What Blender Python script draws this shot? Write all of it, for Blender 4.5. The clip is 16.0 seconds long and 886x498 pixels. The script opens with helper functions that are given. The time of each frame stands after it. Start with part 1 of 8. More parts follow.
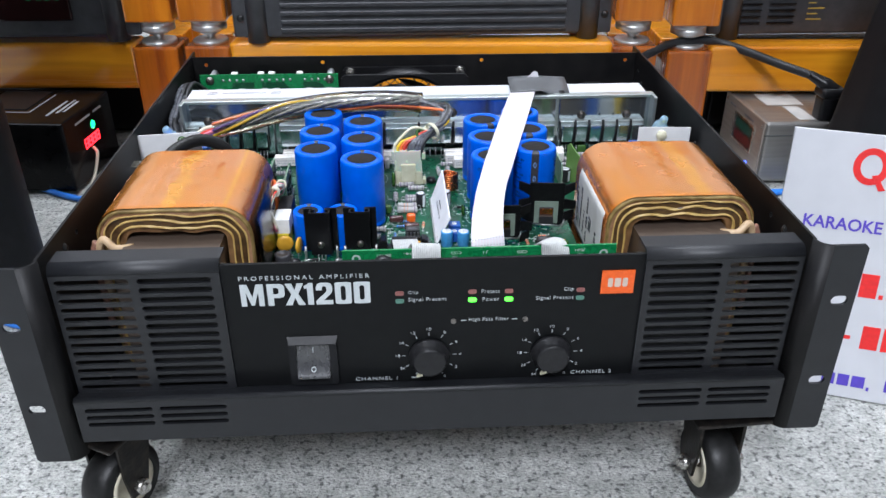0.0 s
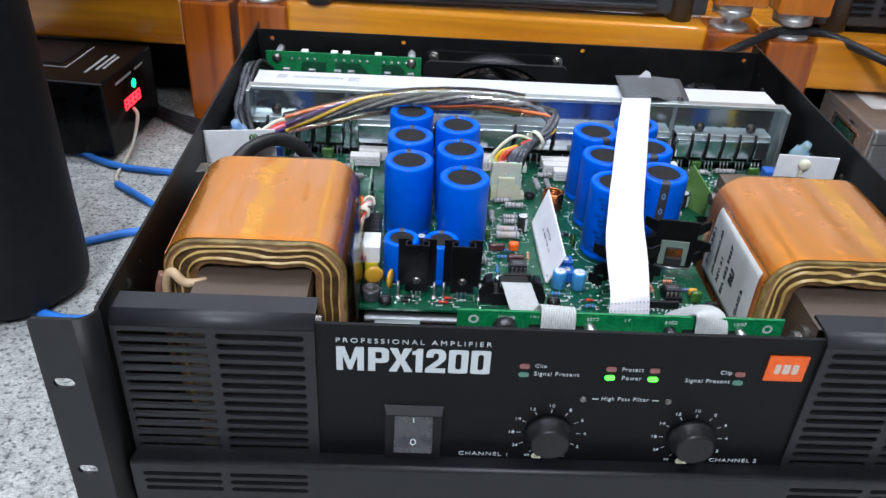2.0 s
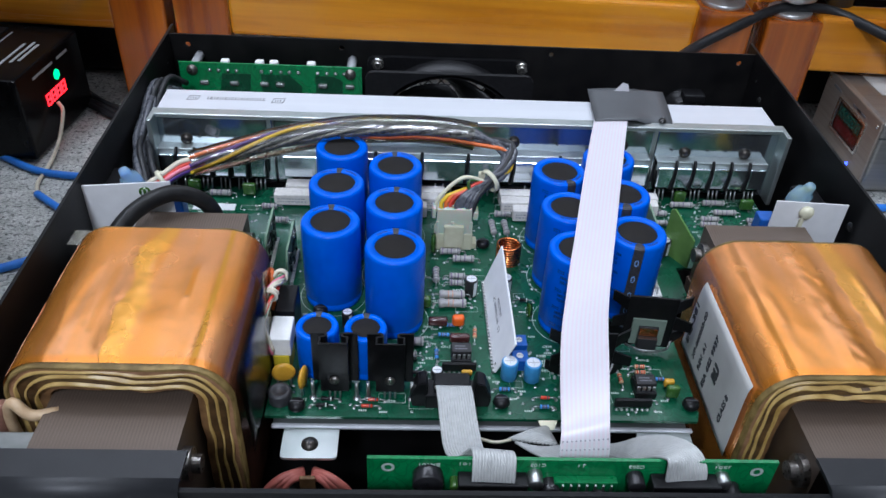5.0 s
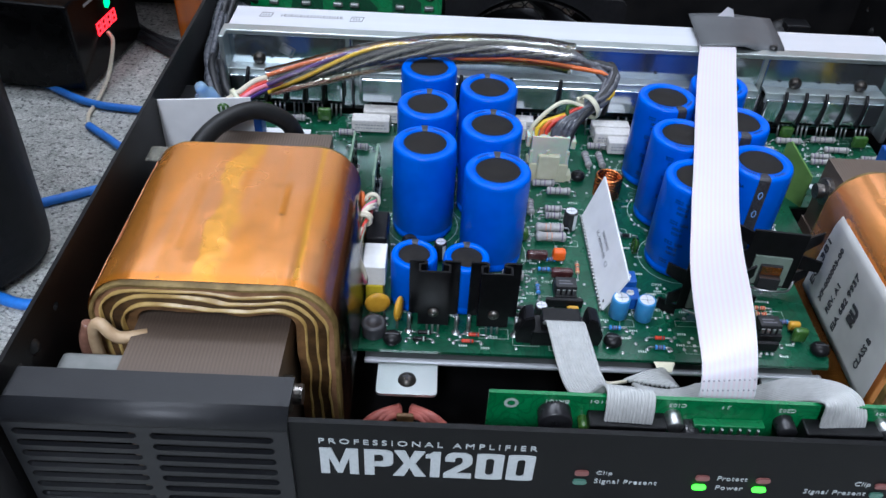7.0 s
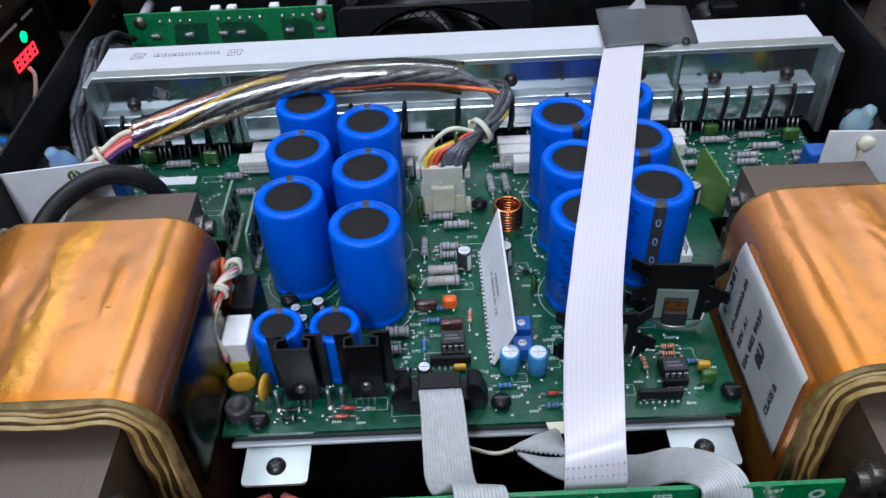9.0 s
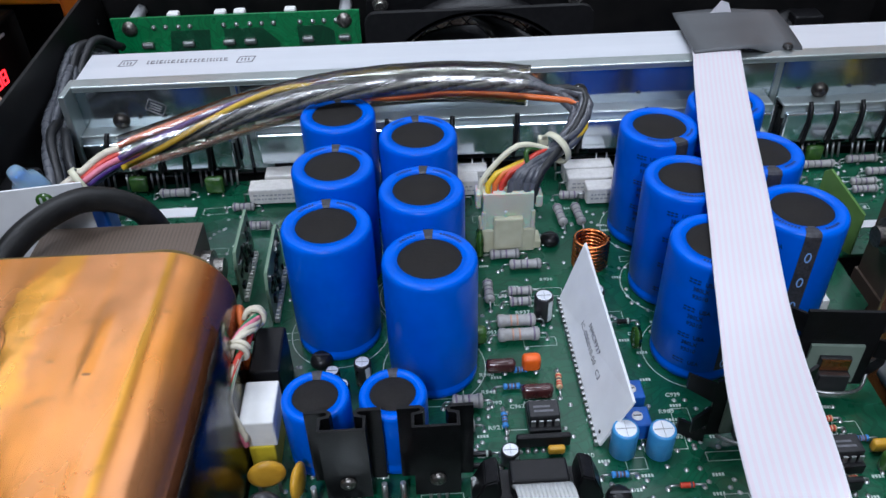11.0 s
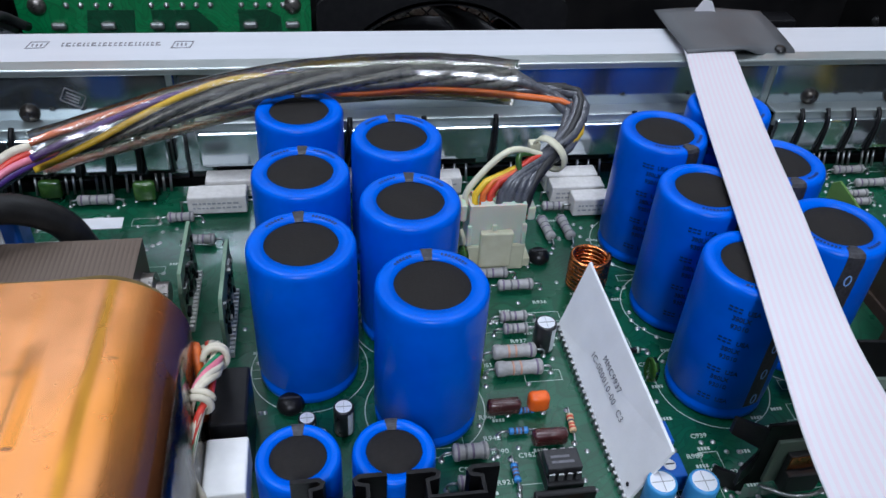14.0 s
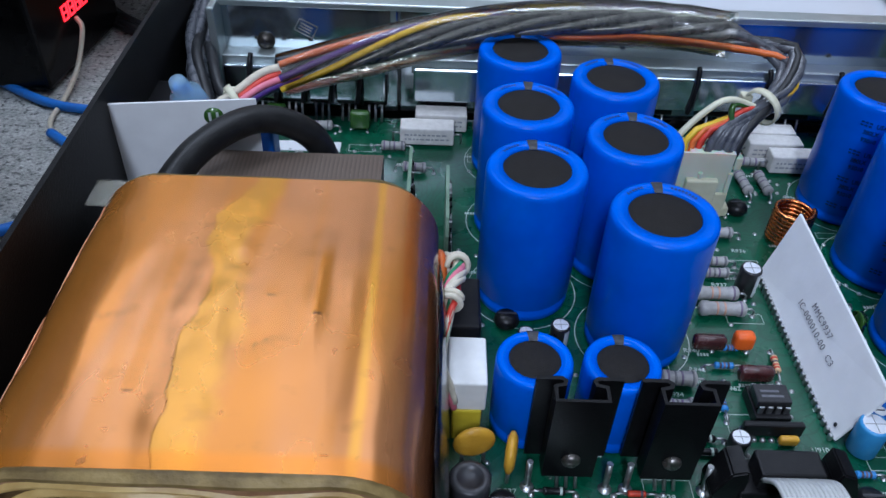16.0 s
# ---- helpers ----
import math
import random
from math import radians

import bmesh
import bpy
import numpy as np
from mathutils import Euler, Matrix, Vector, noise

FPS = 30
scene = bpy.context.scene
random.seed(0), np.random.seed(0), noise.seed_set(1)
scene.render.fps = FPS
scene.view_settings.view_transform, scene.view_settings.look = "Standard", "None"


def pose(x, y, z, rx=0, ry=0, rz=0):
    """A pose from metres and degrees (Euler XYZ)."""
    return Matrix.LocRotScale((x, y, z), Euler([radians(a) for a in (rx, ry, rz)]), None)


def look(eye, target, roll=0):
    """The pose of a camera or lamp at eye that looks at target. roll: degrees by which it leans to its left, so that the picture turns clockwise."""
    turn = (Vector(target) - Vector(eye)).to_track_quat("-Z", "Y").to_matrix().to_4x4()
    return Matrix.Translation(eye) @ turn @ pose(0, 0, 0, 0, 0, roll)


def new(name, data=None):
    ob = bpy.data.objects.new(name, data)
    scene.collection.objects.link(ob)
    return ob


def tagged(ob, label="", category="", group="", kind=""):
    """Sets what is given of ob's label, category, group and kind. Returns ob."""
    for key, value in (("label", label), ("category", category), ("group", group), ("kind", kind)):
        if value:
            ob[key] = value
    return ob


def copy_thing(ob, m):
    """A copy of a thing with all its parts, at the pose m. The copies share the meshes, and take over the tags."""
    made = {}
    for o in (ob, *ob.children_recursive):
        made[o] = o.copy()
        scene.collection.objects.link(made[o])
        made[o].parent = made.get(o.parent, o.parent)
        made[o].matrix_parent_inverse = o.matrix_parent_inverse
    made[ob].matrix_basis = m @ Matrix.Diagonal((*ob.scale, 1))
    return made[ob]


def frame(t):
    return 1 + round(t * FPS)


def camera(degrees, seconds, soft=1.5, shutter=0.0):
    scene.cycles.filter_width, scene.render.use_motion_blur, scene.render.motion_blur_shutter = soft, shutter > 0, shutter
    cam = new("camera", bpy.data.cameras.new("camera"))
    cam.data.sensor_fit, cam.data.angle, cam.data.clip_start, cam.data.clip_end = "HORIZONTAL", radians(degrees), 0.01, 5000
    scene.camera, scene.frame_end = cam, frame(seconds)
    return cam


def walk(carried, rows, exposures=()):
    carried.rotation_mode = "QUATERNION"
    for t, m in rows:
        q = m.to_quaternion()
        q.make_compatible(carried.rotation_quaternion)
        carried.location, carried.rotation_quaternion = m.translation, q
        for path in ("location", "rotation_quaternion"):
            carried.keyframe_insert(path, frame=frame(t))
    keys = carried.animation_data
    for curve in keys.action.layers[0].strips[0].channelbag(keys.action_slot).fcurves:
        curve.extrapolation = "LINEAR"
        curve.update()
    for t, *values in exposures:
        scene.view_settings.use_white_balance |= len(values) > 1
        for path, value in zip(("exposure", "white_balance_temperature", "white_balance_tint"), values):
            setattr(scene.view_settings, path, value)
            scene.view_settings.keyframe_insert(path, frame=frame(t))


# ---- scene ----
cam = camera(58.0, 16.0)
PATH = [
    (0, (-0.012, -0.385, 0.419), (0.082, 1.361, -0.551), -0.0),
    (0.5, (-0.005, -0.385, 0.421), (0.089, 1.363, -0.545), -0.7),
    (1, (-0.014, -0.383, 0.416), (0.082, 1.361, -0.557), 0.3),
    (1.5, (-0.032, -0.373, 0.412), (0.051, 1.344, -0.611), 1.6),
    (2, (-0.07, -0.287, 0.428), (0.0, 1.389, -0.661), 3.4),
    (2.5, (-0.097, -0.194, 0.452), (-0.058, 1.451, -0.685), 4.4),
    (3, (-0.063, -0.095, 0.472), (-0.052, 1.48, -0.76), 0.8),
    (3.5, (-0.01, -0.045, 0.483), (0.045, 1.473, -0.818), -1.7),
    (4, (-0.005, -0.082, 0.466), (0.096, 1.416, -0.855), 0.2),
    (4.2, (-0.019, -0.111, 0.462), (0.084, 1.404, -0.839), 1.2),
    (6.3, (-0.041, -0.194, 0.423), (0.066, 1.419, -0.755), 4.8),
    (6.5, (-0.044, -0.19, 0.423), (0.08, 1.395, -0.79), 5.5),
    (7, (-0.071, -0.159, 0.41), (-0.039, 1.363, -0.887), 3.3),
    (7.5, (-0.093, -0.12, 0.406), (-0.215, 1.364, -0.929), -1.1),
    (8, (-0.077, -0.111, 0.401), (-0.22, 1.365, -0.941), -2.4),
    (8.5, (-0.043, -0.112, 0.407), (-0.125, 1.354, -0.951), -2.8),
    (9, (-0.006, -0.11, 0.417), (-0.023, 1.364, -0.934), -3.1),
    (9.5, (-0.02, -0.095, 0.403), (0.009, 1.39, -0.935), -2.0),
    (10, (-0.031, -0.083, 0.404), (0.009, 1.429, -0.905), -1.3),
    (10.2, (-0.038, -0.079, 0.394), (-0.004, 1.449, -0.896), -1.7),
    (12.3, (-0.048, -0.005, 0.339), (0.131, 1.558, -0.896), 1.3),
    (12.5, (-0.057, -0.002, 0.334), (0.166, 1.552, -0.905), 2.2),
    (13, (-0.071, 0.001, 0.334), (0.217, 1.532, -0.921), 3.6),
    (13.5, (-0.068, -0.005, 0.332), (0.252, 1.525, -0.915), 4.6),
    (14, (-0.069, -0.013, 0.339), (0.222, 1.529, -0.901), 3.9),
    (14.5, (-0.072, -0.016, 0.337), (0.192, 1.53, -0.905), 4.2),
    (15, (-0.084, -0.023, 0.337), (0.124, 1.515, -0.925), 4.6),
    (15.5, (-0.104, -0.029, 0.341), (0.005, 1.504, -0.939), 3.8),
    (16, (-0.107, -0.031, 0.337), (-0.074, 1.481, -0.972), 2.7),
]
EXPOSURES = [(0, -0.1, 6250, 10), (1.5, -0.14, 6250, 10), (2.5, -0.45, 6000, 10), (4.0, -0.80, 5900, 10), (6.8, -0.56, 5900, 10), (8.0, -0.70, 5900, 10), (10.0, -0.82, 5900, 10), (13.0, -0.84, 6100, 10), (16.0, -1.01, 5500, 10)]
walk(cam, [(t, look(eye, target, roll)) for t, eye, target, roll in PATH], EXPOSURES)

# ---- light ----

world = bpy.data.worlds.new("room_world")
scene.world = world
world.use_nodes = True
world.node_tree.nodes["Background"].inputs[0].default_value = (0.75, 0.82, 0.9, 1)
world.node_tree.nodes["Background"].inputs[1].default_value = 0.05


# Ceiling lamps out of view: their number, places and power are assumed.
def assumed_ceiling_lamp(x, y, w, d, watts):
    data = bpy.data.lights.new("assumed_ceiling_lamp", "AREA")
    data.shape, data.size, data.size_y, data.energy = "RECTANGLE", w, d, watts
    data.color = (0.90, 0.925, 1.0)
    ob = new("assumed_ceiling_lamp", data)
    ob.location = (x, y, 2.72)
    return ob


assumed_ceiling_lamp(-1.1, 0.4, 0.30, 1.2, 40)
assumed_ceiling_lamp(0.9, 0.4, 0.30, 1.2, 14)
assumed_ceiling_lamp(-0.45, -2.3, 0.30, 1.2, 150)
assumed_ceiling_lamp(1.0, -1.9, 0.30, 1.2, 16)
assumed_ceiling_lamp(0.0, 0.95, 1.2, 0.30, 38)
# Added pair that lightens the north wall and brightens foil reflections.
assumed_ceiling_lamp(-1.3, 2.2, 1.8, 1.2, 18)
assumed_ceiling_lamp(1.3, 2.2, 1.8, 1.2, 18)


# ---- materials ----
def surf(name, c1, c2=None, scale=40.0, rough=0.5, metal=0.0, bump=0.0, bscale=400.0, rvar=0.1, coat=0.0, stretch=(1, 1, 1), spec=0.5, contrast=(0.35, 0.65)):
    """Two-tone surface with uneven gloss and fine relief."""
    m = bpy.data.materials.new(name)
    m.use_nodes = True
    nt = m.node_tree
    b = nt.nodes["Principled BSDF"]
    c2 = c2 or tuple(v * 0.75 for v in c1)
    tc = nt.nodes.new("ShaderNodeTexCoord")
    mp = nt.nodes.new("ShaderNodeMapping")
    mp.inputs["Scale"].default_value = stretch
    nt.links.new(tc.outputs["Object"], mp.inputs[0])
    n1 = nt.nodes.new("ShaderNodeTexNoise")
    n1.inputs["Scale"].default_value, n1.inputs["Detail"].default_value = scale, 6
    nt.links.new(mp.outputs[0], n1.inputs["Vector"])
    ramp = nt.nodes.new("ShaderNodeValToRGB")
    ramp.color_ramp.elements[0].position, ramp.color_ramp.elements[1].position = contrast
    ramp.color_ramp.elements[0].color, ramp.color_ramp.elements[1].color = (*c1, 1), (*c2, 1)
    nt.links.new(n1.outputs[0], ramp.inputs[0])
    nt.links.new(ramp.outputs[0], b.inputs["Base Color"])
    n2 = nt.nodes.new("ShaderNodeTexNoise")
    n2.inputs["Scale"].default_value, n2.inputs["Detail"].default_value = bscale, 3
    nt.links.new(mp.outputs[0], n2.inputs["Vector"])
    mr = nt.nodes.new("ShaderNodeMapRange")
    mr.inputs["To Min"].default_value, mr.inputs["To Max"].default_value = max(0.02, rough - rvar), min(1, rough + rvar)
    nt.links.new(n1.outputs[0], mr.inputs[0])
    nt.links.new(mr.outputs[0], b.inputs["Roughness"])
    b.inputs["Metallic"].default_value = metal
    b.inputs["Coat Weight"].default_value = coat
    b.inputs["Coat Roughness"].default_value = 0.12
    b.inputs["Specular IOR Level"].default_value = spec
    if bump:
        bn = nt.nodes.new("ShaderNodeBump")
        bn.inputs["Strength"].default_value, bn.inputs["Distance"].default_value = bump, 0.0006
        nt.links.new(n2.outputs[0], bn.inputs["Height"])
        nt.links.new(bn.outputs[0], b.inputs["Normal"])
    return m


def wood(name, c1, c2, axis):
    """Varnished wood, its grain along the axis: fine streaks, darker figure, slow changes of tone."""
    st = [70.0, 70.0, 70.0]
    st[axis] = 2.6
    m = surf(name, c1, c2, 1.0, 0.26, 0, 0.10, 3.0, 0.08, 0.9, tuple(st), contrast=(0.34, 0.72))
    nt = m.node_tree
    last = [n for n in nt.nodes if n.type == "VALTORGB"][0].outputs[0]
    tc = [n for n in nt.nodes if n.type == "TEX_COORD"][0]
    for scale, along, lo, hi, dark, amount in ((16.0, 0.10, 0.52, 0.66, (0.52, 0.36, 0.25), 0.75), (6.0, 0.6, 0.35, 0.65, (0.62, 0.50, 0.40), 0.55)):
        mp = nt.nodes.new("ShaderNodeMapping")
        sc = [1.0, 1.0, 1.0]
        sc[axis] = along
        mp.inputs["Scale"].default_value = sc
        nt.links.new(tc.outputs["Object"], mp.inputs[0])
        big = nt.nodes.new("ShaderNodeTexNoise")
        big.inputs["Scale"].default_value, big.inputs["Detail"].default_value, big.inputs["Distortion"].default_value = scale, 4, 0.6
        nt.links.new(mp.outputs[0], big.inputs["Vector"])
        r2 = nt.nodes.new("ShaderNodeValToRGB")
        r2.color_ramp.elements[0].position, r2.color_ramp.elements[1].position = lo, hi
        r2.color_ramp.elements[0].color, r2.color_ramp.elements[1].color = (1, 1, 1, 1), (*dark, 1)
        nt.links.new(big.outputs[0], r2.inputs[0])
        mix = nt.nodes.new("ShaderNodeMix")
        mix.data_type, mix.blend_type = "RGBA", "MULTIPLY"
        mix.inputs[0].default_value = amount
        nt.links.new(last, mix.inputs[6])
        nt.links.new(r2.outputs[0], mix.inputs[7])
        last = mix.outputs[2]
    nt.links.new(last, nt.nodes["Principled BSDF"].inputs["Base Color"])
    return m


def glow(name, colour, strength):
    m = bpy.data.materials.new(name)
    m.use_nodes = True
    b = m.node_tree.nodes["Principled BSDF"]
    b.inputs["Base Color"].default_value = (*colour, 1)
    b.inputs["Emission Color"].default_value = (*colour, 1)
    b.inputs["Emission Strength"].default_value = strength
    return m


def clear(name, colour, rough=0.1, amount=1.0):
    m = bpy.data.materials.new(name)
    m.use_nodes = True
    b = m.node_tree.nodes["Principled BSDF"]
    b.inputs["Base Color"].default_value = (*colour, 1)
    b.inputs["Roughness"].default_value = rough
    b.inputs["Transmission Weight"].default_value = amount
    b.inputs["IOR"].default_value = 1.25
    return m


def film(name, tint=(0.93, 0.91, 0.82), shine=0.055):
    """Thin clear plastic: see-through with an uneven shine."""
    m = bpy.data.materials.new(name)
    m.use_nodes = True
    nt = m.node_tree
    nt.nodes.remove(nt.nodes["Principled BSDF"])
    out = nt.nodes["Material Output"]
    tr, gl, mx = nt.nodes.new("ShaderNodeBsdfTransparent"), nt.nodes.new("ShaderNodeBsdfGlossy"), nt.nodes.new("ShaderNodeMixShader")
    tr.inputs[0].default_value = (*tint, 1)
    gl.inputs["Roughness"].default_value = 0.13
    fn, bn, nz, ad = nt.nodes.new("ShaderNodeFresnel"), nt.nodes.new("ShaderNodeBump"), nt.nodes.new("ShaderNodeTexNoise"), nt.nodes.new("ShaderNodeMath")
    nz.inputs["Scale"].default_value = 38
    bn.inputs["Strength"].default_value, bn.inputs["Distance"].default_value = 0.16, 0.001
    fn.inputs["IOR"].default_value = 1.45
    ad.inputs[1].default_value = shine
    nt.links.new(nz.outputs[0], bn.inputs["Height"])
    nt.links.new(bn.outputs[0], gl.inputs["Normal"])
    nt.links.new(bn.outputs[0], fn.inputs["Normal"])
    nt.links.new(fn.outputs[0], ad.inputs[0])
    nt.links.new(ad.outputs[0], mx.inputs[0])
    nt.links.new(tr.outputs[0], mx.inputs[1])
    nt.links.new(gl.outputs[0], mx.inputs[2])
    nt.links.new(mx.outputs[0], out.inputs[0])
    return m


M = {
    "powder": surf("black_powder_coat", (0.0080, 0.0088, 0.0108), (0.0115, 0.0125, 0.0150), 90, 0.45, 0, 0.16, 2400, 0.05, spec=0.5),
    "panel": surf("black_panel_paint", (0.0034, 0.0038, 0.0044), (0.0048, 0.0054, 0.0060), 120, 0.42, 0, 0.2, 2200, 0.04, spec=0.20),
    "inside": surf("black_sheet_steel", (0.0045, 0.0045, 0.005), (0.009, 0.0085, 0.0085), 60, 0.42, 0, 0.2, 1500, 0.08, spec=0.20),
    "white_ink": surf("white_print", (0.56, 0.60, 0.61), (0.50, 0.54, 0.55), 900, 0.5),
    "black_ink": surf("black_print", (0.02, 0.02, 0.025), (0.05, 0.05, 0.06), 900, 0.5),
    "orange_badge": surf("orange_badge", (0.85, 0.13, 0.015), (0.75, 0.1, 0.01), 500, 0.35, rvar=0.03),
    "knob": surf("black_knob_plastic", (0.012, 0.012, 0.013), (0.018, 0.018, 0.02), 300, 0.38, 0, 0.1, 1500, spec=0.3),
    "blue": surf("blue_sleeve", (0.0, 0.118, 0.73), (0.0, 0.098, 0.63), 60, 0.30, 0, 0.06, 700, 0.06, spec=0.20),
    "captop": surf("black_bakelite_disc", (0.014, 0.013, 0.012), (0.020, 0.018, 0.017), 900, 0.8, 0, 0.3, 1500, spec=0.2),
    "rubber": surf("black_rubber", (0.008, 0.008, 0.008), (0.014, 0.014, 0.014), 200, 0.42, 0, 0.2, 900, spec=0.3),
    "copper": None,
    "copper_wire": surf("copper_wire", (0.72, 0.26, 0.09), (0.55, 0.17, 0.05), 300, 0.25, 1.0, 0.1, 900),
    "amber": surf("amber_tape", (0.66, 0.47, 0.17), (0.46, 0.29, 0.08), 140, 0.42, 0, 0.4, 260, 0.1, 0.05),
    "kraft": surf("kraft_paper", (0.22, 0.115, 0.045), (0.11, 0.055, 0.02), 180, 0.55, 0, 0.5, 400),
    "kraft_dark": surf("varnished_winding", (0.05, 0.028, 0.013), (0.11, 0.06, 0.024), 200, 0.35, 0, 0.5, 500),
    "kraft_pink": surf("pinkish_insulating_paper", (0.36, 0.20, 0.11), (0.24, 0.125, 0.06), 180, 0.5, 0, 0.5, 400),
    "pale_tape": surf("pale_insulating_tape", (0.30, 0.21, 0.075), (0.15, 0.10, 0.032), 160, 0.5, 0, 0.6, 300, 0.1, spec=0.3),
    "core": surf("laminated_core_steel", (0.105, 0.075, 0.056), (0.15, 0.115, 0.09), 1.0, 0.42, 0.35, 0.15, 2.0, 0.08, 0, (900, 40, 40)),
    "galv": surf("zinc_plated_steel", (0.60, 0.64, 0.63), (0.46, 0.52, 0.51), 35, 0.36, 0.85, 0.06, 300, 0.1),
    "mirror": surf("bright_aluminium_plate", (0.74, 0.80, 0.84), (0.56, 0.63, 0.68), 26, 0.13, 0.95, 0.03, 60, 0.08),
    "alu": surf("satin_aluminium", (0.74, 0.76, 0.80), (0.68, 0.70, 0.74), 60, 0.42, 0.35, 0.08, 900, 0.06, 0, (0.1, 1, 1)),
    "screw": surf("dark_steel_screw", (0.16, 0.15, 0.14), (0.28, 0.26, 0.24), 500, 0.3, 0.9, 0.2, 1500),
    "black_screw": surf("black_screw", (0.012, 0.012, 0.012), (0.03, 0.03, 0.03), 500, 0.3, 0.3, 0.2, 1500),
    "nickel": surf("nickel_plated_steel", (0.7, 0.68, 0.64), (0.5, 0.48, 0.45), 300, 0.25, 0.95, 0.1, 900),
    "tinned": surf("tinned_lead", (0.52, 0.53, 0.53), (0.36, 0.37, 0.37), 700, 0.38, 0.95),
    "white_card": surf("white_insulating_card", (0.78, 0.79, 0.80), (0.72, 0.73, 0.74), 90, 0.45, 0, 0.05, 800, 0.05),
    "white_plastic": surf("white_plastic", (0.80, 0.80, 0.78), (0.72, 0.72, 0.70), 200, 0.4),
    "cream_plastic": surf("cream_nylon", (0.72, 0.70, 0.52), (0.62, 0.60, 0.44), 200, 0.4),
    "yellow_plastic": surf("yellow_plastic", (0.62, 0.50, 0.03), (0.5, 0.38, 0.02), 200, 0.4),
    "ceramic_white": surf("white_ceramic", (0.72, 0.70, 0.66), (0.62, 0.60, 0.56), 400, 0.6, 0, 0.2, 1200),
    "black_plastic": surf("black_plastic", (0.006, 0.006, 0.007), (0.010, 0.010, 0.011), 400, 0.35, 0, 0.1, 1500, spec=0.28),
    "anodised": surf("black_anodised_aluminium", (0.004, 0.004, 0.0045), (0.007, 0.007, 0.008), 300, 0.34, 0.1, 0.1, 1500, spec=0.2),
    "carpet": None,
    "film_grey": surf("dark_grey_film", (0.075, 0.08, 0.085), (0.095, 0.10, 0.105), 60, 0.45, 0, 0.05, 500),
    "red_led": glow("red_display", (1.0, 0.02, 0.03), 5.0),
    "green_led": glow("green_lamp", (0.10, 1.0, 0.05), 3.0),
    "green_disp": glow("green_display", (0.02, 0.9, 0.25), 3.0),
    "blue_led": glow("blue_lamp", (0.05, 0.1, 1.0), 6.0),
    "wall": surf("grey_wall_paint", (0.26, 0.26, 0.26), (0.22, 0.22, 0.22), 3, 0.7, 0, 0.1, 60),
    # White only to throw light back: the north wall is never in view.
    "bounce_wall": surf("bounce_wall_white", (0.72, 0.72, 0.71), (0.66, 0.66, 0.65), 3, 0.7, 0, 0.1, 60),
    "ceiling": surf("white_ceiling_paint", (0.78, 0.78, 0.77), (0.72, 0.72, 0.71), 3, 0.8),
    "beam": wood("amber_varnished_wood", (0.97, 0.42, 0.018), (0.74, 0.25, 0.008), 0),
    "post": wood("red_brown_varnished_wood", (0.60, 0.165, 0.010), (0.24, 0.046, 0.004), 2),
    "cabinet": surf("black_textured_cabinet", (0.008, 0.0085, 0.0095), (0.012, 0.0125, 0.014), 120, 0.55, 0, 0.6, 900, spec=0.14),
    "grey_metal": surf("brushed_grey_metal", (0.33, 0.32, 0.305), (0.28, 0.275, 0.26), 4, 0.34, 0.7, 0.15, 60, 0.08, 0, (2, 60, 60)),
    "grey_paint": surf("grey_painted_steel", (0.10, 0.105, 0.11), (0.075, 0.08, 0.085), 30, 0.4, 0.2, 0.1, 800),
    "gloss_black": surf("gloss_black_casing", (0.004, 0.004, 0.0045), (0.007, 0.007, 0.0075), 50, 0.22, spec=0.16),
    "dark_window": surf("dark_display_window", (0.012, 0.004, 0.004), (0.02, 0.006, 0.006), 60, 0.08),
    "cable_black": surf("black_cable_sheath", (0.015, 0.016, 0.018), (0.025, 0.026, 0.028), 200, 0.4, spec=0.3),
    "cable_grey": surf("grey_wire", (0.065, 0.07, 0.082), (0.095, 0.10, 0.115), 300, 0.28),
    "cable_blue": surf("blue_cable_sheath", (0.03, 0.22, 0.75), (0.03, 0.18, 0.65), 200, 0.4),
    "wire_white": surf("white_wire", (0.68, 0.63, 0.50), (0.58, 0.53, 0.41), 400, 0.4),
    "wire_red": surf("red_wire", (0.65, 0.05, 0.03), (0.5, 0.04, 0.02), 400, 0.4),
    "wire_orange": surf("orange_wire", (0.75, 0.17, 0.03), (0.65, 0.13, 0.02), 400, 0.4),
    "wire_yellow": surf("yellow_wire", (0.80, 0.55, 0.03), (0.7, 0.45, 0.02), 400, 0.4),
    "wire_purple": surf("purple_wire", (0.12, 0.05, 0.30), (0.09, 0.04, 0.22), 400, 0.4),
    "wire_green": surf("green_wire", (0.03, 0.28, 0.12), (0.02, 0.2, 0.09), 400, 0.4),
    "wire_pink": surf("pink_wire", (0.75, 0.22, 0.30), (0.65, 0.17, 0.24), 400, 0.4),
    "wire_brown": surf("brown_wire", (0.26, 0.13, 0.09), (0.19, 0.09, 0.06), 400, 0.4),
    "sign": surf("white_sign_board", (0.58, 0.59, 0.62), (0.55, 0.56, 0.59), 40, 0.4),
    "sign_red": surf("red_print", (0.80, 0.02, 0.02), (0.7, 0.02, 0.02), 300, 0.45),
    "sign_blue": surf("blue_print", (0.10, 0.06, 0.50), (0.08, 0.05, 0.42), 300, 0.45),
    "caster_white": surf("ivory_hub_plastic", (0.66, 0.62, 0.50), (0.5, 0.45, 0.33), 120, 0.5),
    "sleeve": film("clear_plastic_sleeve"),
    "amber_film": film("clear_amber_film", (0.86, 0.80, 0.58), 0.02),
    "bluish_clear": clear("pale_blue_crimp_cap", (0.45, 0.7, 0.9), 0.2, 0.6),
}


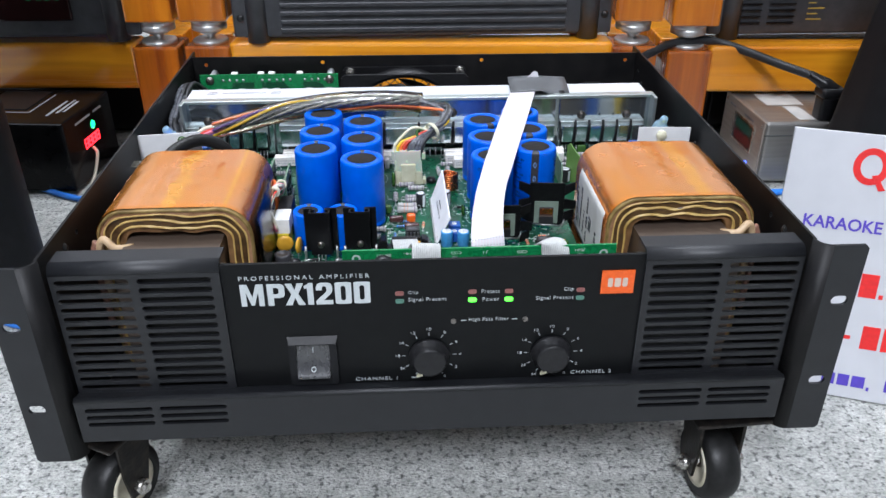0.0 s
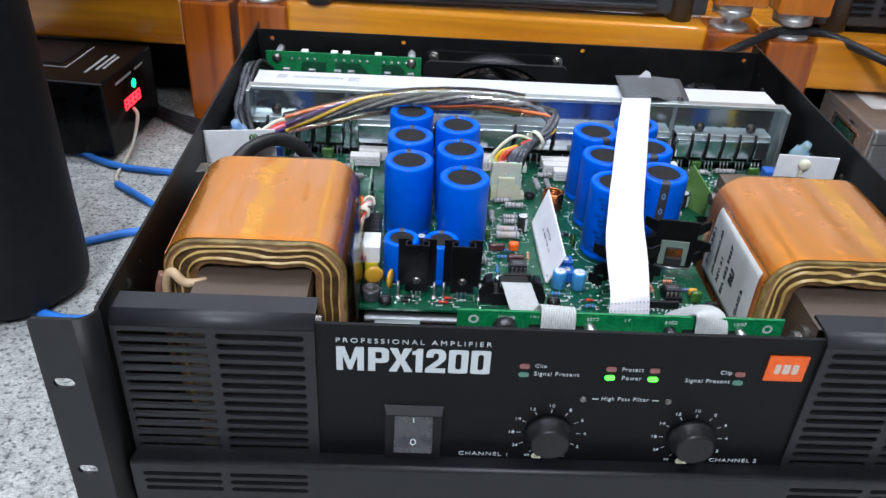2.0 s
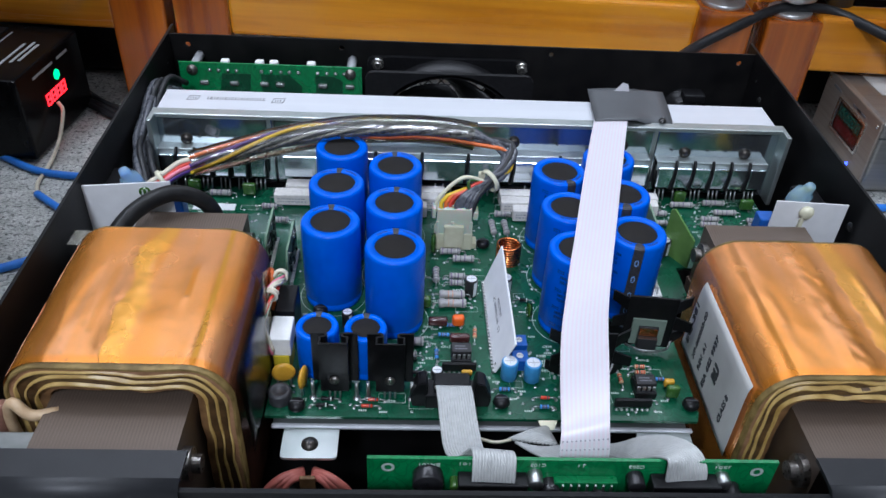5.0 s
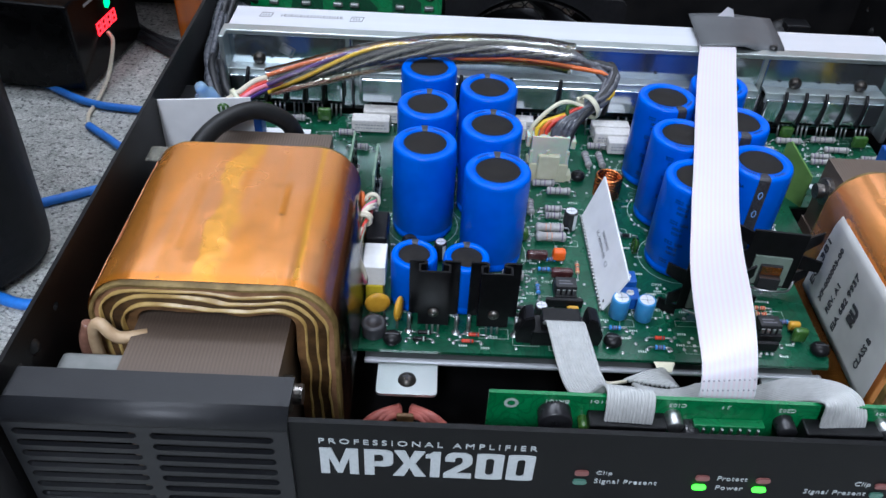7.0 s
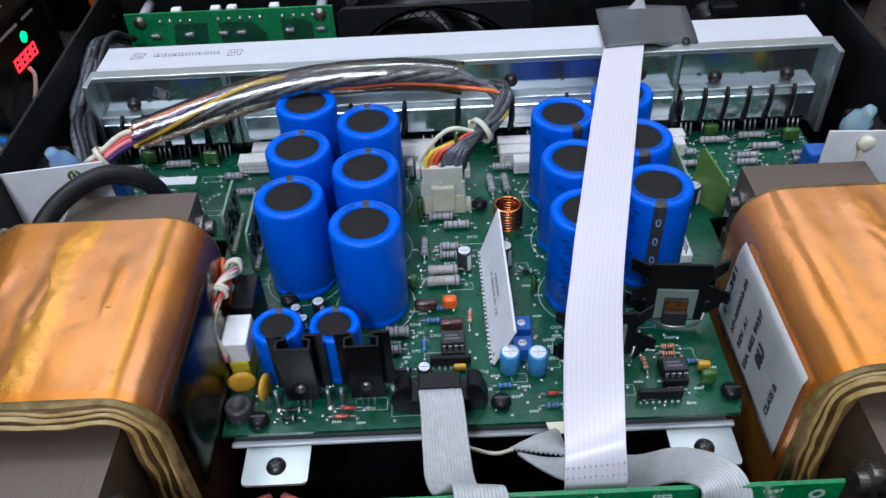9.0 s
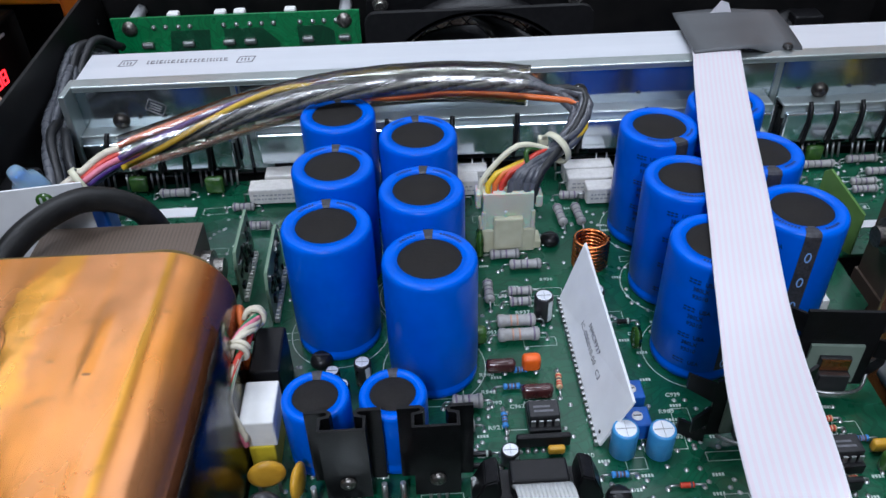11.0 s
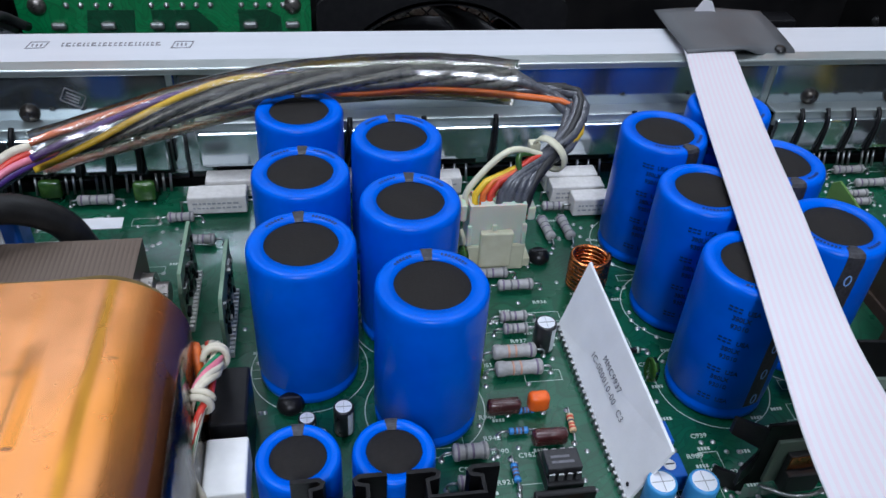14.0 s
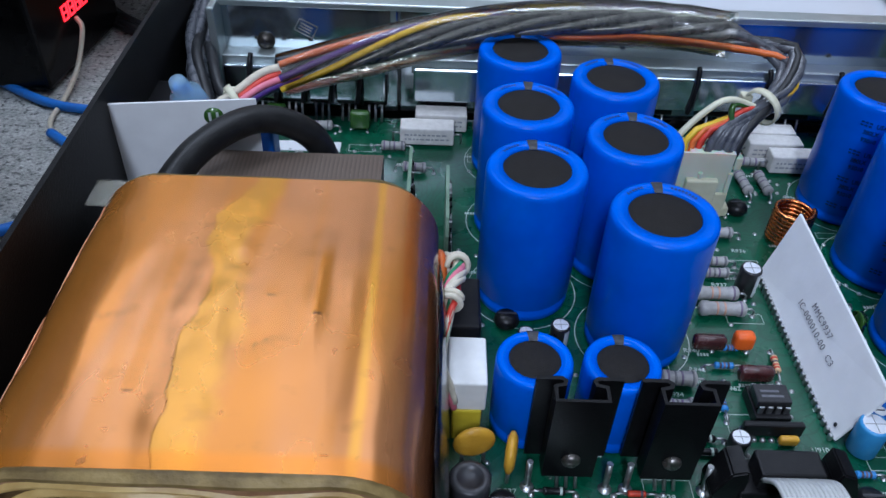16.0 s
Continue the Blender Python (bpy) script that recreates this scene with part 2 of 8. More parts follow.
def carpet_material():
    """Grey loop-pile carpet: short tufts in rows, pale and mid grey, with dark flecks."""
    m = surf("grey_carpet", (0.76, 0.765, 0.73), (0.45, 0.46, 0.435), 470, 0.95, 0, 1.0, 600, 0.04, stretch=(0.75, 1, 1), contrast=(0.33, 0.66))
    nt = m.node_tree
    bn = [n for n in nt.nodes if n.type == "BUMP"][0]
    bn.inputs["Distance"].default_value = 0.0030
    tc = [n for n in nt.nodes if n.type == "TEX_COORD"][0]
    last = [n for n in nt.nodes if n.type == "VALTORGB"][0].outputs[0]
    for scale, lo, hi, dark, amount in ((230, 0.53, 0.66, (0.17, 0.17, 0.18), 0.85), (75, 0.38, 0.64, (0.66, 0.67, 0.66), 0.85), (5, 0.35, 0.65, (0.84, 0.85, 0.85), 0.7)):
        nz = nt.nodes.new("ShaderNodeTexNoise")
        nz.inputs["Scale"].default_value, nz.inputs["Detail"].default_value = scale, 4
        nt.links.new(tc.outputs["Object"], nz.inputs["Vector"])
        r2 = nt.nodes.new("ShaderNodeValToRGB")
        r2.color_ramp.elements[0].position, r2.color_ramp.elements[1].position = lo, hi
        r2.color_ramp.elements[0].color, r2.color_ramp.elements[1].color = (1, 1, 1, 1), (*dark, 1)
        nt.links.new(nz.outputs[0], r2.inputs[0])
        mix = nt.nodes.new("ShaderNodeMix")
        mix.data_type, mix.blend_type = "RGBA", "MULTIPLY"
        mix.inputs[0].default_value = amount
        nt.links.new(last, mix.inputs[6])
        nt.links.new(r2.outputs[0], mix.inputs[7])
        last = mix.outputs[2]
    nt.links.new(last, nt.nodes["Principled BSDF"].inputs["Base Color"])
    return m


def board_material(name, c1, c2):
    """Solder mask: paler copper areas and darker gaps, glossy."""
    m = surf(name, c1, c2, 60, 0.28, 0, 0.0, 400, 0.05, 0.2)
    nt = m.node_tree
    tc = [n for n in nt.nodes if n.type == "TEX_COORD"][0]
    br = nt.nodes.new("ShaderNodeTexBrick")
    br.inputs["Scale"].default_value = 70
    br.inputs["Mortar Size"].default_value = 0.03
    br.inputs["Color1"].default_value, br.inputs["Color2"].default_value = (1, 1, 1, 1), (0.72, 0.78, 0.75, 1)
    br.inputs["Mortar"].default_value = (0.55, 0.62, 0.6, 1)
    dn = nt.nodes.new("ShaderNodeTexNoise")
    dn.inputs["Scale"].default_value = 25
    nt.links.new(tc.outputs["Object"], dn.inputs["Vector"])
    ad = nt.nodes.new("ShaderNodeMix")
    ad.data_type = "VECTOR"
    ad.inputs[0].default_value = 0.12
    nt.links.new(tc.outputs["Object"], ad.inputs[4])
    nt.links.new(dn.outputs[1], ad.inputs[5])
    nt.links.new(ad.outputs[1], br.inputs["Vector"])
    ramp = [n for n in nt.nodes if n.type == "VALTORGB"][0]
    mix = nt.nodes.new("ShaderNodeMix")
    mix.data_type, mix.blend_type = "RGBA", "MULTIPLY"
    mix.inputs[0].default_value = 0.9
    nt.links.new(ramp.outputs[0], mix.inputs[6])
    nt.links.new(br.outputs[0], mix.inputs[7])
    nt.links.new(mix.outputs[2], nt.nodes["Principled BSDF"].inputs["Base Color"])
    return m


def foil_material(name, tone, seam_at, dark_shoulder):
    """Copper foil under amber tape: salmon and amber bands, a soft yellow glue seam, small scuffs, one shoulder darker
    brown.
    """
    m = bpy.data.materials.new(name)
    m.use_nodes = True
    nt = m.node_tree
    bsdf = nt.nodes["Principled BSDF"]
    tc = nt.nodes.new("ShaderNodeTexCoord")
    sep = nt.nodes.new("ShaderNodeSeparateXYZ")
    nt.links.new(tc.outputs["Object"], sep.inputs[0])

    def noise_node(scale, detail, stretch):
        mp = nt.nodes.new("ShaderNodeMapping")
        mp.inputs["Scale"].default_value = stretch
        mp.inputs["Location"].default_value = (seam_at * 70, tone * 3, 0)
        nt.links.new(tc.outputs["Object"], mp.inputs[0])
        n = nt.nodes.new("ShaderNodeTexNoise")
        n.inputs["Scale"].default_value, n.inputs["Detail"].default_value = scale, detail
        nt.links.new(mp.outputs[0], n.inputs["Vector"])
        return n.outputs[0]

    def math_node(op, x, y):
        n = nt.nodes.new("ShaderNodeMath")
        n.operation = op
        for i, v in enumerate((x, y)):
            if isinstance(v, (int, float)):
                n.inputs[i].default_value = v
            else:
                nt.links.new(v, n.inputs[i])
        return n.outputs[0]

    def ranged(v, a, b, c=0.0, d=1.0):
        n = nt.nodes.new("ShaderNodeMapRange")
        for k, q in (("From Min", a), ("From Max", b), ("To Min", c), ("To Max", d)):
            n.inputs[k].default_value = q
        nt.links.new(v, n.inputs[0])
        return n.outputs[0]

    def mixed(f, a, colour):
        n = nt.nodes.new("ShaderNodeMix")
        n.data_type = "RGBA"
        nt.links.new(f, n.inputs[0])
        if isinstance(a, tuple):
            n.inputs[6].default_value = (*a, 1)
        else:
            nt.links.new(a, n.inputs[6])
        n.inputs[7].default_value = (*colour, 1)
        return n.outputs[2]

    wide = noise_node(30, 3, (1, 0.22, 0.4))
    ragged = noise_node(60, 7, (1, 0.8, 1))
    streak = noise_node(90, 2, (1, 0.06, 0.5))
    speck = noise_node(300, 2, (1, 1, 1))
    wander = math_node("MULTIPLY", math_node("SUBTRACT", ragged, 0.5), 0.017)
    slow = math_node("MULTIPLY", math_node("SUBTRACT", noise_node(14, 2, (0.2, 1, 0.2)), 0.5), 0.009)
    side = math_node("SUBTRACT", math_node("ADD", math_node("ADD", sep.outputs[0], wander), slow), seam_at - 0.0040)
    band = math_node("MULTIPLY", ranged(side, -0.0064, -0.0056, 0.0, 1.0), ranged(side, 0.0020, 0.0052, 1.0, 0.0))
    bead = ranged(math_node("ABSOLUTE", math_node("SUBTRACT", math_node("ADD", sep.outputs[0], math_node("MULTIPLY", wander, 0.12)), seam_at + 0.0275), 0), 0.0004, 0.0016, 1.0, 0.0)
    salmon, amber, yellow = (0.80 * tone, 0.345 * tone, 0.130 * tone), (0.80 * tone, 0.300 * tone, 0.048 * tone), (0.94 * tone, 0.45 * tone, 0.045 * tone)
    c = mixed(ranged(wide, 0.42, 0.60), salmon, amber)
    c = mixed(math_node("MULTIPLY", ranged(streak, 0.55, 0.66), 0.8), c, amber)
    c = mixed(math_node("MULTIPLY", band, 0.65), c, yellow)
    c = mixed(math_node("MULTIPLY", bead, 0.8), c, yellow)
    # glue runs, each ending in a dark drop, and smudges
    for rx, y0, y1, deep in ((seam_at + 0.0160, 0.0930, 0.1180, 0.75), (seam_at + 0.0050, 0.0985, 0.1060, 0.35), (seam_at - 0.0190, 0.0700, 0.1180, 0.45), (seam_at + 0.0220, 0.0560, 0.0700, 0.4)):
        off = math_node("ABSOLUTE", math_node("SUBTRACT", math_node("ADD", sep.outputs[0], math_node("MULTIPLY", wander, 0.10)), rx), 0)
        run = math_node("MULTIPLY", ranged(off, 0.0009, 0.0021, 1.0, 0.0), math_node("MULTIPLY", ranged(sep.outputs[1], y0, y0 + 0.0006), ranged(sep.outputs[1], y1 - 0.006, y1, 1.0, 0.0)))
        c = mixed(math_node("MULTIPLY", run, deep), c, (0.72 * tone, 0.25 * tone, 0.012 * tone))
        drop = math_node("MULTIPLY", ranged(off, 0.0006, 0.0014, 1.0, 0.0), ranged(math_node("ABSOLUTE", math_node("SUBTRACT", sep.outputs[1], y0 + 0.0005), 0), 0.0002, 0.0007, 1.0, 0.0))
        c = mixed(math_node("MULTIPLY", drop, deep), c, (0.16, 0.075, 0.04))
    smudge = noise_node(130, 5, (1, 1.4, 1))
    c = mixed(math_node("MULTIPLY", ranged(smudge, 0.60, 0.74), 0.35), c, (0.42 * tone, 0.18 * tone, 0.05 * tone))
    c = mixed(math_node("MULTIPLY", ranged(sep.outputs[1], 0.0555, 0.0575, 1.0, 0.0), 0.7), c, (0.92 * tone, 0.30 * tone, 0.02 * tone))
    c = mixed(math_node("MULTIPLY", ranged(speck, 0.70, 0.78), 0.5), c, (0.30, 0.13, 0.05))
    # foil turns darker brown towards its +x shoulder
    if dark_shoulder:
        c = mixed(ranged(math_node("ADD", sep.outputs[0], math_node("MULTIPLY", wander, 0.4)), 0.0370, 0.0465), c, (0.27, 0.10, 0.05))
    nt.links.new(c, bsdf.inputs["Base Color"])
    bsdf.inputs["Metallic"].default_value = 0.72
    bsdf.inputs["Coat Weight"].default_value, bsdf.inputs["Coat Roughness"].default_value = 0.35, 0.10
    nt.links.new(ranged(ragged, 0.3, 0.7, 0.17, 0.30), bsdf.inputs["Roughness"])
    fold = math_node("ABSOLUTE", math_node("SUBTRACT", noise_node(17, 3, (2.6, 0.22, 1.2)), 0.5), 0)
    crease = ranged(fold, 0.0, 0.018, 0.045, 0.0)
    high = math_node("ADD", math_node("ADD", math_node("ADD", crease, math_node("MULTIPLY", noise_node(140, 4, (1, 0.7, 1)), 0.14)), math_node("MULTIPLY", noise_node(24, 3, (1.9, 0.16, 1.0)), 0.26)), math_node("MULTIPLY", band, math_node("ADD", 0.10, math_node("MULTIPLY", smudge, 0.20))))
    bump = nt.nodes.new("ShaderNodeBump")
    bump.inputs["Strength"].default_value, bump.inputs["Distance"].default_value = 0.13, 0.0020
    nt.links.new(high, bump.inputs["Height"])
    nt.links.new(bump.outputs[0], bsdf.inputs["Normal"])
    return m


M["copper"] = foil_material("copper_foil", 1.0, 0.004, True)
M["carpet"] = carpet_material()
M["board"] = board_material("green_circuit_board", (0.007, 0.100, 0.048), (0.005, 0.074, 0.036))
M["board2"] = board_material("bright_green_circuit_board", (0.010, 0.24, 0.075), (0.008, 0.20, 0.06))
M["board_edge"] = surf("pale_green_board", (0.14, 0.26, 0.07), (0.10, 0.2, 0.05), 90, 0.35)


# ---- shaping ----
def box(bm, x0, x1, y0, y1, z0, z1, bev=0.0, seg=2):
    r = bmesh.ops.create_cube(bm, size=1)
    for v in r["verts"]:
        v.co = Vector((x0 + (v.co.x + 0.5) * (x1 - x0), y0 + (v.co.y + 0.5) * (y1 - y0), z0 + (v.co.z + 0.5) * (z1 - z0)))
    if bev:
        es = list({e for v in r["verts"] for e in v.link_edges})
        bmesh.ops.bevel(bm, geom=es, offset=bev, segments=seg, profile=0.5, affect="EDGES")


def frames_along(pts):
    """A steady cross-section frame at each point of a line."""
    out, n = [], len(pts)
    side = None
    for i in range(n):
        d = (pts[min(i + 1, n - 1)] - pts[max(i - 1, 0)]).normalized()
        if side is None:
            side = d.orthogonal().normalized()
        side = (side - d * side.dot(d)).normalized()
        out.append((side, d.cross(side)))
    return out


def spline(pts, steps=6):
    """A smooth line through the points."""
    p = [Vector(q) for q in pts]
    p = [2 * p[0] - p[1]] + p + [2 * p[-1] - p[-2]]
    out = []
    for i in range(1, len(p) - 2):
        for k in range(steps):
            t = k / steps
            out.append(0.5 * (2 * p[i] + (p[i + 1] - p[i - 1]) * t + (2 * p[i - 1] - 5 * p[i] + 4 * p[i + 1] - p[i + 2]) * t * t + (3 * p[i] - p[i - 1] - 3 * p[i + 1] + p[i + 2]) * t ** 3))
    out.append(p[-2])
    return out


def tube(bm, pts, r, n=10, ends=True):
    rs = r if isinstance(r, (list, tuple)) else [r] * len(pts)
    rings = []
    for (a, b), p, q in zip(frames_along(pts), pts, rs):
        rings.append([bm.verts.new(p + (a * math.cos(2 * math.pi * k / n) + b * math.sin(2 * math.pi * k / n)) * q) for k in range(n)])
    for r0, r1 in zip(rings, rings[1:]):
        for k in range(n):
            bm.faces.new((r0[k], r0[(k + 1) % n], r1[(k + 1) % n], r1[k])).smooth = True
    if ends:
        bm.faces.new(rings[0][::-1])
        bm.faces.new(rings[-1])


def cyl(bm, p0, p1, r0, r1=None, n=20):
    tube(bm, [Vector(p0), Vector(p1)], [r0, r0 if r1 is None else r1], n)


def lathe(bm, profile, m=None, n=32, sharp=()):
    """Turn (radius, height) points about z, placed by m."""
    m = m or Matrix()
    rings = []
    for r, z in profile:
        if r < 1e-6:
            rings.append([bm.verts.new(m @ Vector((0, 0, z)))])
        else:
            rings.append([bm.verts.new(m @ Vector((r * math.cos(2 * math.pi * k / n), r * math.sin(2 * math.pi * k / n), z))) for k in range(n)])
    for i, (a, b) in enumerate(zip(rings, rings[1:])):
        for k in range(n):
            k2 = (k + 1) % n
            vs = [a[k % len(a)], a[k2 % len(a)], b[k2 % len(b)], b[k % len(b)]]
            vs = [v for j, v in enumerate(vs) if v not in vs[:j]]
            if len(vs) > 2:
                f = bm.faces.new(vs)
                f.smooth = i not in sharp


def rounded(w, h, r, n=6, cx=0.0, cy=0.0):
    """A rounded rectangle as a loop of 2D points."""
    out = []
    for sx, sy, a0 in ((1, 1, 0), (-1, 1, 90), (-1, -1, 180), (1, -1, 270)):
        for k in range(n + 1):
            a = radians(a0 + 90 * k / n)
            out.append((cx + sx * (w / 2 - r) + r * math.cos(a), cy + sy * (h / 2 - r) + r * math.sin(a)))
    return out


XZ = Matrix(((1, 0, 0, 0), (0, 0, 1, 0), (0, 1, 0, 0), (0, 0, 0, 1)))      # loop in x, z; thickness along +y
XY = Matrix()
YZ = Matrix(((0, 0, 1, 0), (1, 0, 0, 0), (0, 1, 0, 0), (0, 0, 0, 1)))      # loop in y, z; thickness along +x


def plate(bm, outer, holes, t0, t1, m):
    """A flat sheet with openings through it, from t0 to t1 along its thickness."""
    old = set(bm.verts)
    edges = []
    for loop in [outer] + list(holes):
        vs = [bm.verts.new((x, y, t0)) for x, y in loop]
        edges += [bm.edges.new((a, b)) for a, b in zip(vs, vs[1:] + vs[:1])]
    faces = [g for g in bmesh.ops.triangle_fill(bm, edges=edges, use_beauty=True, use_dissolve=False)["geom"] if isinstance(g, bmesh.types.BMFace)]
    ext = bmesh.ops.extrude_face_region(bm, geom=faces, use_keep_orig=True)
    for v in ext["geom"]:
        if isinstance(v, bmesh.types.BMVert):
            v.co.z = t1
    mine = [v for v in bm.verts if v not in old]
    bmesh.ops.transform(bm, matrix=m, verts=mine)
    bmesh.ops.recalc_face_normals(bm, faces=list({f for v in mine for f in v.link_faces}))


def thing(name, label, category, at=(0, 0, 0), group="", rz=0.0):
    ob = new(name)
    ob.empty_display_size = 0.01
    ob.matrix_basis = pose(*at, 0, 0, rz)
    return tagged(ob, label, category, group)


def part(name, bm, material, parent=None, label=""):
    me = bpy.data.meshes.new(name)
    bmesh.ops.recalc_face_normals(bm, faces=bm.faces)
    bm.to_mesh(me)
    bm.free()
    me.materials.append(M[material] if isinstance(material, str) else material)
    ob = new(name, me)
    ob.parent = parent
    return tagged(ob, label)


def structure(name, bm, material, label=""):
    return tagged(part(name, bm, material), label, kind="structure")


def lettering(name, words, w, h, m, material, parent, bold=0.0, depth=0.0003, spacing=1.0):
    """Words in the built-in font, fitted to w by h, lower left corner at m's origin, reading along its x."""
    cu = bpy.data.curves.new(name, "FONT")
    cu.body, cu.extrude, cu.offset, cu.resolution_u, cu.space_character = words, 0.01, bold, 3, spacing
    tmp = bpy.data.objects.new(name, cu)
    scene.collection.objects.link(tmp)
    me = bpy.data.meshes.new_from_object(tmp.evaluated_get(bpy.context.evaluated_depsgraph_get()))
    bpy.data.objects.remove(tmp)
    co = np.array([v.co[:] for v in me.vertices])
    lo, hi = co.min(0), co.max(0)
    s = (w / (hi[0] - lo[0]), h / (hi[1] - lo[1]), depth / 0.02)
    for v in me.vertices:
        v.co = m @ Vector(((v.co.x - lo[0]) * s[0], (v.co.y - lo[1]) * s[1], v.co.z * s[2]))
    me.materials.clear()
    me.materials.append(M[material])
    ob = new(name, me)
    ob.parent = parent
    return ob


def bm_new():
    return bmesh.new()


# ---- room ----
bm = bm_new()
box(bm, -3, 3, -3, 3, -0.05, 0)
structure("floor", bm, "carpet", "speckled grey loop-pile carpet floor")
# Unseen walls added: dark ones cut fill light, white north one brightens foil reflections.
for nm, b in (("wall_north", (-3, 3, 3, 3.1)), ("wall_south", (-3, 3, -3.1, -3)), ("wall_west", (-3.1, -3, -3, 3)), ("wall_east", (3, 3.1, -3, 3))):
    bm = bm_new()
    box(bm, *b, 0, 2.8)
    structure(nm, bm, "bounce_wall" if nm == "wall_north" else "wall", "plain wall out of view, added to close the room")
bm = bm_new()
box(bm, -3, 3, -3, 3, 2.8, 2.9)
structure("ceiling", bm, "ceiling", "plain white ceiling")


# ---- amplifier case ----
amp = thing("amplifier", "black rack amplifier with its lid off, standing on casters", "amplifier", (0.004, 0, 0))
TOP, BASE = 0.2075, 0.086


def slot(cx, cz, w, h):
    return rounded(w, h, h / 2 - 0.00005, 3, cx, cz)


def front_panel():
    bm = bm_new()
    plate(bm, [(-0.1195, 0.110), (0.1205, 0.110), (0.1205, 0.1985), (-0.1195, 0.1985)], [], 0.0, 0.002, XZ)
    panel = part("front_panel", bm, "panel", amp, "matt black front panel with white lettering")
    at = lambda x, z: Matrix.Translation((x, -0.0002, z)) @ XZ @ Matrix.Diagonal((1, 1, -1, 1))
    lettering("lettering", "PROFESSIONAL AMPLIFIER", 0.0725, 0.0026, at(-0.1090, 0.1882), "white_ink", panel, -0.004, spacing=1.45)
    zero = lambda u: rounded(0.127, 1.0, 0.045, 6, u, 0.5)
    slim = lambda u: [(u - 0.019, 0.22), (u - 0.008, 0.16), (u + 0.008, 0.16), (u + 0.019, 0.22), (u + 0.019, 0.78), (u + 0.008, 0.84), (u - 0.008, 0.84), (u - 0.019, 0.78)]
    for outer, holes in (([(0, 0), (0, 1), (0.055, 1), (0.089, 0.40), (0.123, 1), (0.178, 1), (0.178, 0), (0.136, 0), (0.136, 0.64), (0.101, 0.04), (0.077, 0.04), (0.042, 0.64), (0.042, 0)], []),
                         ([(0.206, 0), (0.206, 1), (0.305, 1), (0.330, 0.95), (0.340, 0.86), (0.340, 0.50), (0.330, 0.41), (0.305, 0.36), (0.252, 0.36), (0.252, 0)], [[(0.252, 0.83), (0.252, 0.53), (0.285, 0.53), (0.294, 0.58), (0.294, 0.78), (0.285, 0.83)]]),
                         ([(0.340, 0), (0.391, 0.51), (0.345, 1), (0.396, 1), (0.417, 0.69), (0.438, 1), (0.488, 1), (0.443, 0.51), (0.495, 0), (0.442, 0), (0.417, 0.35), (0.392, 0)], []),
                         ([(0.514, 0), (0.514, 0.76), (0.490, 0.76), (0.490, 0.88), (0.512, 0.92), (0.526, 1), (0.560, 1), (0.560, 0)], []),
                         ([(0.578, 0), (0.578, 0.16), (0.655, 0.55), (0.663, 0.64), (0.663, 0.78), (0.655, 0.84), (0.636, 0.84), (0.628, 0.78), (0.628, 0.66), (0.582, 0.66), (0.582, 0.80), (0.592, 0.93), (0.615, 1), (0.676, 1), (0.700, 0.93), (0.709, 0.80), (0.709, 0.62), (0.695, 0.49), (0.635, 0.18), (0.709, 0.18), (0.709, 0)], []),
                         (zero(0.7915), [slim(0.7915)]), (zero(0.937), [slim(0.937)])):
        bm = bm_new()
        on = lambda loop: [(-0.1090 + 0.0725 * u, 0.1714 + 0.0142 * v) for u, v in loop]
        plate(bm, on(outer), [on(q) for q in holes], -0.0004, 0.0, XZ)
        part("model_letter", bm, "white_ink", panel)
    for words, x, z, w, h in (("Clip", -0.0150, 0.1760, 0.0055, 0.0024), ("Signal Present", -0.0150, 0.1708, 0.0217, 0.0031),
                              ("Protect", 0.0268, 0.1758, 0.0103, 0.0024), ("Power", 0.0275, 0.1704, 0.0094, 0.0024),
                              ("Clip", 0.0743, 0.1751, 0.0055, 0.0030), ("Signal Present", 0.0583, 0.1695, 0.0217, 0.0031),
                              ("High Pass Filter", 0.0198, 0.1560, 0.0233, 0.0030),
                              ("CHANNEL 1", -0.0478, 0.1160, 0.0250, 0.0024), ("CHANNEL 2", 0.0825, 0.1160, 0.0250, 0.0024)):
        lettering("lettering", words, w, h, at(x, z), "white_ink", panel, -0.010, spacing=1.12)
    for x in (0.0153, 0.0450):
        bm = bm_new()
        box(bm, x, x + 0.0030, -0.0003, 0, 0.1572, 0.1576)
        part("print_dash", bm, "white_ink", panel)
    for x, z, mat in ((-0.0200, 0.1772, "dull_red"), (-0.0200, 0.1720, "dull_green"), (0.0215, 0.1770, "dull_red"), (0.0425, 0.1768, "dull_red"),
                      (0.0215, 0.1716, "green_led"), (0.0425, 0.1714, "green_led"), (0.0838, 0.1762, "dull_red"), (0.0838, 0.1709, "dull_green")):
        bm = bm_new()
        plate(bm, rounded(0.0049, 0.0026, 0.0012, 3, x, z), [], -0.0007, 0, XZ)
        part("indicator_lamp", bm, mat, panel, "lit green lamp" if mat == "green_led" else "")
    for x in (0.0108, 0.0527):
        bm = bm_new()
        cyl(bm, (x, -0.0008, 0.1572), (x, 0, 0.1572), 0.0016, n=12)
        part("recessed_screw", bm, "screw", panel)
    bm = bm_new()
    plate(bm, [(0.0952, 0.1735), (0.1142, 0.1735), (0.1142, 0.1885), (0.0952, 0.1885)], [], -0.0010, 0, XZ)
    badge = part("badge", bm, "orange_badge", panel, "orange square badge")
    bm = bm_new()
    for x, w in ((0.0990, 0.0028), (0.1028, 0.0036), (0.1074, 0.0030)):
        plate(bm, rounded(w, 0.0058, 0.0008, 2, x + w / 2, 0.1810), [], -0.0013, -0.0009, XZ)
    part("badge_mark", bm, "badge_grey", badge)
    return panel


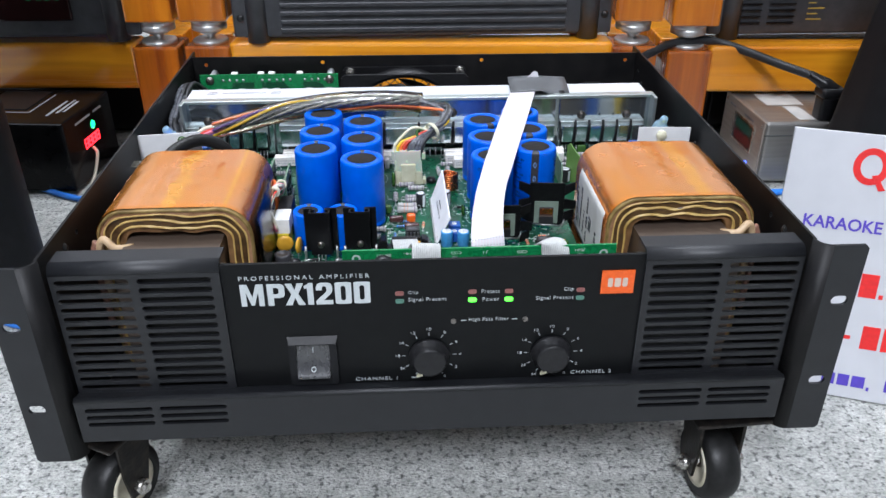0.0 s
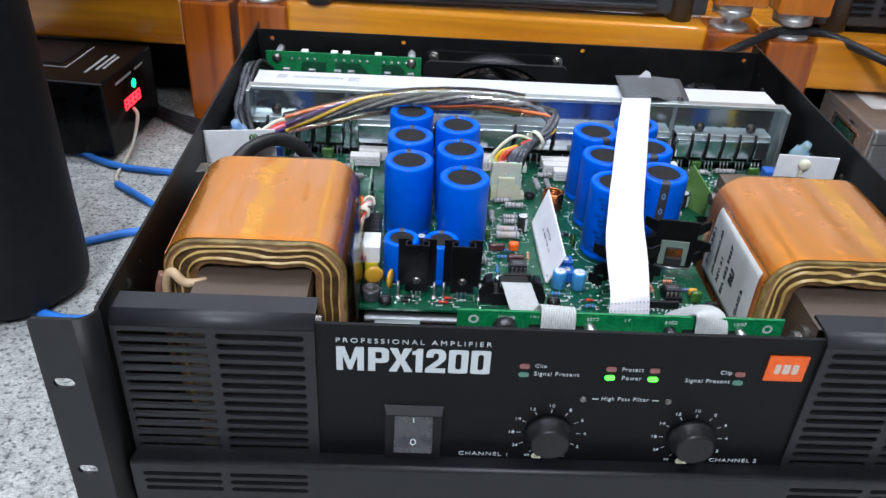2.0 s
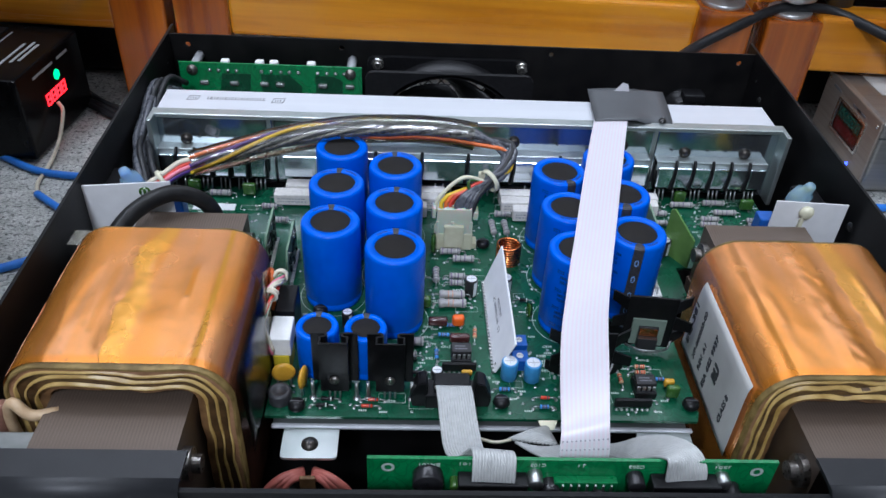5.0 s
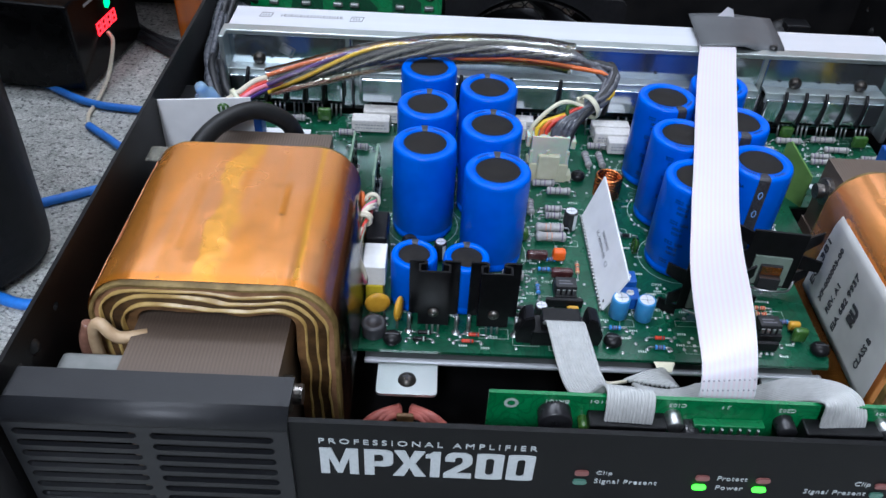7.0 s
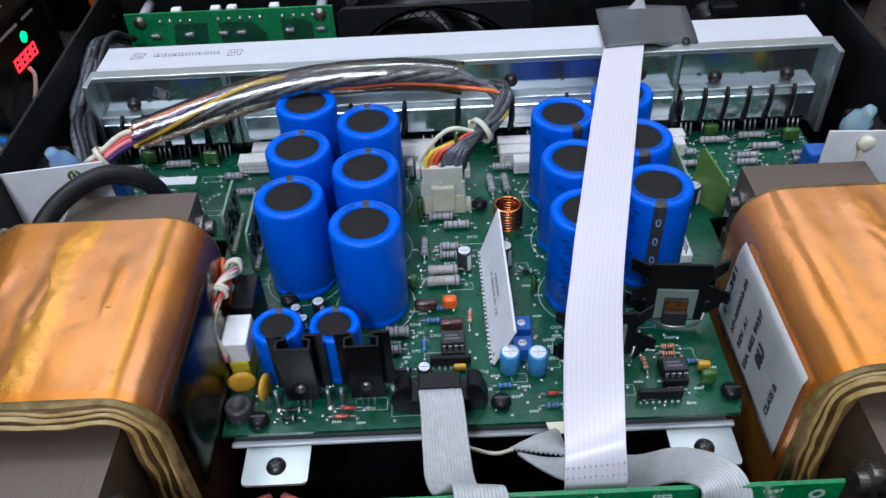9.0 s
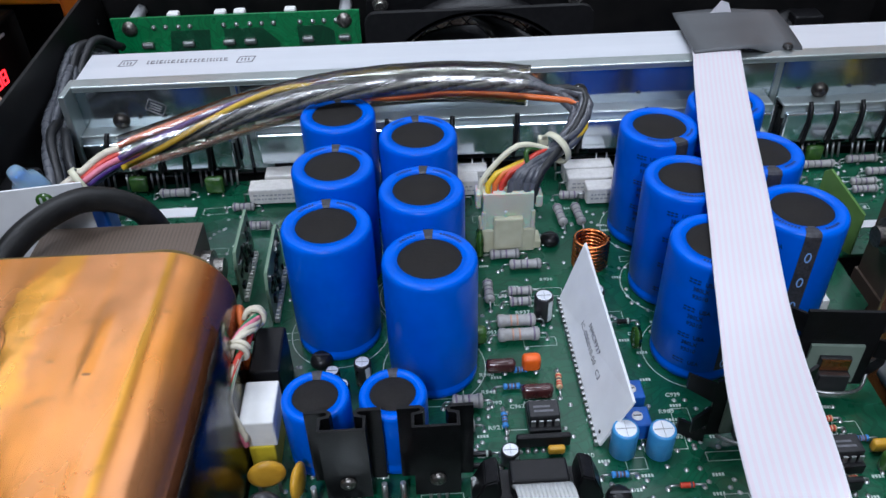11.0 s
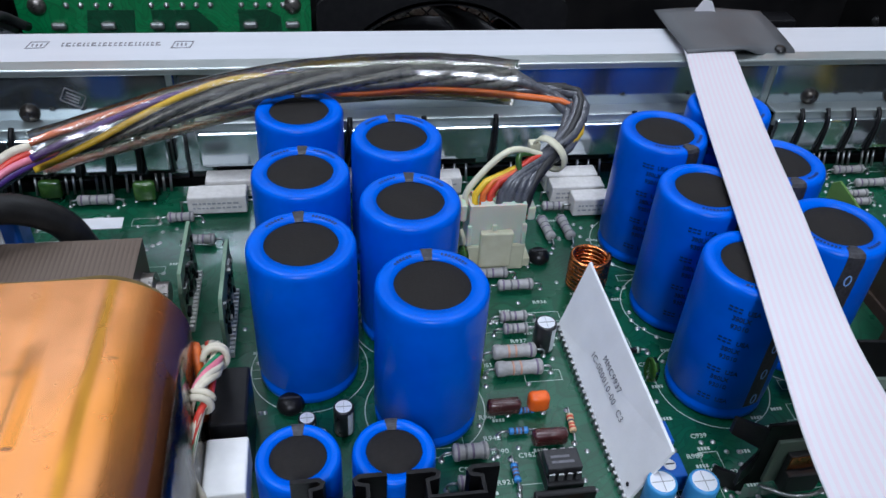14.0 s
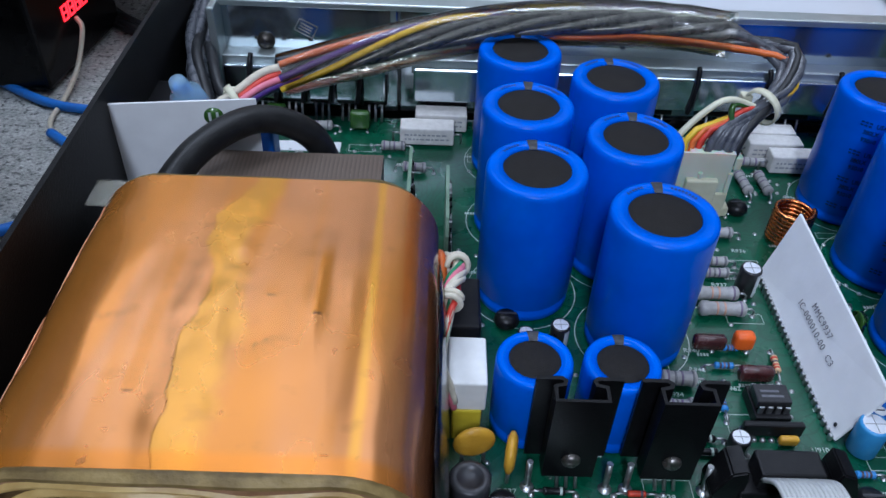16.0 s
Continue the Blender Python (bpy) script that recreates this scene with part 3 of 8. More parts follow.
M["bezel"] = surf("black_switch_bezel", (0.007, 0.0075, 0.009), (0.010, 0.0105, 0.012), 300, 0.42, 0, spec=0.22)
M["rocker"] = surf("glossy_black_rocker", (0.022, 0.023, 0.027), (0.028, 0.029, 0.033), 300, 0.28, 0, spec=0.9, coat=0.6)
M["dull_red"] = surf("unlit_red_lens", (0.30, 0.12, 0.11), (0.24, 0.09, 0.08), 500, 0.3)
M["dull_green"] = surf("unlit_green_lens", (0.10, 0.24, 0.19), (0.08, 0.2, 0.15), 500, 0.3)
M["badge_grey"] = surf("pale_badge_print", (0.62, 0.50, 0.42), (0.55, 0.44, 0.37), 500, 0.4)
panel = front_panel()


def volume_knob(cx, cz, name_turn):
    bm = bm_new()
    m = Matrix.Translation((cx, 0, cz)) @ Matrix.Rotation(radians(90), 4, "X")
    lathe(bm, [(0, 0.0094), (0.0084, 0.0094), (0.0094, 0.0090), (0.0098, 0.0080), (0.0102, 0.0036), (0.0118, 0.0026), (0.0121, 0.0006), (0, 0.0006)], m, 40, (0,))
    knob = part("volume_knob", bm, "knob", amp, "round black plastic volume knob")
    bm = bm_new()
    a = radians(name_turn)
    d = Vector((math.sin(a), 0, math.cos(a)))
    s = Vector((d.z, 0, -d.x)) * 0.0005
    c = Vector((cx, -0.0088, cz))
    p0, p1 = c + d * 0.0086, c + d * 0.0140
    q = Vector((0, 0.0042, 0))
    vs = [bm.verts.new(v) for v in (p0 - s - q * 0.4, p0 + s - q * 0.4, p1 + s + q * 0.6, p1 - s + q * 0.6, p0 - s + q, p0 + s + q, p1 + s + q, p1 - s + q)]
    for f in ((0, 1, 2, 3), (4, 5, 6, 7), (0, 1, 5, 4), (1, 2, 6, 5), (2, 3, 7, 6), (3, 0, 4, 7)):
        bm.faces.new([vs[i] for i in f])
    part("pointer", bm, "cream_plastic", knob)
    bm = bm_new()
    marks = ["0", "2", "4", "6", "8", "10", "12", "14", "18", "24", "oo"]
    for i, mark in enumerate(marks):
        a = radians(150 - 30 * i)
        d = Vector((math.sin(a), 0, math.cos(a)))
        s = Vector((d.z, 0, -d.x)) * 0.00022
        p0, p1 = Vector((cx, -0.0003, cz)) + d * 0.0140, Vector((cx, -0.0003, cz)) + d * 0.0162
        bm.faces.new([bm.verts.new(v) for v in (p0 - s, p0 + s, p1 + s, p1 - s)])
        q = Vector((cx, 0, cz)) + d * 0.0185
        w = 0.0013 * len(mark)
        lettering("scale_figure", mark, w, 0.0018 if mark != "oo" else 0.0012, Matrix.Translation((q.x - w / 2, -0.0002, q.z - 0.0009)) @ XZ @ Matrix.Diagonal((1, 1, -1, 1)), "white_ink", panel, -0.012)
    part("scale_marks", bm, "white_ink", panel)


volume_knob(-0.0035, 0.1335, 212)
volume_knob(0.0692, 0.1330, 206)

# rocker switch
bm = bm_new()
plate(bm, [(-0.0855, 0.1165), (-0.0575, 0.1165), (-0.0575, 0.1455), (-0.0855, 0.1455)], [rounded(0.0195, 0.0235, 0.001, 2, -0.0715, 0.1335)], -0.0034, 0, XZ)
vs = [bm.verts.new(v) for v in ((-0.0862, -0.0004, 0.1497), (-0.0568, -0.0004, 0.1497), (-0.0580, -0.0035, 0.1458), (-0.0850, -0.0035, 0.1458), (-0.0862, 0, 0.1497), (-0.0568, 0, 0.1497), (-0.0580, 0, 0.1458), (-0.0850, 0, 0.1458))]
for f in ((0, 1, 2, 3), (4, 5, 6, 7), (0, 1, 5, 4), (1, 2, 6, 5), (2, 3, 7, 6), (3, 0, 4, 7)):
    bm.faces.new([vs[i] for i in f])
switch = part("power_switch", bm, "bezel", amp, "black rocker power switch")
tilt = lambda z: radians(2 + 33 * ((0.1448 - z) / 0.0198) ** 1.3)
face = [(-0.0012, 0.1448)]
while face[-1][1] > 0.1252:
    y, z = face[-1]
    face.append((y - 0.0012 * math.tan(tilt(z - 0.0006)), z - 0.0012))
on_face = lambda z: min(face, key=lambda p: abs(p[1] - z))[0]
bm = bm_new()
prof = face + [(face[-1][0] + 0.0004, face[-1][1] - 0.0008), (0.0, 0.1236), (0.0, 0.1454), (-0.0008, 0.1453)]
rows = [[bm.verts.new((x, y, z)) for y, z in prof] for x in (-0.0810, -0.0620)]
for k in range(len(prof)):
    n = (k + 1) % len(prof)
    bm.faces.new((rows[0][k], rows[0][n], rows[1][n], rows[1][k])).smooth = k < len(face) - 1
for x in (-0.0810, -0.0620):
    bm.faces.new([bm.verts.new((x, y, z)) for y, z in prof])
rocker = part("rocker", bm, "rocker", switch, "satin black rocker with a hollow face")
bm = bm_new()
box(bm, -0.07175, -0.07125, on_face(0.1408) - 0.0003, -0.0002, 0.1392, 0.1424)
part("on_mark", bm, "white_ink", rocker)
bm = bm_new()
oval = lambda w, h: [(w * math.sin(i * math.pi / 8), h * math.cos(i * math.pi / 8)) for i in range(16)]
plate(bm, oval(0.0015, 0.0017), [oval(0.0010, 0.0012)], -0.0003, 0.0004, Matrix.Translation((-0.0715, on_face(0.1290), 0.1290)) @ Matrix.Rotation(-tilt(0.1290), 4, "X") @ XZ)
part("off_mark", bm, "white_ink", rocker)


# perforated covers at both ends, with a rolled top edge
def grille_cover(x0, x1, g0, g1):
    """Pressed steel cover: slotted front face, rounded shoulder, flat top."""
    bm = bm_new()
    holes = []
    mid = (g0 + g1) / 2
    for i in range(13):
        z = 0.1905 - i * 0.00598
        w = (g1 - g0) / 2 - 0.0022
        holes += [slot(g0 + w / 2, z, w, 0.0035), slot(g1 - w / 2, z, w, 0.0035)]
    plate(bm, [(x0, 0.1105), (x1, 0.1105), (x1, 0.1950), (x0, 0.1950)], holes, -0.0018, 0.0, XZ)
    prof = []
    for k in range(9):
        a = radians(90 * k / 8)
        prof.append((-0.0018 + 0.006 * (1 - math.cos(a)), 0.1950 + 0.006 * math.sin(a)))
    prof.append((0.0165, 0.2010))
    inner = [(y + 0.0016, z - 0.0016) for y, z in prof[::-1]]
    inner[0] = (0.0165, 0.1994)
    inner[-1] = (0.0, 0.1950)
    loop = prof + inner
    a, b = ([bm.verts.new((x, y, z)) for y, z in loop] for x in (x0, x1))
    n = len(loop)
    for k in range(n):
        bm.faces.new((a[k], a[(k + 1) % n], b[(k + 1) % n], b[k])).smooth = k < 8
    bm.faces.new(a)
    bm.faces.new(b[::-1])
    return part("grille_cover", bm, "powder", amp, "black slotted steel cover")


grille_cover(-0.2110, -0.1185, -0.2085, -0.1235)
grille_cover(0.1195, 0.2110, 0.1235, 0.2085)
# Black sheets added behind half the slots in place of the shade inside.
for x0, x1 in ((-0.1690, -0.1225), (0.1225, 0.1690)):
    bm = bm_new()
    box(bm, x0, x1, 0.0035, 0.0050, 0.1120, 0.1980, 0.0004)
    part("slot_blackout", bm, "inside", amp, "added black sheet that keeps these slots dark")

# projecting bar along the bottom of the front
bm = bm_new()
holes = []
for g0, g1 in ((-0.2055, -0.1235), (0.1225, 0.2035)):
    w = (g1 - g0) / 2 - 0.0020
    for z in (0.1095, 0.1042, 0.0990):
        holes += [slot(g0 + w / 2, z, w, 0.0029), slot(g1 - w / 2, z, w, 0.0029)]
plate(bm, [(-0.2110, 0.0860), (0.2110, 0.0860), (0.2110, 0.1150), (-0.2110, 0.1150)], holes, -0.0120, -0.0100, XZ)
prof = [(-0.0120, 0.1150), (-0.0118, 0.1163), (-0.0110, 0.1173), (-0.0098, 0.1176), (-0.0002, 0.1145), (-0.0002, 0.1120), (-0.0100, 0.1150)]
a, b = ([bm.verts.new((x, y, z)) for y, z in prof] for x in (-0.2110, 0.2110))
for k in range(7):
    bm.faces.new((a[k], a[(k + 1) % 7], b[(k + 1) % 7], b[k])).smooth = k < 3
bm.faces.new(a)
bm.faces.new(b[::-1])
box(bm, -0.2110, 0.2110, -0.0100, 0.004, 0.0860, 0.0880)
part("bottom_bar", bm, "powder", amp, "black projecting lower front bar with slots")


def side_wall(s):
    """Steel side, its front edge bent outwards into a rack ear with two slots."""
    fwd = -0.0135 if s < 0 else -0.0115
    drop = 0.0735 if s < 0 else 0.0765
    bm = bm_new()
    loop = [(0.3870, BASE), (0.3870, 0.2130), (fwd + 0.008, TOP), (fwd + 0.008, drop), (0.006, drop), (0.006, BASE)]
    holes = [[(y + 0.0018 * math.cos(k * math.pi / 5), z + 0.0018 * math.sin(k * math.pi / 5)) for k in range(10)] for y, z in ((0.36, 0.196), (0.05, 0.196))]
    plate(bm, loop, holes, -0.0008, 0.0008, Matrix.Translation((s * 0.2132, 0, 0)) @ YZ)
    rows = []
    for z in (drop, TOP):
        row = []
        for off in (0.0, 0.0016):
            for k in range(7):
                a = radians(90 * k / 6)
                r = 0.0072 + off
                row.append((s * (0.2132 - 0.0008 + 0.008 - r * math.cos(a)), fwd + 0.008 - r * math.sin(a), z))
        rows.append([bm.verts.new(p) for p in row])
    lo, hi = rows
    for k in range(6):
        bm.faces.new((lo[k], lo[k + 1], hi[k + 1], hi[k])).smooth = True
        bm.faces.new((lo[7 + k], lo[8 + k], hi[8 + k], hi[7 + k])).smooth = True
        for r in (lo, hi):
            bm.faces.new((r[k], r[k + 1], r[8 + k], r[7 + k]))
    wall = part("side_panel", bm, "inside", amp, "black steel side panel")
    bm = bm_new()
    x0, x1 = 0.2203, 0.2400
    outer = [(s * x, z) for x, z in ((x0, drop), (x1 - 0.002, drop), (x1, drop + 0.002), (x1, TOP - 0.002), (x1 - 0.002, TOP), (x0, TOP))]
    holes = [slot(s * 0.2310, z - (0.001 if s < 0 else 0), 0.0098, 0.0062) for z in (0.1715, 0.1145)]
    plate(bm, outer, holes, fwd - 0.0008, fwd + 0.0010, XZ)
    part("rack_ear", bm, "powder", wall, "black rack ear with two slots")
    for y, z in ((0.018, 0.196), (0.018, 0.183), (0.03, 0.1955), (0.19, 0.187), (0.345, 0.187)):
        bm = bm_new()
        lathe(bm, [(0, 0.0016), (0.0018, 0.0014), (0.0030, 0)], Matrix.Translation((s * 0.2124, y, z)) @ Matrix.Rotation(radians(-90 * s), 4, "Y"), 12)
        part("rivet", bm, "black_screw", wall)
    return wall


side_wall(-1)
side_wall(1)

bm = bm_new()
hole = [(-0.0125 + 0.055 * math.cos(k * math.pi / 20), 0.1410 + 0.055 * math.sin(k * math.pi / 20)) for k in range(40)]
small = [[(x + 0.0019 * math.cos(k * math.pi / 5), z + 0.0019 * math.sin(k * math.pi / 5)) for k in range(10)] for x, z in ((-0.200, 0.2040), (-0.09, 0.2050), (0.062, 0.2050), (0.202, 0.2030))]
plate(bm, [(-0.2124, BASE), (0.2124, BASE), (0.2124, 0.2100), (-0.2124, 0.2115)], [hole] + small, 0.3725, 0.3740, XZ)
part("back_panel", bm, "inside", amp, "black steel back panel with a fan opening")
bm = bm_new()
box(bm, -0.2124, 0.2124, 0.0, 0.3725, 0.0865, 0.0880)
part("base_plate", bm, "inside", amp)
for x in (0.028, 0.166):
    bm = bm_new()
    m = Matrix.Translation((x, 0.3725, 0.166)) @ Matrix.Rotation(radians(90), 4, "X")
    lathe(bm, [(0, 0.010), (0.010, 0.010), (0.012, 0.008), (0.012, 0.003), (0.016, 0.003), (0.016, 0)], m, 20)
    box(bm, x - 0.003, x + 0.013, 0.360, 0.3725, 0.176, 0.182, 0.001)
    part("cable_gland", bm, "black_plastic", amp)


M["flat_white"] = surf("white_flat_cable", (0.66, 0.655, 0.69), (0.64, 0.635, 0.67), 30, 0.34, 0, 0.05, 300, 0.04)
M["flat_pink"] = surf("pinkish_conductor_line", (0.68, 0.60, 0.65), (0.66, 0.58, 0.63), 30, 0.34, 0, 0.05, 300, 0.04)
M["pale_dot"] = surf("grey_contact_dot", (0.38, 0.37, 0.40), (0.32, 0.31, 0.34), 300, 0.3)
M["standoff"] = surf("grey_standoff", (0.36, 0.37, 0.38), (0.3, 0.31, 0.32), 200, 0.4)

M["ring_blue"] = surf("pale_blue_print", (0.25, 0.45, 0.85), (0.2, 0.4, 0.8), 600, 0.4)
M["sleeve_ink"] = surf("dark_blue_print", (0.004, 0.012, 0.07), (0.006, 0.02, 0.1), 600, 0.4)
M["peeled"] = surf("pale_salmon_foil_edge", (0.80, 0.44, 0.28), (0.62, 0.30, 0.16), 120, 0.35, 0.45, 0.3, 300)
M["copper_dull"] = foil_material("tarnished_copper_foil", 0.96, 0.020, False)
M["wire_cream"] = surf("cream_sleeve", (0.55, 0.40, 0.24), (0.45, 0.3, 0.17), 200, 0.45)
M["screw_dark"] = surf("dark_bronze_screw", (0.05, 0.045, 0.04), (0.09, 0.08, 0.07), 500, 0.35, 0.8)
M["fork_steel"] = surf("worn_dark_steel", (0.012, 0.011, 0.010), (0.045, 0.035, 0.028), 140, 0.42, 0.5, 0.4, 500, contrast=(0.45, 0.8))
M["clamp"] = surf("grey_clamp_bar", (0.20, 0.21, 0.20), (0.27, 0.28, 0.27), 90, 0.35, 0.4, 0.2, 400)

# ---- casters ----
def caster(x, y, turn, label):
    """Swivel caster: fork, rubber tyre, ivory hub, axle bolt."""
    c = thing("caster", label, "caster", (x, y, 0), "casters under the amplifier", turn)
    R = 0.0270
    m = Matrix.Translation((0, 0, R)) @ Matrix.Rotation(radians(90), 4, "Y")
    bm = bm_new()
    lathe(bm, [(0.0175, -0.0105), (0.0235, -0.0110), (0.0255, -0.0085), (R, -0.004), (R, 0.004), (0.0255, 0.0085), (0.0235, 0.0110), (0.0175, 0.0105)], m, 40)
    wheel = part("tyre", bm, "rubber", c, "shiny black rubber tyre")
    bm = bm_new()
    lathe(bm, [(0.0045, -0.0085), (0.0125, -0.0085), (0.0140, -0.0112), (0.0176, -0.0110), (0.0176, 0.0110), (0.0140, 0.0112), (0.0125, 0.0085), (0.0045, 0.0085)], m, 32)
    part("hub", bm, "caster_white", wheel, "worn ivory plastic hub")
    bm = bm_new()
    for s in (-1, 1):
        loop = [(-0.010, 0.066), (0.016, 0.066), (0.016, 0.056), (0.007, 0.020), (-0.007, 0.020), (-0.010, 0.040)]
        plate(bm, loop, [], s * 0.0145 - 0.001, s * 0.0145 + 0.001, YZ)
    box(bm, -0.0155, 0.0155, -0.010, 0.016, 0.0645, 0.0668, 0.0006)
    cyl(bm, (0, 0.004, 0.0668), (0, 0.004, 0.0765), 0.013, n=20)
    fork = part("fork", bm, "fork_steel", c, "dark steel fork with worn edges")
    bm = bm_new()
    for s in (-1, 1):
        cyl(bm, (s * 0.0155, 0, R), (s * 0.0205, 0, R), 0.0055, n=6)
    cyl(bm, (-0.0230, 0, R), (0.0230, 0, R), 0.003, n=12)
    part("axle_bolt", bm, "nickel", c)
    bm = bm_new()
    box(bm, -0.026, 0.026, -0.024, 0.030, 0.0765, 0.0790, 0.0008)
    part("mounting_plate", bm, "fork_steel", c)
    return c


caster(-0.2050, 0.018, -27, "swivel caster with black tyre under the amplifier's corner, turned outwards")
caster(0.1925, 0.014, 4, "swivel caster with black tyre under the amplifier's corner, nearly straight")
caster(-0.18, 0.330, 20, "swivel caster with black tyre under the amplifier's rear corner")
caster(0.18, 0.330, -30, "swivel caster with black tyre under the amplifier's rear corner")
bm = bm_new()
for s in (-1, 1):
    box(bm, s * 0.19 - 0.020, s * 0.19 + 0.020, 0.006, 0.360, 0.0790, 0.0865)
tagged(part("caster_rail", bm, "fork_steel"), "dark steel rails carrying the casters under the amplifier", "rail")


# ---- transformers ----
def ring(bm, outer, inner, y0, y1, wob=0.0, seed=0.0):
    """A wound layer: the space between two loops in x, z, from y0 to y1."""
    n = len(outer)
    rows = []
    for loop, y in ((outer, y0), (outer, y1), (inner, y1), (inner, y0)):
        row = []
        for k, (x, z) in enumerate(loop):
            w = noise.noise(Vector((x * 75 + seed, z * 75, 1.5))) * wob
            w2 = noise.noise(Vector((x * 45, z * 45 + seed, 7.3))) * wob
            row.append(bm.verts.new((x + w * 0.7, y + w2, z + w)))
        rows.append(row)
    for a in range(4):
        r0, r1 = rows[a], rows[(a + 1) % 4]
        for k in range(n):
            bm.faces.new((r0[k], r0[(k + 1) % n], r1[(k + 1) % n], r1[k])).smooth = a in (0, 2)


def dense(loop):
    """The loop with its four straight sides cut into short steps."""
    out = []
    for j, ((x0, z0), (x1, z1)) in enumerate(zip(loop, loop[1:] + loop[:1])):
        k = 44 if j % 9 == 8 else 1
        out += [(x0 + (x1 - x0) * i / k, z0 + (z1 - z0) * i / k) for i in range(k)]
    return out


def transformer(x, s, label):
    t = thing("transformer", label, "transformer", (x, 0, 0), "power transformers")
    W, H, R, CZ = 0.0930, 0.1180, 0.019, 0.1495
    at = lambda d: dense(rounded(W - 2 * d, H - 2 * d, max(0.004, R - d * 0.75), 8, 0, CZ))
    Y0, Y1 = 0.0520, 0.1440
    # foil wrap with dents and a raised seam
    bm = bm_new()
    outer = at(0.0)
    ny = 64
    rows = []
    for j in range(ny + 1):
        y = Y0 + 0.0005 + (Y1 - Y0 - 0.001) * j / ny
        row = []
        for k, (px, pz) in enumerate(outer):
            nrm = Vector((px / (W / 2), 0, (pz - CZ) / (H / 2))).normalized()
            d = noise.noise(Vector((px * 38 + x * 9, y * 22, pz * 38))) * 0.00028 + noise.noise(Vector((px * 130 + x * 9, y * 70, pz * 130))) * 0.00010
            if pz > CZ + H / 2 - 0.004:
                seam = -0.0040 + 0.003 * noise.noise(Vector((y * 60, 3.1 + x, 0)))
                near = math.exp(-((px - seam) / 0.006) ** 4)
                d += 0.0004 * near + 0.00020 * noise.noise(Vector((px * 230, y * 170, 2))) * near
                fold = 0.0305 + 0.0016 * noise.noise(Vector((y * 24, 7.7 + x, 0)))
                d += 0.0004 * math.exp(-((px - fold) / 0.0013) ** 2) * (0.5 + 0.5 * math.sin(y * 55 + x * 20))
                d += 0.0004 * math.exp(-((px - 0.0190) / 0.0017) ** 2) * math.exp(-((y - 0.103) / 0.016) ** 4)
                d += 0.0004 * math.exp(-((px + 0.024) / 0.0022) ** 2) * noise.noise(Vector((y * 40, 1.3 + x, 3)))
            if abs(px) > W / 2 - 0.016 and pz > CZ + H / 2 - 0.024:
                d += noise.noise(Vector((px * 70 + x * 31, y * 48, pz * 70))) * 0.0008 * (1 if px * s > 0 else 0.5)
            row.append(bm.verts.new(Vector((px, y, pz)) + nrm * (d * min(1, 8 * min(j, ny - j) / ny + 0.15) + 0.0006)))
        rows.append(row)
    n = len(outer)
    for a, b in zip(rows, rows[1:]):
        for k in range(n):
            bm.faces.new((a[k], a[(k + 1) % n], b[(k + 1) % n], b[k])).smooth = True
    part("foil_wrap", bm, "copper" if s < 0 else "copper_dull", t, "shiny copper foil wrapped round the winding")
    layers = (("pale_tape", 0.0010, -0.0016), ("kraft_pink", 0.0022, -0.0004), ("amber", 0.0006, -0.0016), ("kraft_dark", 0.0036, 0.0006), ("amber", 0.0006, -0.0010), ("kraft_dark", 0.0034, 0.0002), ("amber", 0.0006, -0.0014), ("kraft", 0.0038, 0.0010))
    d = 0.0003
    for i, (mt, th, out) in enumerate(layers):
        bm = bm_new()
        ring(bm, at(d), at(d + th), Y0 + out, Y1 - out, 0.0008 if i == 0 else 0.0021, i * 0.22 + x * 50)
        part("winding_layer", bm, mt, t)
        d += th
    # laminated core through the winding
    bm = bm_new()
    box(bm, 0, 0.00139, 0.0215, 0.1870, 0.0880, 0.1880)
    first_sheet = part("lamination", bm, "core", t, "thin brown steel sheet of the core")
    first_sheet.location.x = -0.0290
    for i in range(1, 41):
        sheet = first_sheet.copy()
        scene.collection.objects.link(sheet)
        j = noise.noise(Vector((i * 1.7, x * 5, 0))) * 0.00008
        sheet.location = (-0.0290 + i * 0.00140, j, j)
    for y in (0.030, 0.158):
        bm = bm_new()
        xa, xb = sorted((s * 0.0290, s * 0.0520))
        box(bm, xa, xb, y - 0.007, y + 0.007, 0.1780, 0.1860, 0.0015)
        part("clamp_bar", bm, "clamp", t)
    for y in (0.030, 0.175):
        bm = bm_new()
        m = Matrix.Translation((-s * 0.0285, y, 0.1755)) @ Matrix.Rotation(radians(-90 * s), 4, "Y")
        lathe(bm, [(0, 0.0075), (0.0040, 0.0075), (0.0040, 0.0040), (0.0070, 0.0036), (0.0070, 0)], m, 18, (0, 1, 2, 3))
        part("clamp_bolt", bm, "screw", t)
    bm = bm_new()
    box(bm, -0.030, 0.030, 0.150, 0.188, 0.0880, 0.1500)
    part("mounting_foot", bm, "core", t)
    # lead-out wires at the end of the winding
    bm = bm_new()
    o = s * 0.038
    tube(bm, spline([(o - s * 0.014, 0.047, 0.186), (o - s * 0.004, 0.044, 0.187), (o + s * 0.003, 0.046, 0.192), (o + s * 0.007, 0.047, 0.180), (o + s * 0.006, 0.048, 0.150)]), 0.0024, 10)
    part("lead_wire", bm, "wire_cream", t)
    bm = bm_new()
    tube(bm, spline([(o + s * 0.008, 0.048, 0.190), (o + s * 0.0105, 0.046, 0.180), (o + s * 0.0095, 0.046, 0.160), (o + s * 0.009, 0.047, 0.130)]), 0.0021, 10)
    part("lead_wire", bm, "wire_brown", t)
    return t


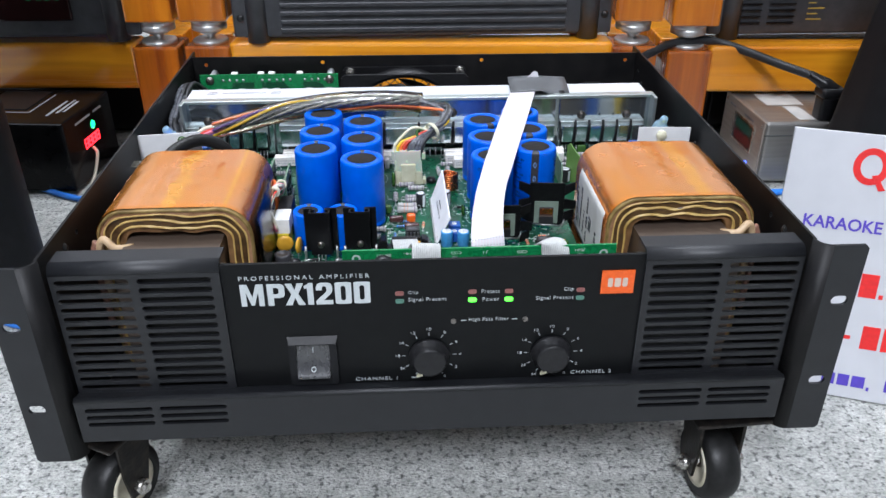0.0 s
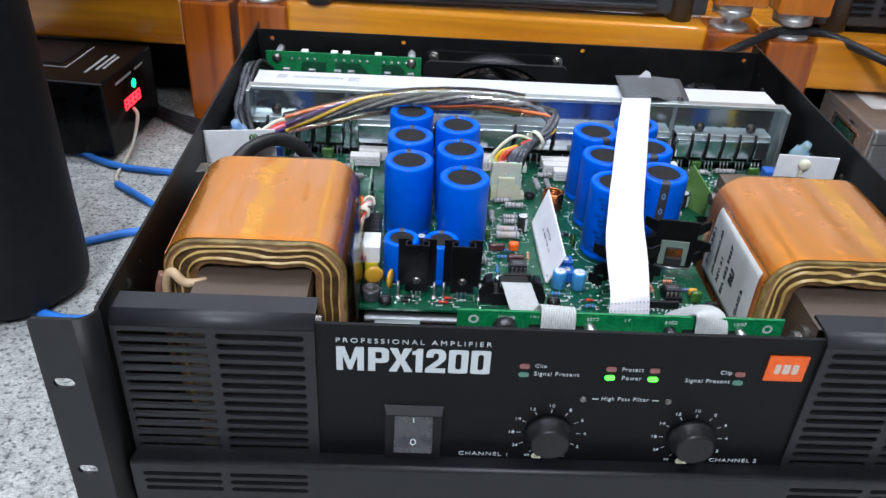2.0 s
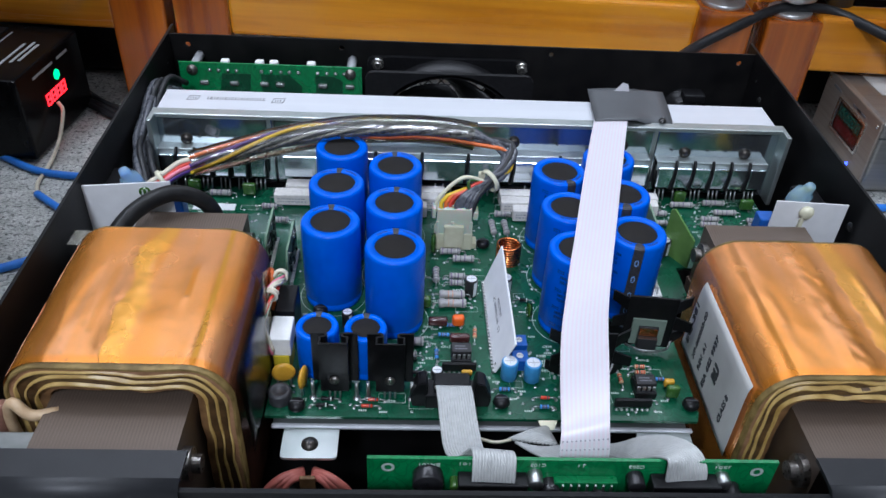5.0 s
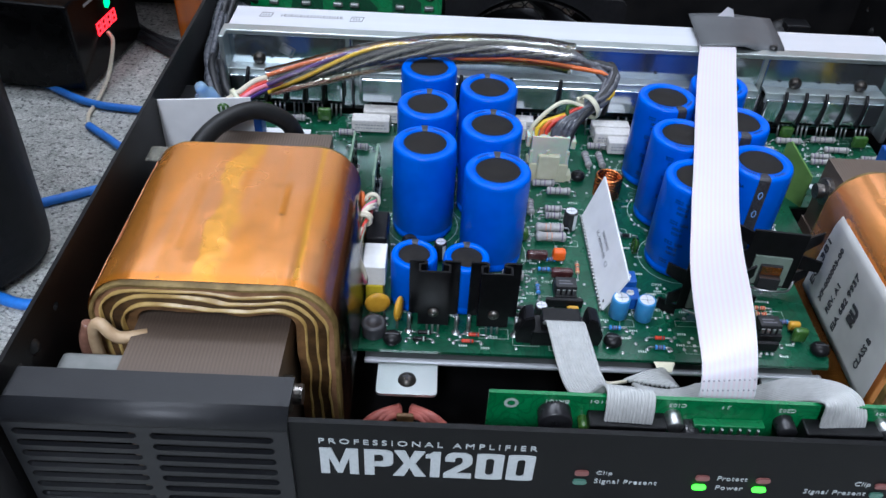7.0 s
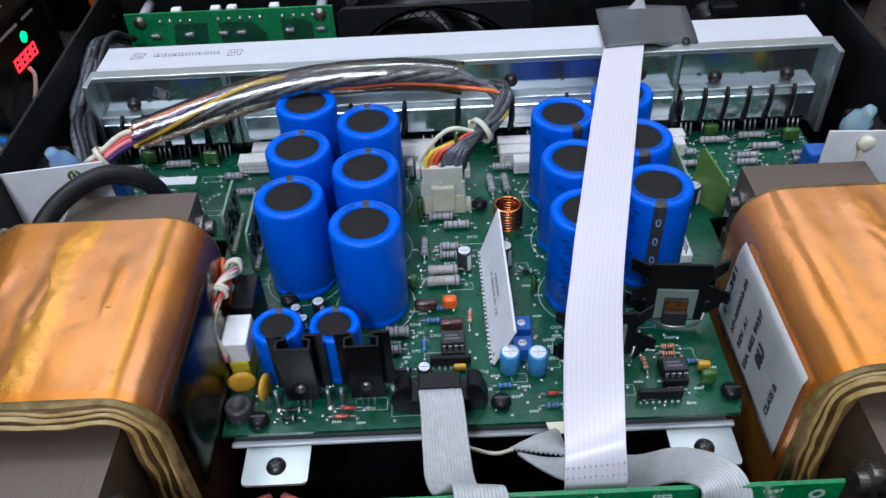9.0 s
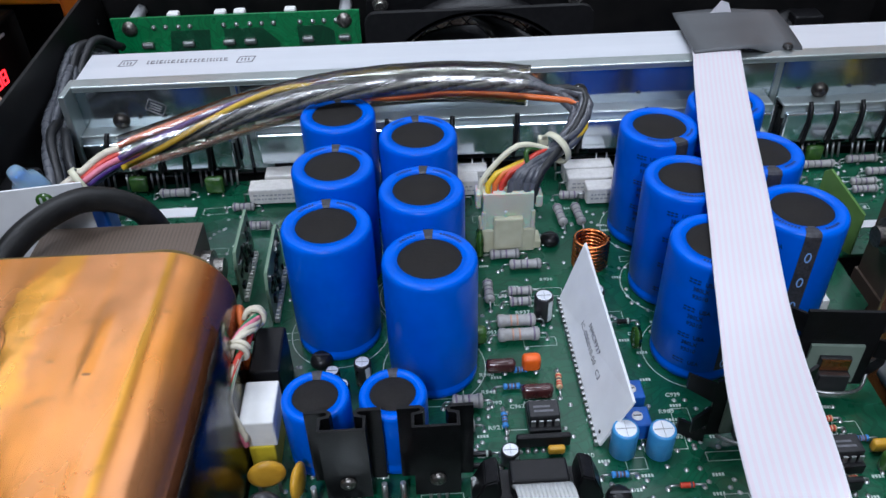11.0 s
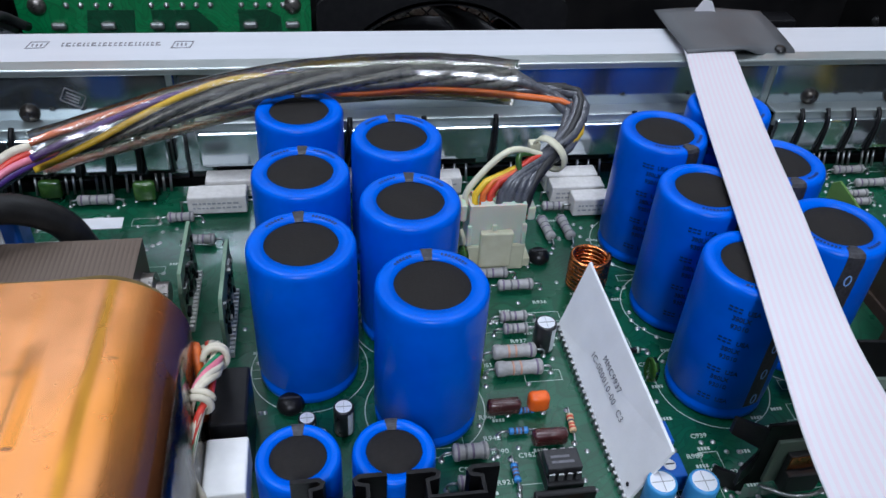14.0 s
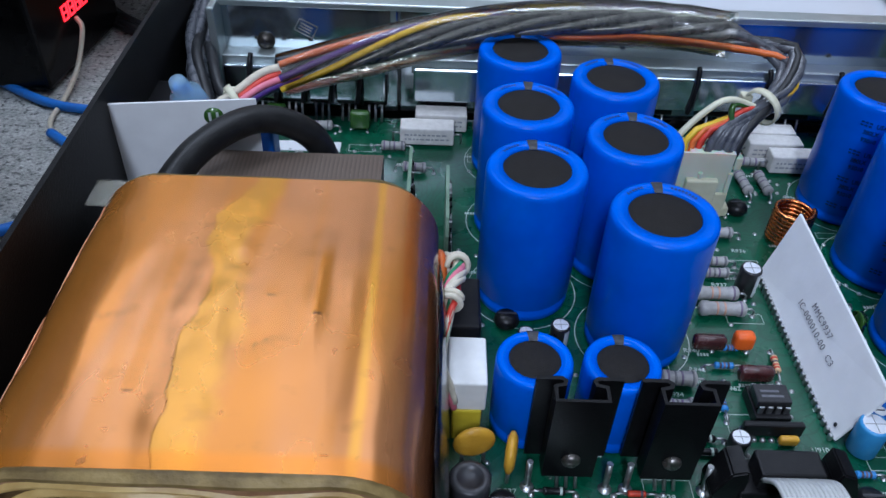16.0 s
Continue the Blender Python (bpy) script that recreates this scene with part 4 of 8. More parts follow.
trafo_l = transformer(-0.1515, -1, "copper-wrapped power transformer with layered brown windings inside the amplifier")
bm = bm_new()
sheet = [[bm.verts.new((0.0474 + 0.0042 * (k / 10) ** 0.6 + 0.0007 * noise.noise(Vector((k * 0.5, j * 0.4, 2))), 0.0560 + 0.0085 * j - 0.0005 * k, 0.1975 - 0.0042 * k)) for k in range(11)] for j in range(9)]
for r0, r1 in zip(sheet, sheet[1:]):
    for k in range(10):
        bm.faces.new((r0[k], r0[k + 1], r1[k + 1], r1[k])).smooth = True
bm.normal_update()
bmesh.ops.solidify(bm, geom=bm.faces[:], thickness=0.0003)
part("tape_flap", bm, "amber_film", trafo_l, "loose flap of clear amber tape")
bm = bm_new()
rim = lambda a, y: (-0.0275 + 0.0201 * math.cos(radians(a)), y, 0.1895 + 0.0201 * math.sin(radians(a)))
rows = []
for j in range(49):
    y = 0.0560 + 0.0870 * j / 48
    inner = 156 - 11 * max(0.0, noise.noise(Vector((y * 90, 4.4, 1.1))) + 0.25) - 4 * noise.noise(Vector((y * 320, 2.2, 0)))
    rows.append([bm.verts.new(rim(170 + (inner - 170) * k / 3, y)) for k in range(4)])
for r0, r1 in zip(rows, rows[1:]):
    for k in range(3):
        bm.faces.new((r0[k], r0[k + 1], r1[k + 1], r1[k])).smooth = True
bm.normal_update()
bmesh.ops.solidify(bm, geom=bm.faces[:], thickness=0.0003)
part("peeled_film", bm, "peeled", trafo_l, "torn pale edge of the foil")
bm = bm_new()
box(bm, -0.0520, -0.0425, 0.1440, 0.1560, 0.1970, 0.1976, 0.0002)
part("film_tab", bm, "sleeve", trafo_l, "clear plastic tab")
trafo_r = transformer(0.1605, 1, "copper-wrapped power transformer with a white paper label on its side")


# ---- main board ----
PCB = 0.1495
board = thing("main_circuit_board", "green main circuit board full of electronic components", "circuit board", (0, 0, 0))
bm = bm_new()
plate(bm, [(-0.1005, 0.0775), (0.1065, 0.0775), (0.1085, 0.083), (0.1085, 0.150), (0.126, 0.166), (0.126, 0.196), (0.198, 0.196), (0.198, 0.272), (-0.198, 0.272), (-0.198, 0.196), (-0.118, 0.196), (-0.118, 0.166), (-0.1005, 0.150)], [], PCB - 0.0016, PCB, XY)
part("board", bm, "board", board)
bm = bm_new()
box(bm, -0.098, 0.104, 0.079, 0.262, 0.1385, 0.1400)
part("support_tray", bm, "galv", board, "zinc-plated steel support tray")
bm = bm_new()
box(bm, -0.098, 0.1055, 0.0762, 0.0790, 0.1415, 0.1434, 0.0008)
part("tray_lip", bm, "alu", board, "bright folded lip of the tray")
for x in (-0.0785, 0.0905):
    bm = bm_new()
    plate(bm, rounded(0.026, 0.0200, 0.002, 3, x, 0.0685), [], 0.1415, 0.1428, XY)
    tab = part("mounting_tab", bm, "galv", board)
    bm = bm_new()
    lathe(bm, [(0, 0.0026), (0.0018, 0.0024), (0.0037, 0.0010), (0.0040, 0)], Matrix.Translation((x, 0.0665, 0.1428)), 20)
    screw = part("screw", bm, "screw_dark", tab, "dark cross-head screw")
    bm = bm_new()
    for w, d in ((0.0020, 0.0003), (0.0003, 0.0020)):
        box(bm, x - w, x + w, 0.0665 - d, 0.0665 + d, 0.1448, 0.1455)
    part("cross_slot", bm, "black_ink", screw)


def big_capacitor(x, y, turn, r, z0, h, label, group):
    """Snap-in electrolytic: blue sleeve with a rolled shoulder, dark disc in the top, foot groove."""
    c = thing("capacitor", label, "capacitor", (x, y, z0), group, turn)
    bm = bm_new()
    rd = r * 0.672
    lathe(bm, [(r * 0.93, 0), (r * 0.985, 0.0006), (r * 0.985, 0.0030), (r * 0.95, 0.0038), (r * 0.95, 0.0046), (r, 0.0058), (r, h - 0.0024), (r * 0.990, h - 0.0012), (r * 0.962, h - 0.0004), (r * 0.915, h - 0.00005), (r * 0.86, h), (rd, h - 0.0002), (rd, h - 0.0014)], None, 48)
    part("sleeve", bm, "blue", c, "glossy blue plastic sleeve")
    bm = bm_new()
    lathe(bm, [(rd + 0.0003, h - 0.0012), (rd * 0.97, h - 0.0007), (0, h - 0.0007)], None, 40)
    part("top_disc", bm, "captop", c, "dark brown-black top disc")
    bm = bm_new()
    rows = [[bm.verts.new((u * w, q, z)) for u in (-1, 1)] for q, z, w in ((rd - 0.0006, h - 0.0004, 0.0012), (rd + 0.0004, h + 0.0001, 0.0013), (r * 0.86, h + 0.0002, 0.0016), (r * 0.940, h + 0.00005, 0.0017))]
    for r0, r1 in zip(rows, rows[1:]):
        bm.faces.new((r0[0], r0[1], r1[1], r1[0]))
    part("polarity_mark", bm, "black_ink", c)
    if r > 0.012:
        for a0 in (34, 39, 44, 49, 54, 59, 64, 69, 111, 116, 121, 126, 131, 136):
            bm = bm_new()
            b0, b1 = radians(a0), radians(a0 + 3)
            bm.faces.new([bm.verts.new((q * math.cos(b), q * math.sin(b), h + 0.00012)) for q, b in ((r * 0.77, b0), (r * 0.83, b0), (r * 0.83, b1), (r * 0.77, b1))])
            part("rim_print", bm, "sleeve_ink", c)
    return c


caps = [(-0.0758, 0.2415, 2), (-0.0756, 0.2022, -3), (-0.0756, 0.1655, 3), (-0.0432, 0.2222, 4), (-0.0428, 0.1842, -4), (-0.0413, 0.1452, 0)]
for x, y, a in caps:
    big_capacitor(x, y, a, 0.0155, PCB + 0.0003, 0.0507, "tall blue electrolytic capacitor with plain sleeve on the circuit board", "plain blue capacitors")
caps2 = [(0.0522, 0.2205, 200), (0.0528, 0.1838, 205), (0.0522, 0.1467, 196), (0.0842, 0.2370, 185), (0.0850, 0.1985, 178), (0.0855, 0.1618, 172)]


def wrapped(ob, mid, radius):
    """Rolls flat lettering, drawn in x and y, round the sleeve."""
    for v in ob.data.vertices:
        a = mid + v.co.x / radius
        v.co = Vector(((radius + v.co.z) * math.cos(a), (radius + v.co.z) * math.sin(a), v.co.y))


prints = []
for k, (x, y, a) in enumerate(caps2):
    c = big_capacitor(x, y, a, 0.0155, PCB + 0.0003, 0.0507, "tall blue electrolytic capacitor with printed sleeve and black stripe", "printed blue capacitors")
    # black stripe from the top disc down the side, with pale blue rings on it
    bm = bm_new()
    path = [(0.0103, 0.0504), (0.0132, 0.0509), (0.0146, 0.0508), (0.01540, 0.0498), (0.01557, 0.0482), (0.01557, 0.0060)]
    wid = radians(10)
    rows = [[bm.verts.new((r * math.cos(math.pi / 2 + s * wid), r * math.sin(math.pi / 2 + s * wid), z)) for s in (-1, -0.33, 0.33, 1)] for r, z in path]
    for r0, r1 in zip(rows, rows[1:]):
        for q in range(3):
            bm.faces.new((r0[q], r1[q], r1[q + 1], r0[q + 1]))
    part("stripe", bm, "black_ink", c, "black polarity stripe")
    if k == 0:
        for j in range(4):
            bm = bm_new()
            zc = 0.0415 - j * 0.0108
            oval = lambda f: [(0.0011 * f * math.cos(i * math.pi / 8), zc + (0.0021 * f if f == 1 else 0.0016) * math.sin(i * math.pi / 8)) for i in range(16)]
            plate(bm, oval(1), [oval(0.6)], 0.0002, 0.0003, XY)
            ob = part("stripe_ring", bm, "ring_blue", c)
            wrapped(ob, math.pi / 2, 0.01550)
            prints.append(ob)
        for mid in (radians(90 - 46), radians(90 + 74)):
            for j in range(4):
                z = 0.0430 - j * 0.0117
                for words, u, w, dz in (("USA", 0.0005, 0.0036, 0), ("380LX", -0.0030, 0.0052, 0.0030), ("93010", -0.0028, 0.0050, 0.0060)):
                    if z - dz < 0.006 or (j == 3 and dz > 0):
                        continue
                    ob = lettering("lettering", words, w, 0.0017, Matrix.Translation((u, z - dz, 0.0001)), "sleeve_ink", c, 0.016, 0.0001)
                    wrapped(ob, mid, 0.01550)
                    prints.append(ob)
                bm = bm_new()
                for n in range(3):
                    for e in (0, 0.0006):
                        plate(bm, [(-0.0048 + n * 0.0014, z + e * 2), (-0.0038 + n * 0.0014, z + e * 2), (-0.0038 + n * 0.0014, z + e * 2 + 0.0005), (-0.0048 + n * 0.0014, z + e * 2 + 0.0005)], [], 0.00005, 0.00015, XY)
                ob = part("print_bar", bm, "sleeve_ink", c)
                wrapped(ob, mid, 0.01550)
                prints.append(ob)
    else:
        for ob in prints:
            twin = ob.copy()
            twin.parent = c
            scene.collection.objects.link(twin)

for x, y in ((-0.0780, 0.1110), (-0.0545, 0.1105)):
    big_capacitor(x, y, 0, 0.0105, PCB + 0.0003, 0.0270, "short blue electrolytic capacitor beside black heat sinks", "short blue capacitors")


# ---- heat sink across the back ----
sink = thing("heat_sink", "long satin aluminium heat sink with a mirror-bright front plate", "heat sink", (0.003, 0, 0))
bm = bm_new()
prof = [(0.2830, 0.1985), (0.2838, 0.1998), (0.3095, 0.1998), (0.3095, 0.1500), (0.3060, 0.1500), (0.3060, 0.1960), (0.2860, 0.1960), (0.2860, 0.1500), (0.2830, 0.1500)]
a, b = ([bm.verts.new((x, y, z)) for y, z in prof] for x in (-0.1985, 0.1995))
for k in range(9):
    bm.faces.new((a[k], a[(k + 1) % 9], b[(k + 1) % 9], b[k]))
bm.faces.new(a)
bm.faces.new(b[::-1])
part("extrusion", bm, "alu", sink, "satin aluminium extrusion")
bm = bm_new()
for x0, x1, y in ((-0.2000, -0.1262, 0.2772), (-0.1252, 0.1212, 0.2776), (0.1222, 0.2035, 0.2772)):
    bm = bm_new()
    box(bm, x0, x1, y, 0.2832, 0.1500, 0.1975, 0.0005)
    part("face_plate", bm, "mirror", sink, "mirror-bright aluminium face plate")
bm = bm_new()
for x in (-0.2010, 0.2015):
    box(bm, x, x + 0.003, 0.2660, 0.2832, 0.1495, 0.2005, 0.0006)
box(bm, -0.2000, 0.2035, 0.2752, 0.2835, 0.1975, 0.2004, 0.0006)
part("end_flange", bm, "galv", sink)


def clip_rail(x0, x1, n, ztop):
    bm = bm_new()
    box(bm, x0, x1, 0.2700, 0.2806, ztop - 0.0012, ztop, 0.0003)
    box(bm, x0, x1, 0.2690, 0.2702, ztop - 0.0065, ztop, 0.0003)
    rail = part("clip_rail", bm, "galv", sink, "zinc-plated spring clip rail")
    w = (x1 - x0) / n
    for i in range(n):
        bm = bm_new()
        box(bm, x0 + i * w + 0.0009, x0 + (i + 1) * w - 0.0009, 0.2660, 0.2692, ztop - 0.0180, ztop - 0.0030, 0.0008)
        part("spring_plate", bm, "mirror", rail)
        if i:
            xx = x0 + i * w
            bm = bm_new()
            tube(bm, spline([(xx + 0.0006, 0.2700, ztop + 0.0006), (xx + 0.0004, 0.2675, ztop - 0.0020), (xx, 0.2658, ztop - 0.0070), (xx - 0.0006, 0.2652, ztop - 0.0125), (xx - 0.0014, 0.2650, ztop - 0.0185)], 4), 0.0011, 8)
            part("black_spacer", bm, "black_plastic", rail, "black rubber spacer")
    return rail


clip_rail(-0.1985, -0.1300, 6, 0.1790)
clip_rail(0.1230, 0.1960, 6, 0.1790)
clip_rail(-0.1200, 0.1180, 8, 0.1800)
for x, z in ((-0.181, 0.1865), (-0.141, 0.1865), (-0.095, 0.1905), (0.029, 0.1905), (0.100, 0.1905), (0.142, 0.1865), (0.182, 0.1865)):
    bm = bm_new()
    lathe(bm, [(0, 0.0030), (0.0020, 0.0028), (0.0036, 0.0014), (0.0038, 0)], Matrix.Translation((x, 0.2772, z - 0.0045)) @ pose(0, 0, 0, 90), 16)
    head = part("screw", bm, "screw_dark", sink, "dark bronze pan-head screw")
    bm = bm_new()
    for w, d in ((0.0018, 0.0003), (0.0003, 0.0018)):
        box(bm, x - w, x + w, 0.2740, 0.2746, z - 0.0045 - d, z - 0.0045 + d)
    part("cross_slot", bm, "black_ink", head)


def power_transistor(x, w):
    bm = bm_new()
    box(bm, x - w / 2, x + w / 2, 0.2705, 0.2755, 0.1570, 0.1745, 0.0005)
    tr = part("power_transistor", bm, "black_plastic", sink)
    bm = bm_new()
    for k in (-1, 0, 1):
        cyl(bm, (x + k * w * 0.28, 0.2715, 0.1570), (x + k * w * 0.28, 0.2690, PCB), 0.0006, n=6)
    part("leg", bm, "tinned", tr)


for i in range(6):
    power_transistor(-0.1930 + i * 0.0115, 0.0100)
    power_transistor(0.1290 + i * 0.0122, 0.0100)
for i in range(8):
    power_transistor(-0.1050 + i * 0.0297, 0.0180)

# grey film pad over the heat sink, raised where it covers the flat cable
lift = lambda u: min(1.0, max(0.0, (0.72 - u) / 0.22))
bm = bm_new()
rows = []
for j in range(13):
    t = j / 12
    y, z = 0.2795 + 0.043 * t, 0.2012 + 0.0014 * math.sin(t * 2.4)
    if j == 0:
        z = 0.1992
    rows.append([bm.verts.new((0.1078 + (u - 0.5) * 0.052 + 0.003 * t, y + 0.0015 * math.sin(u * 3.1) - 0.0040 * (1 - t) * lift(u), max(z, 0.2041 - 0.0012 * t) * lift(u) + z * (1 - lift(u)) + 0.0006 * math.sin(u * 3.1) + 0.002 * max(0, t - 0.8))) for u in [k / 8 for k in range(9)]])
for a, b in zip(rows, rows[1:]):
    for k in range(8):
        bm.faces.new((a[k], a[k + 1], b[k + 1], b[k])).smooth = True
bm.normal_update()
bmesh.ops.solidify(bm, geom=bm.faces[:], thickness=0.0005)
pad = tagged(part("insulating_pad", bm, "film_grey"), "dark grey plastic film pad lying over the heat sink", "pad")
bm = bm_new()
lathe(bm, [(0, 0.0014), (0.0020, 0.0012), (0.0026, 0)], Matrix.Translation((0.1275, 0.2830, 0.2015)), 14)
part("rivet", bm, "black_screw", pad)

# wide white flat cable from the front board to the back
edges = [(0.0235, 0.0268, 0.1800, 0.0466, 0.1800), (0.0250, 0.0268, 0.1900, 0.0466, 0.1910), (0.0310, 0.0272, 0.1980, 0.0460, 0.2020), (0.0450, 0.0286, 0.1995, 0.0476, 0.2070),
         (0.0600, 0.0306, 0.1988, 0.0500, 0.2078), (0.0750, 0.0329, 0.1984, 0.0527, 0.2065), (0.0900, 0.0356, 0.1988, 0.0558, 0.2048), (0.1100, 0.0402, 0.2000, 0.0606, 0.2025), (0.1300, 0.0447, 0.2014, 0.0656, 0.2022),
         (0.1500, 0.0497, 0.2018, 0.0707, 0.2026), (0.1700, 0.0545, 0.2022, 0.0758, 0.2030), (0.2100, 0.0642, 0.2024, 0.0860, 0.2024), (0.2500, 0.0743, 0.2028, 0.0961, 0.2028), (0.2700, 0.0796, 0.2032, 0.1013, 0.2032),
         (0.2860, 0.0838, 0.2030, 0.1055, 0.2030), (0.3000, 0.0872, 0.2026, 0.1090, 0.2026)]
ends_l, ends_r = spline([(xl, y, zl) for y, xl, zl, xr, zr in edges], 6), spline([(xr, y, zr) for y, xl, zl, xr, zr in edges], 6)
bm = bm_new()
NW = 11
us = []
for k in range(NW):
    c = (k + 0.5) / NW
    us += [(c - 0.045, 0.0), (c - 0.022, 0.00002), (c + 0.022, 0.00002)]
us += [(1.0, 0.0)]
rows = [[bm.verts.new(p.lerp(q, u) + Vector((0, 0, 0.0004 + h))) for u, h in us] for p, q in zip(ends_l, ends_r)]
for r0, r1 in zip(rows, rows[1:]):
    for k in range(len(us) - 1):
        f = bm.faces.new((r0[k], r0[k + 1], r1[k + 1], r1[k]))
        f.material_index, f.smooth = 1 if k % 3 == 1 else 0, True
bm.normal_update()
bmesh.ops.solidify(bm, geom=bm.faces[:], thickness=0.0006)
flat = tagged(part("flat_cable", bm, "flat_white"), "wide white flat ribbon cable with faint pink conductor lines", "flat cable")
flat.data.materials.append(M["flat_pink"])
bm = bm_new()
vs = [bm.verts.new(v) for v in ((0.1020, 0.3190, 0.2035), (0.1130, 0.3190, 0.2035), (0.1125, 0.3235, 0.2068), (0.1090, 0.3245, 0.2078))]
bm.faces.new(vs)
bmesh.ops.solidify(bm, geom=bm.faces[:], thickness=0.0006)
part("folded_end", bm, "flat_white", flat)
for a in (7, 9):
    for k in range(NW):
        p = ends_l[a].lerp(ends_r[a], (k + 0.5) / NW)
        bm = bm_new()
        lathe(bm, [(0, 0.0002), (0.00035, 0.0002), (0.00035, -0.0003)], Matrix.Translation(p + Vector((0, 0, 0.0007))), 8)
        part("contact_dot", bm, "pale_dot", flat)

# ---- fan ----
fan = thing("cooling_fan", "square black cooling fan on the back panel", "fan", (-0.0085, 0, 0.1410))
bm = bm_new()
hole = [(0.0565 * math.cos(k * math.pi / 24), 0.0565 * math.sin(k * math.pi / 24)) for k in range(48)]
for y in (0.3435, 0.3690):
    plate(bm, rounded(0.119, 0.119, 0.006, 4), [hole], y, y + 0.0035, XZ)
lathe(bm, [(0.0572, -0.3722), (0.0572, -0.3435), (0.0590, -0.3435), (0.0590, -0.3722)], Matrix.Rotation(radians(90), 4, "X"), 48)
part("fan_frame", bm, "black_plastic", fan)
bm = bm_new()
lathe(bm, [(0, -0.347), (0.021, -0.347), (0.022, -0.350), (0.022, -0.368), (0, -0.368)], Matrix.Rotation(radians(90), 4, "X"), 32)
part("fan_hub", bm, "black_plastic", fan)
for k in range(7):
    bm = bm_new()
    rows = []
    for i in range(6):
        r = 0.021 + 0.0285 * i / 5
        row = []
        for j in range(5):
            a = radians(k * 360 / 7 + 8 * i + (j / 4) * 57)
            row.append(bm.verts.new((r * math.cos(a), 0.349 + 0.018 * j / 4, r * math.sin(a))))
        rows.append(row)
    for a, b in zip(rows, rows[1:]):
        for j in range(4):
            bm.faces.new((a[j], a[j + 1], b[j + 1], b[j])).smooth = True
    bm.normal_update()
    bmesh.ops.solidify(bm, geom=bm.faces[:], thickness=0.0012)
    part("fan_blade", bm, "black_plastic", fan)
bm = bm_new()
for s in (-1, 1):
    for k in range(-8, 9):
        q = k * 0.0066
        h = math.sqrt(0.056 ** 2 - q ** 2)
        c, d = Vector((q * 0.7071, 0.3700 + 0.0004 * s, -s * q * 0.7071)), Vector((s * 0.7071, 0, 0.7071)) * h
        cyl(bm, c - d, c + d, 0.0005, n=5)
part("mesh_guard", bm, "black_screw", fan, "fine black wire mesh over the opening")
for x in (-0.0515, 0.0530):
    bm = bm_new()
    cyl(bm, (x, 0.3630, 0.0560), (x, 0.3690, 0.0560), 0.0044, n=6)
    cyl(bm, (x, 0.3605, 0.0560), (x, 0.3635, 0.0560), 0.0025, n=10)
    part("nut", bm, "nickel", fan)

# ---- small board standing behind the heat sink ----
rear = thing("rear_circuit_board", "bright green circuit board standing upright on grey standoffs", "circuit board", (0, 0.0065, -0.0022))
bm = bm_new()
plate(bm, [(-0.1972, 0.1600), (-0.0704, 0.1600), (-0.0704, 0.2035), (-0.1972, 0.2040)], [], 0.3410, 0.3426, XZ)
part("board", bm, "board2", rear)
for x in (-0.1885, -0.0785):
    bm = bm_new()
    cyl(bm, (x, 0.3426, 0.1985), (x, 0.3660, 0.1985), 0.0034, n=6)
    part("standoff", bm, "standoff", rear, "grey hexagonal standoff")
    bm = bm_new()
    lathe(bm, [(0, 0.0026), (0.0020, 0.0024), (0.0038, 0.0012), (0.0040, 0)], Matrix.Translation((x, 0.3410, 0.1985)) @ Matrix.Rotation(radians(90), 4, "X"), 16)
    part("screw", bm, "screw", rear)
M["board2_dark"] = board_material("dark_green_solder_mask", (0.005, 0.085, 0.035), (0.004, 0.06, 0.025))
for loop in ([(-0.171, 0.180), (-0.150, 0.180), (-0.148, 0.1965), (-0.168, 0.1965)], [(-0.141, 0.180), (-0.113, 0.180), (-0.113, 0.188), (-0.121, 0.1965), (-0.141, 0.1965)], [(-0.103, 0.180), (-0.084, 0.180), (-0.084, 0.193), (-0.090, 0.1965), (-0.103, 0.1965)]):
    bm = bm_new()
    plate(bm, loop, [], 0.3407, 0.3411, XZ)
    part("dark_area", bm, "board2_dark", rear)
random.seed(4)
for x0, n in ((-0.176, 4), (-0.140, 5), (-0.101, 4)):
    for k in range(n):
        bm = bm_new()
        lathe(bm, [(0, 0.0016), (0.0008, 0.0012), (0.0014, 0)], Matrix.Translation((x0 + k * 0.0062 + random.uniform(-0.0006, 0.0006), 0.3410, 0.1985)) @ Matrix.Rotation(radians(90), 4, "X"), 10)
        part("solder_joint", bm, "tinned", rear)
for x in (-0.181, -0.160, -0.139, -0.128, -0.098, -0.079):
    bm = bm_new()
    box(bm, x - 0.0032, x + 0.0032, 0.3385, 0.3410, 0.1880, 0.1912, 0.001)
    part("solder_pad", bm, "tinned", rear)
for x in (-0.166, -0.142, -0.132, -0.106):
    bm = bm_new()
    box(bm, x - 0.0030, x + 0.0030, 0.3426, 0.3480, 0.198, 0.2049, 0.001)
    part("jack_body", bm, "white_plastic", rear)


# ---- parts on the main board ----
M["res_grey"] = surf("grey_resistor_body", (0.37, 0.36, 0.35), (0.30, 0.295, 0.285), 500, 0.45, 0, 0.2, 1500)
M["res_blue"] = surf("blue_resistor_body", (0.05, 0.25, 0.62), (0.04, 0.2, 0.5), 500, 0.4)
M["res_tan"] = surf("tan_resistor_body", (0.62, 0.42, 0.24), (0.52, 0.34, 0.19), 500, 0.45)
M["band_dark"] = surf("dark_band", (0.05, 0.04, 0.05), (0.08, 0.06, 0.08), 500, 0.5)
M["band_red"] = surf("red_band", (0.55, 0.06, 0.03), (0.45, 0.05, 0.02), 500, 0.5)
M["band_violet"] = surf("violet_band", (0.17, 0.13, 0.20), (0.14, 0.11, 0.17), 500, 0.5)
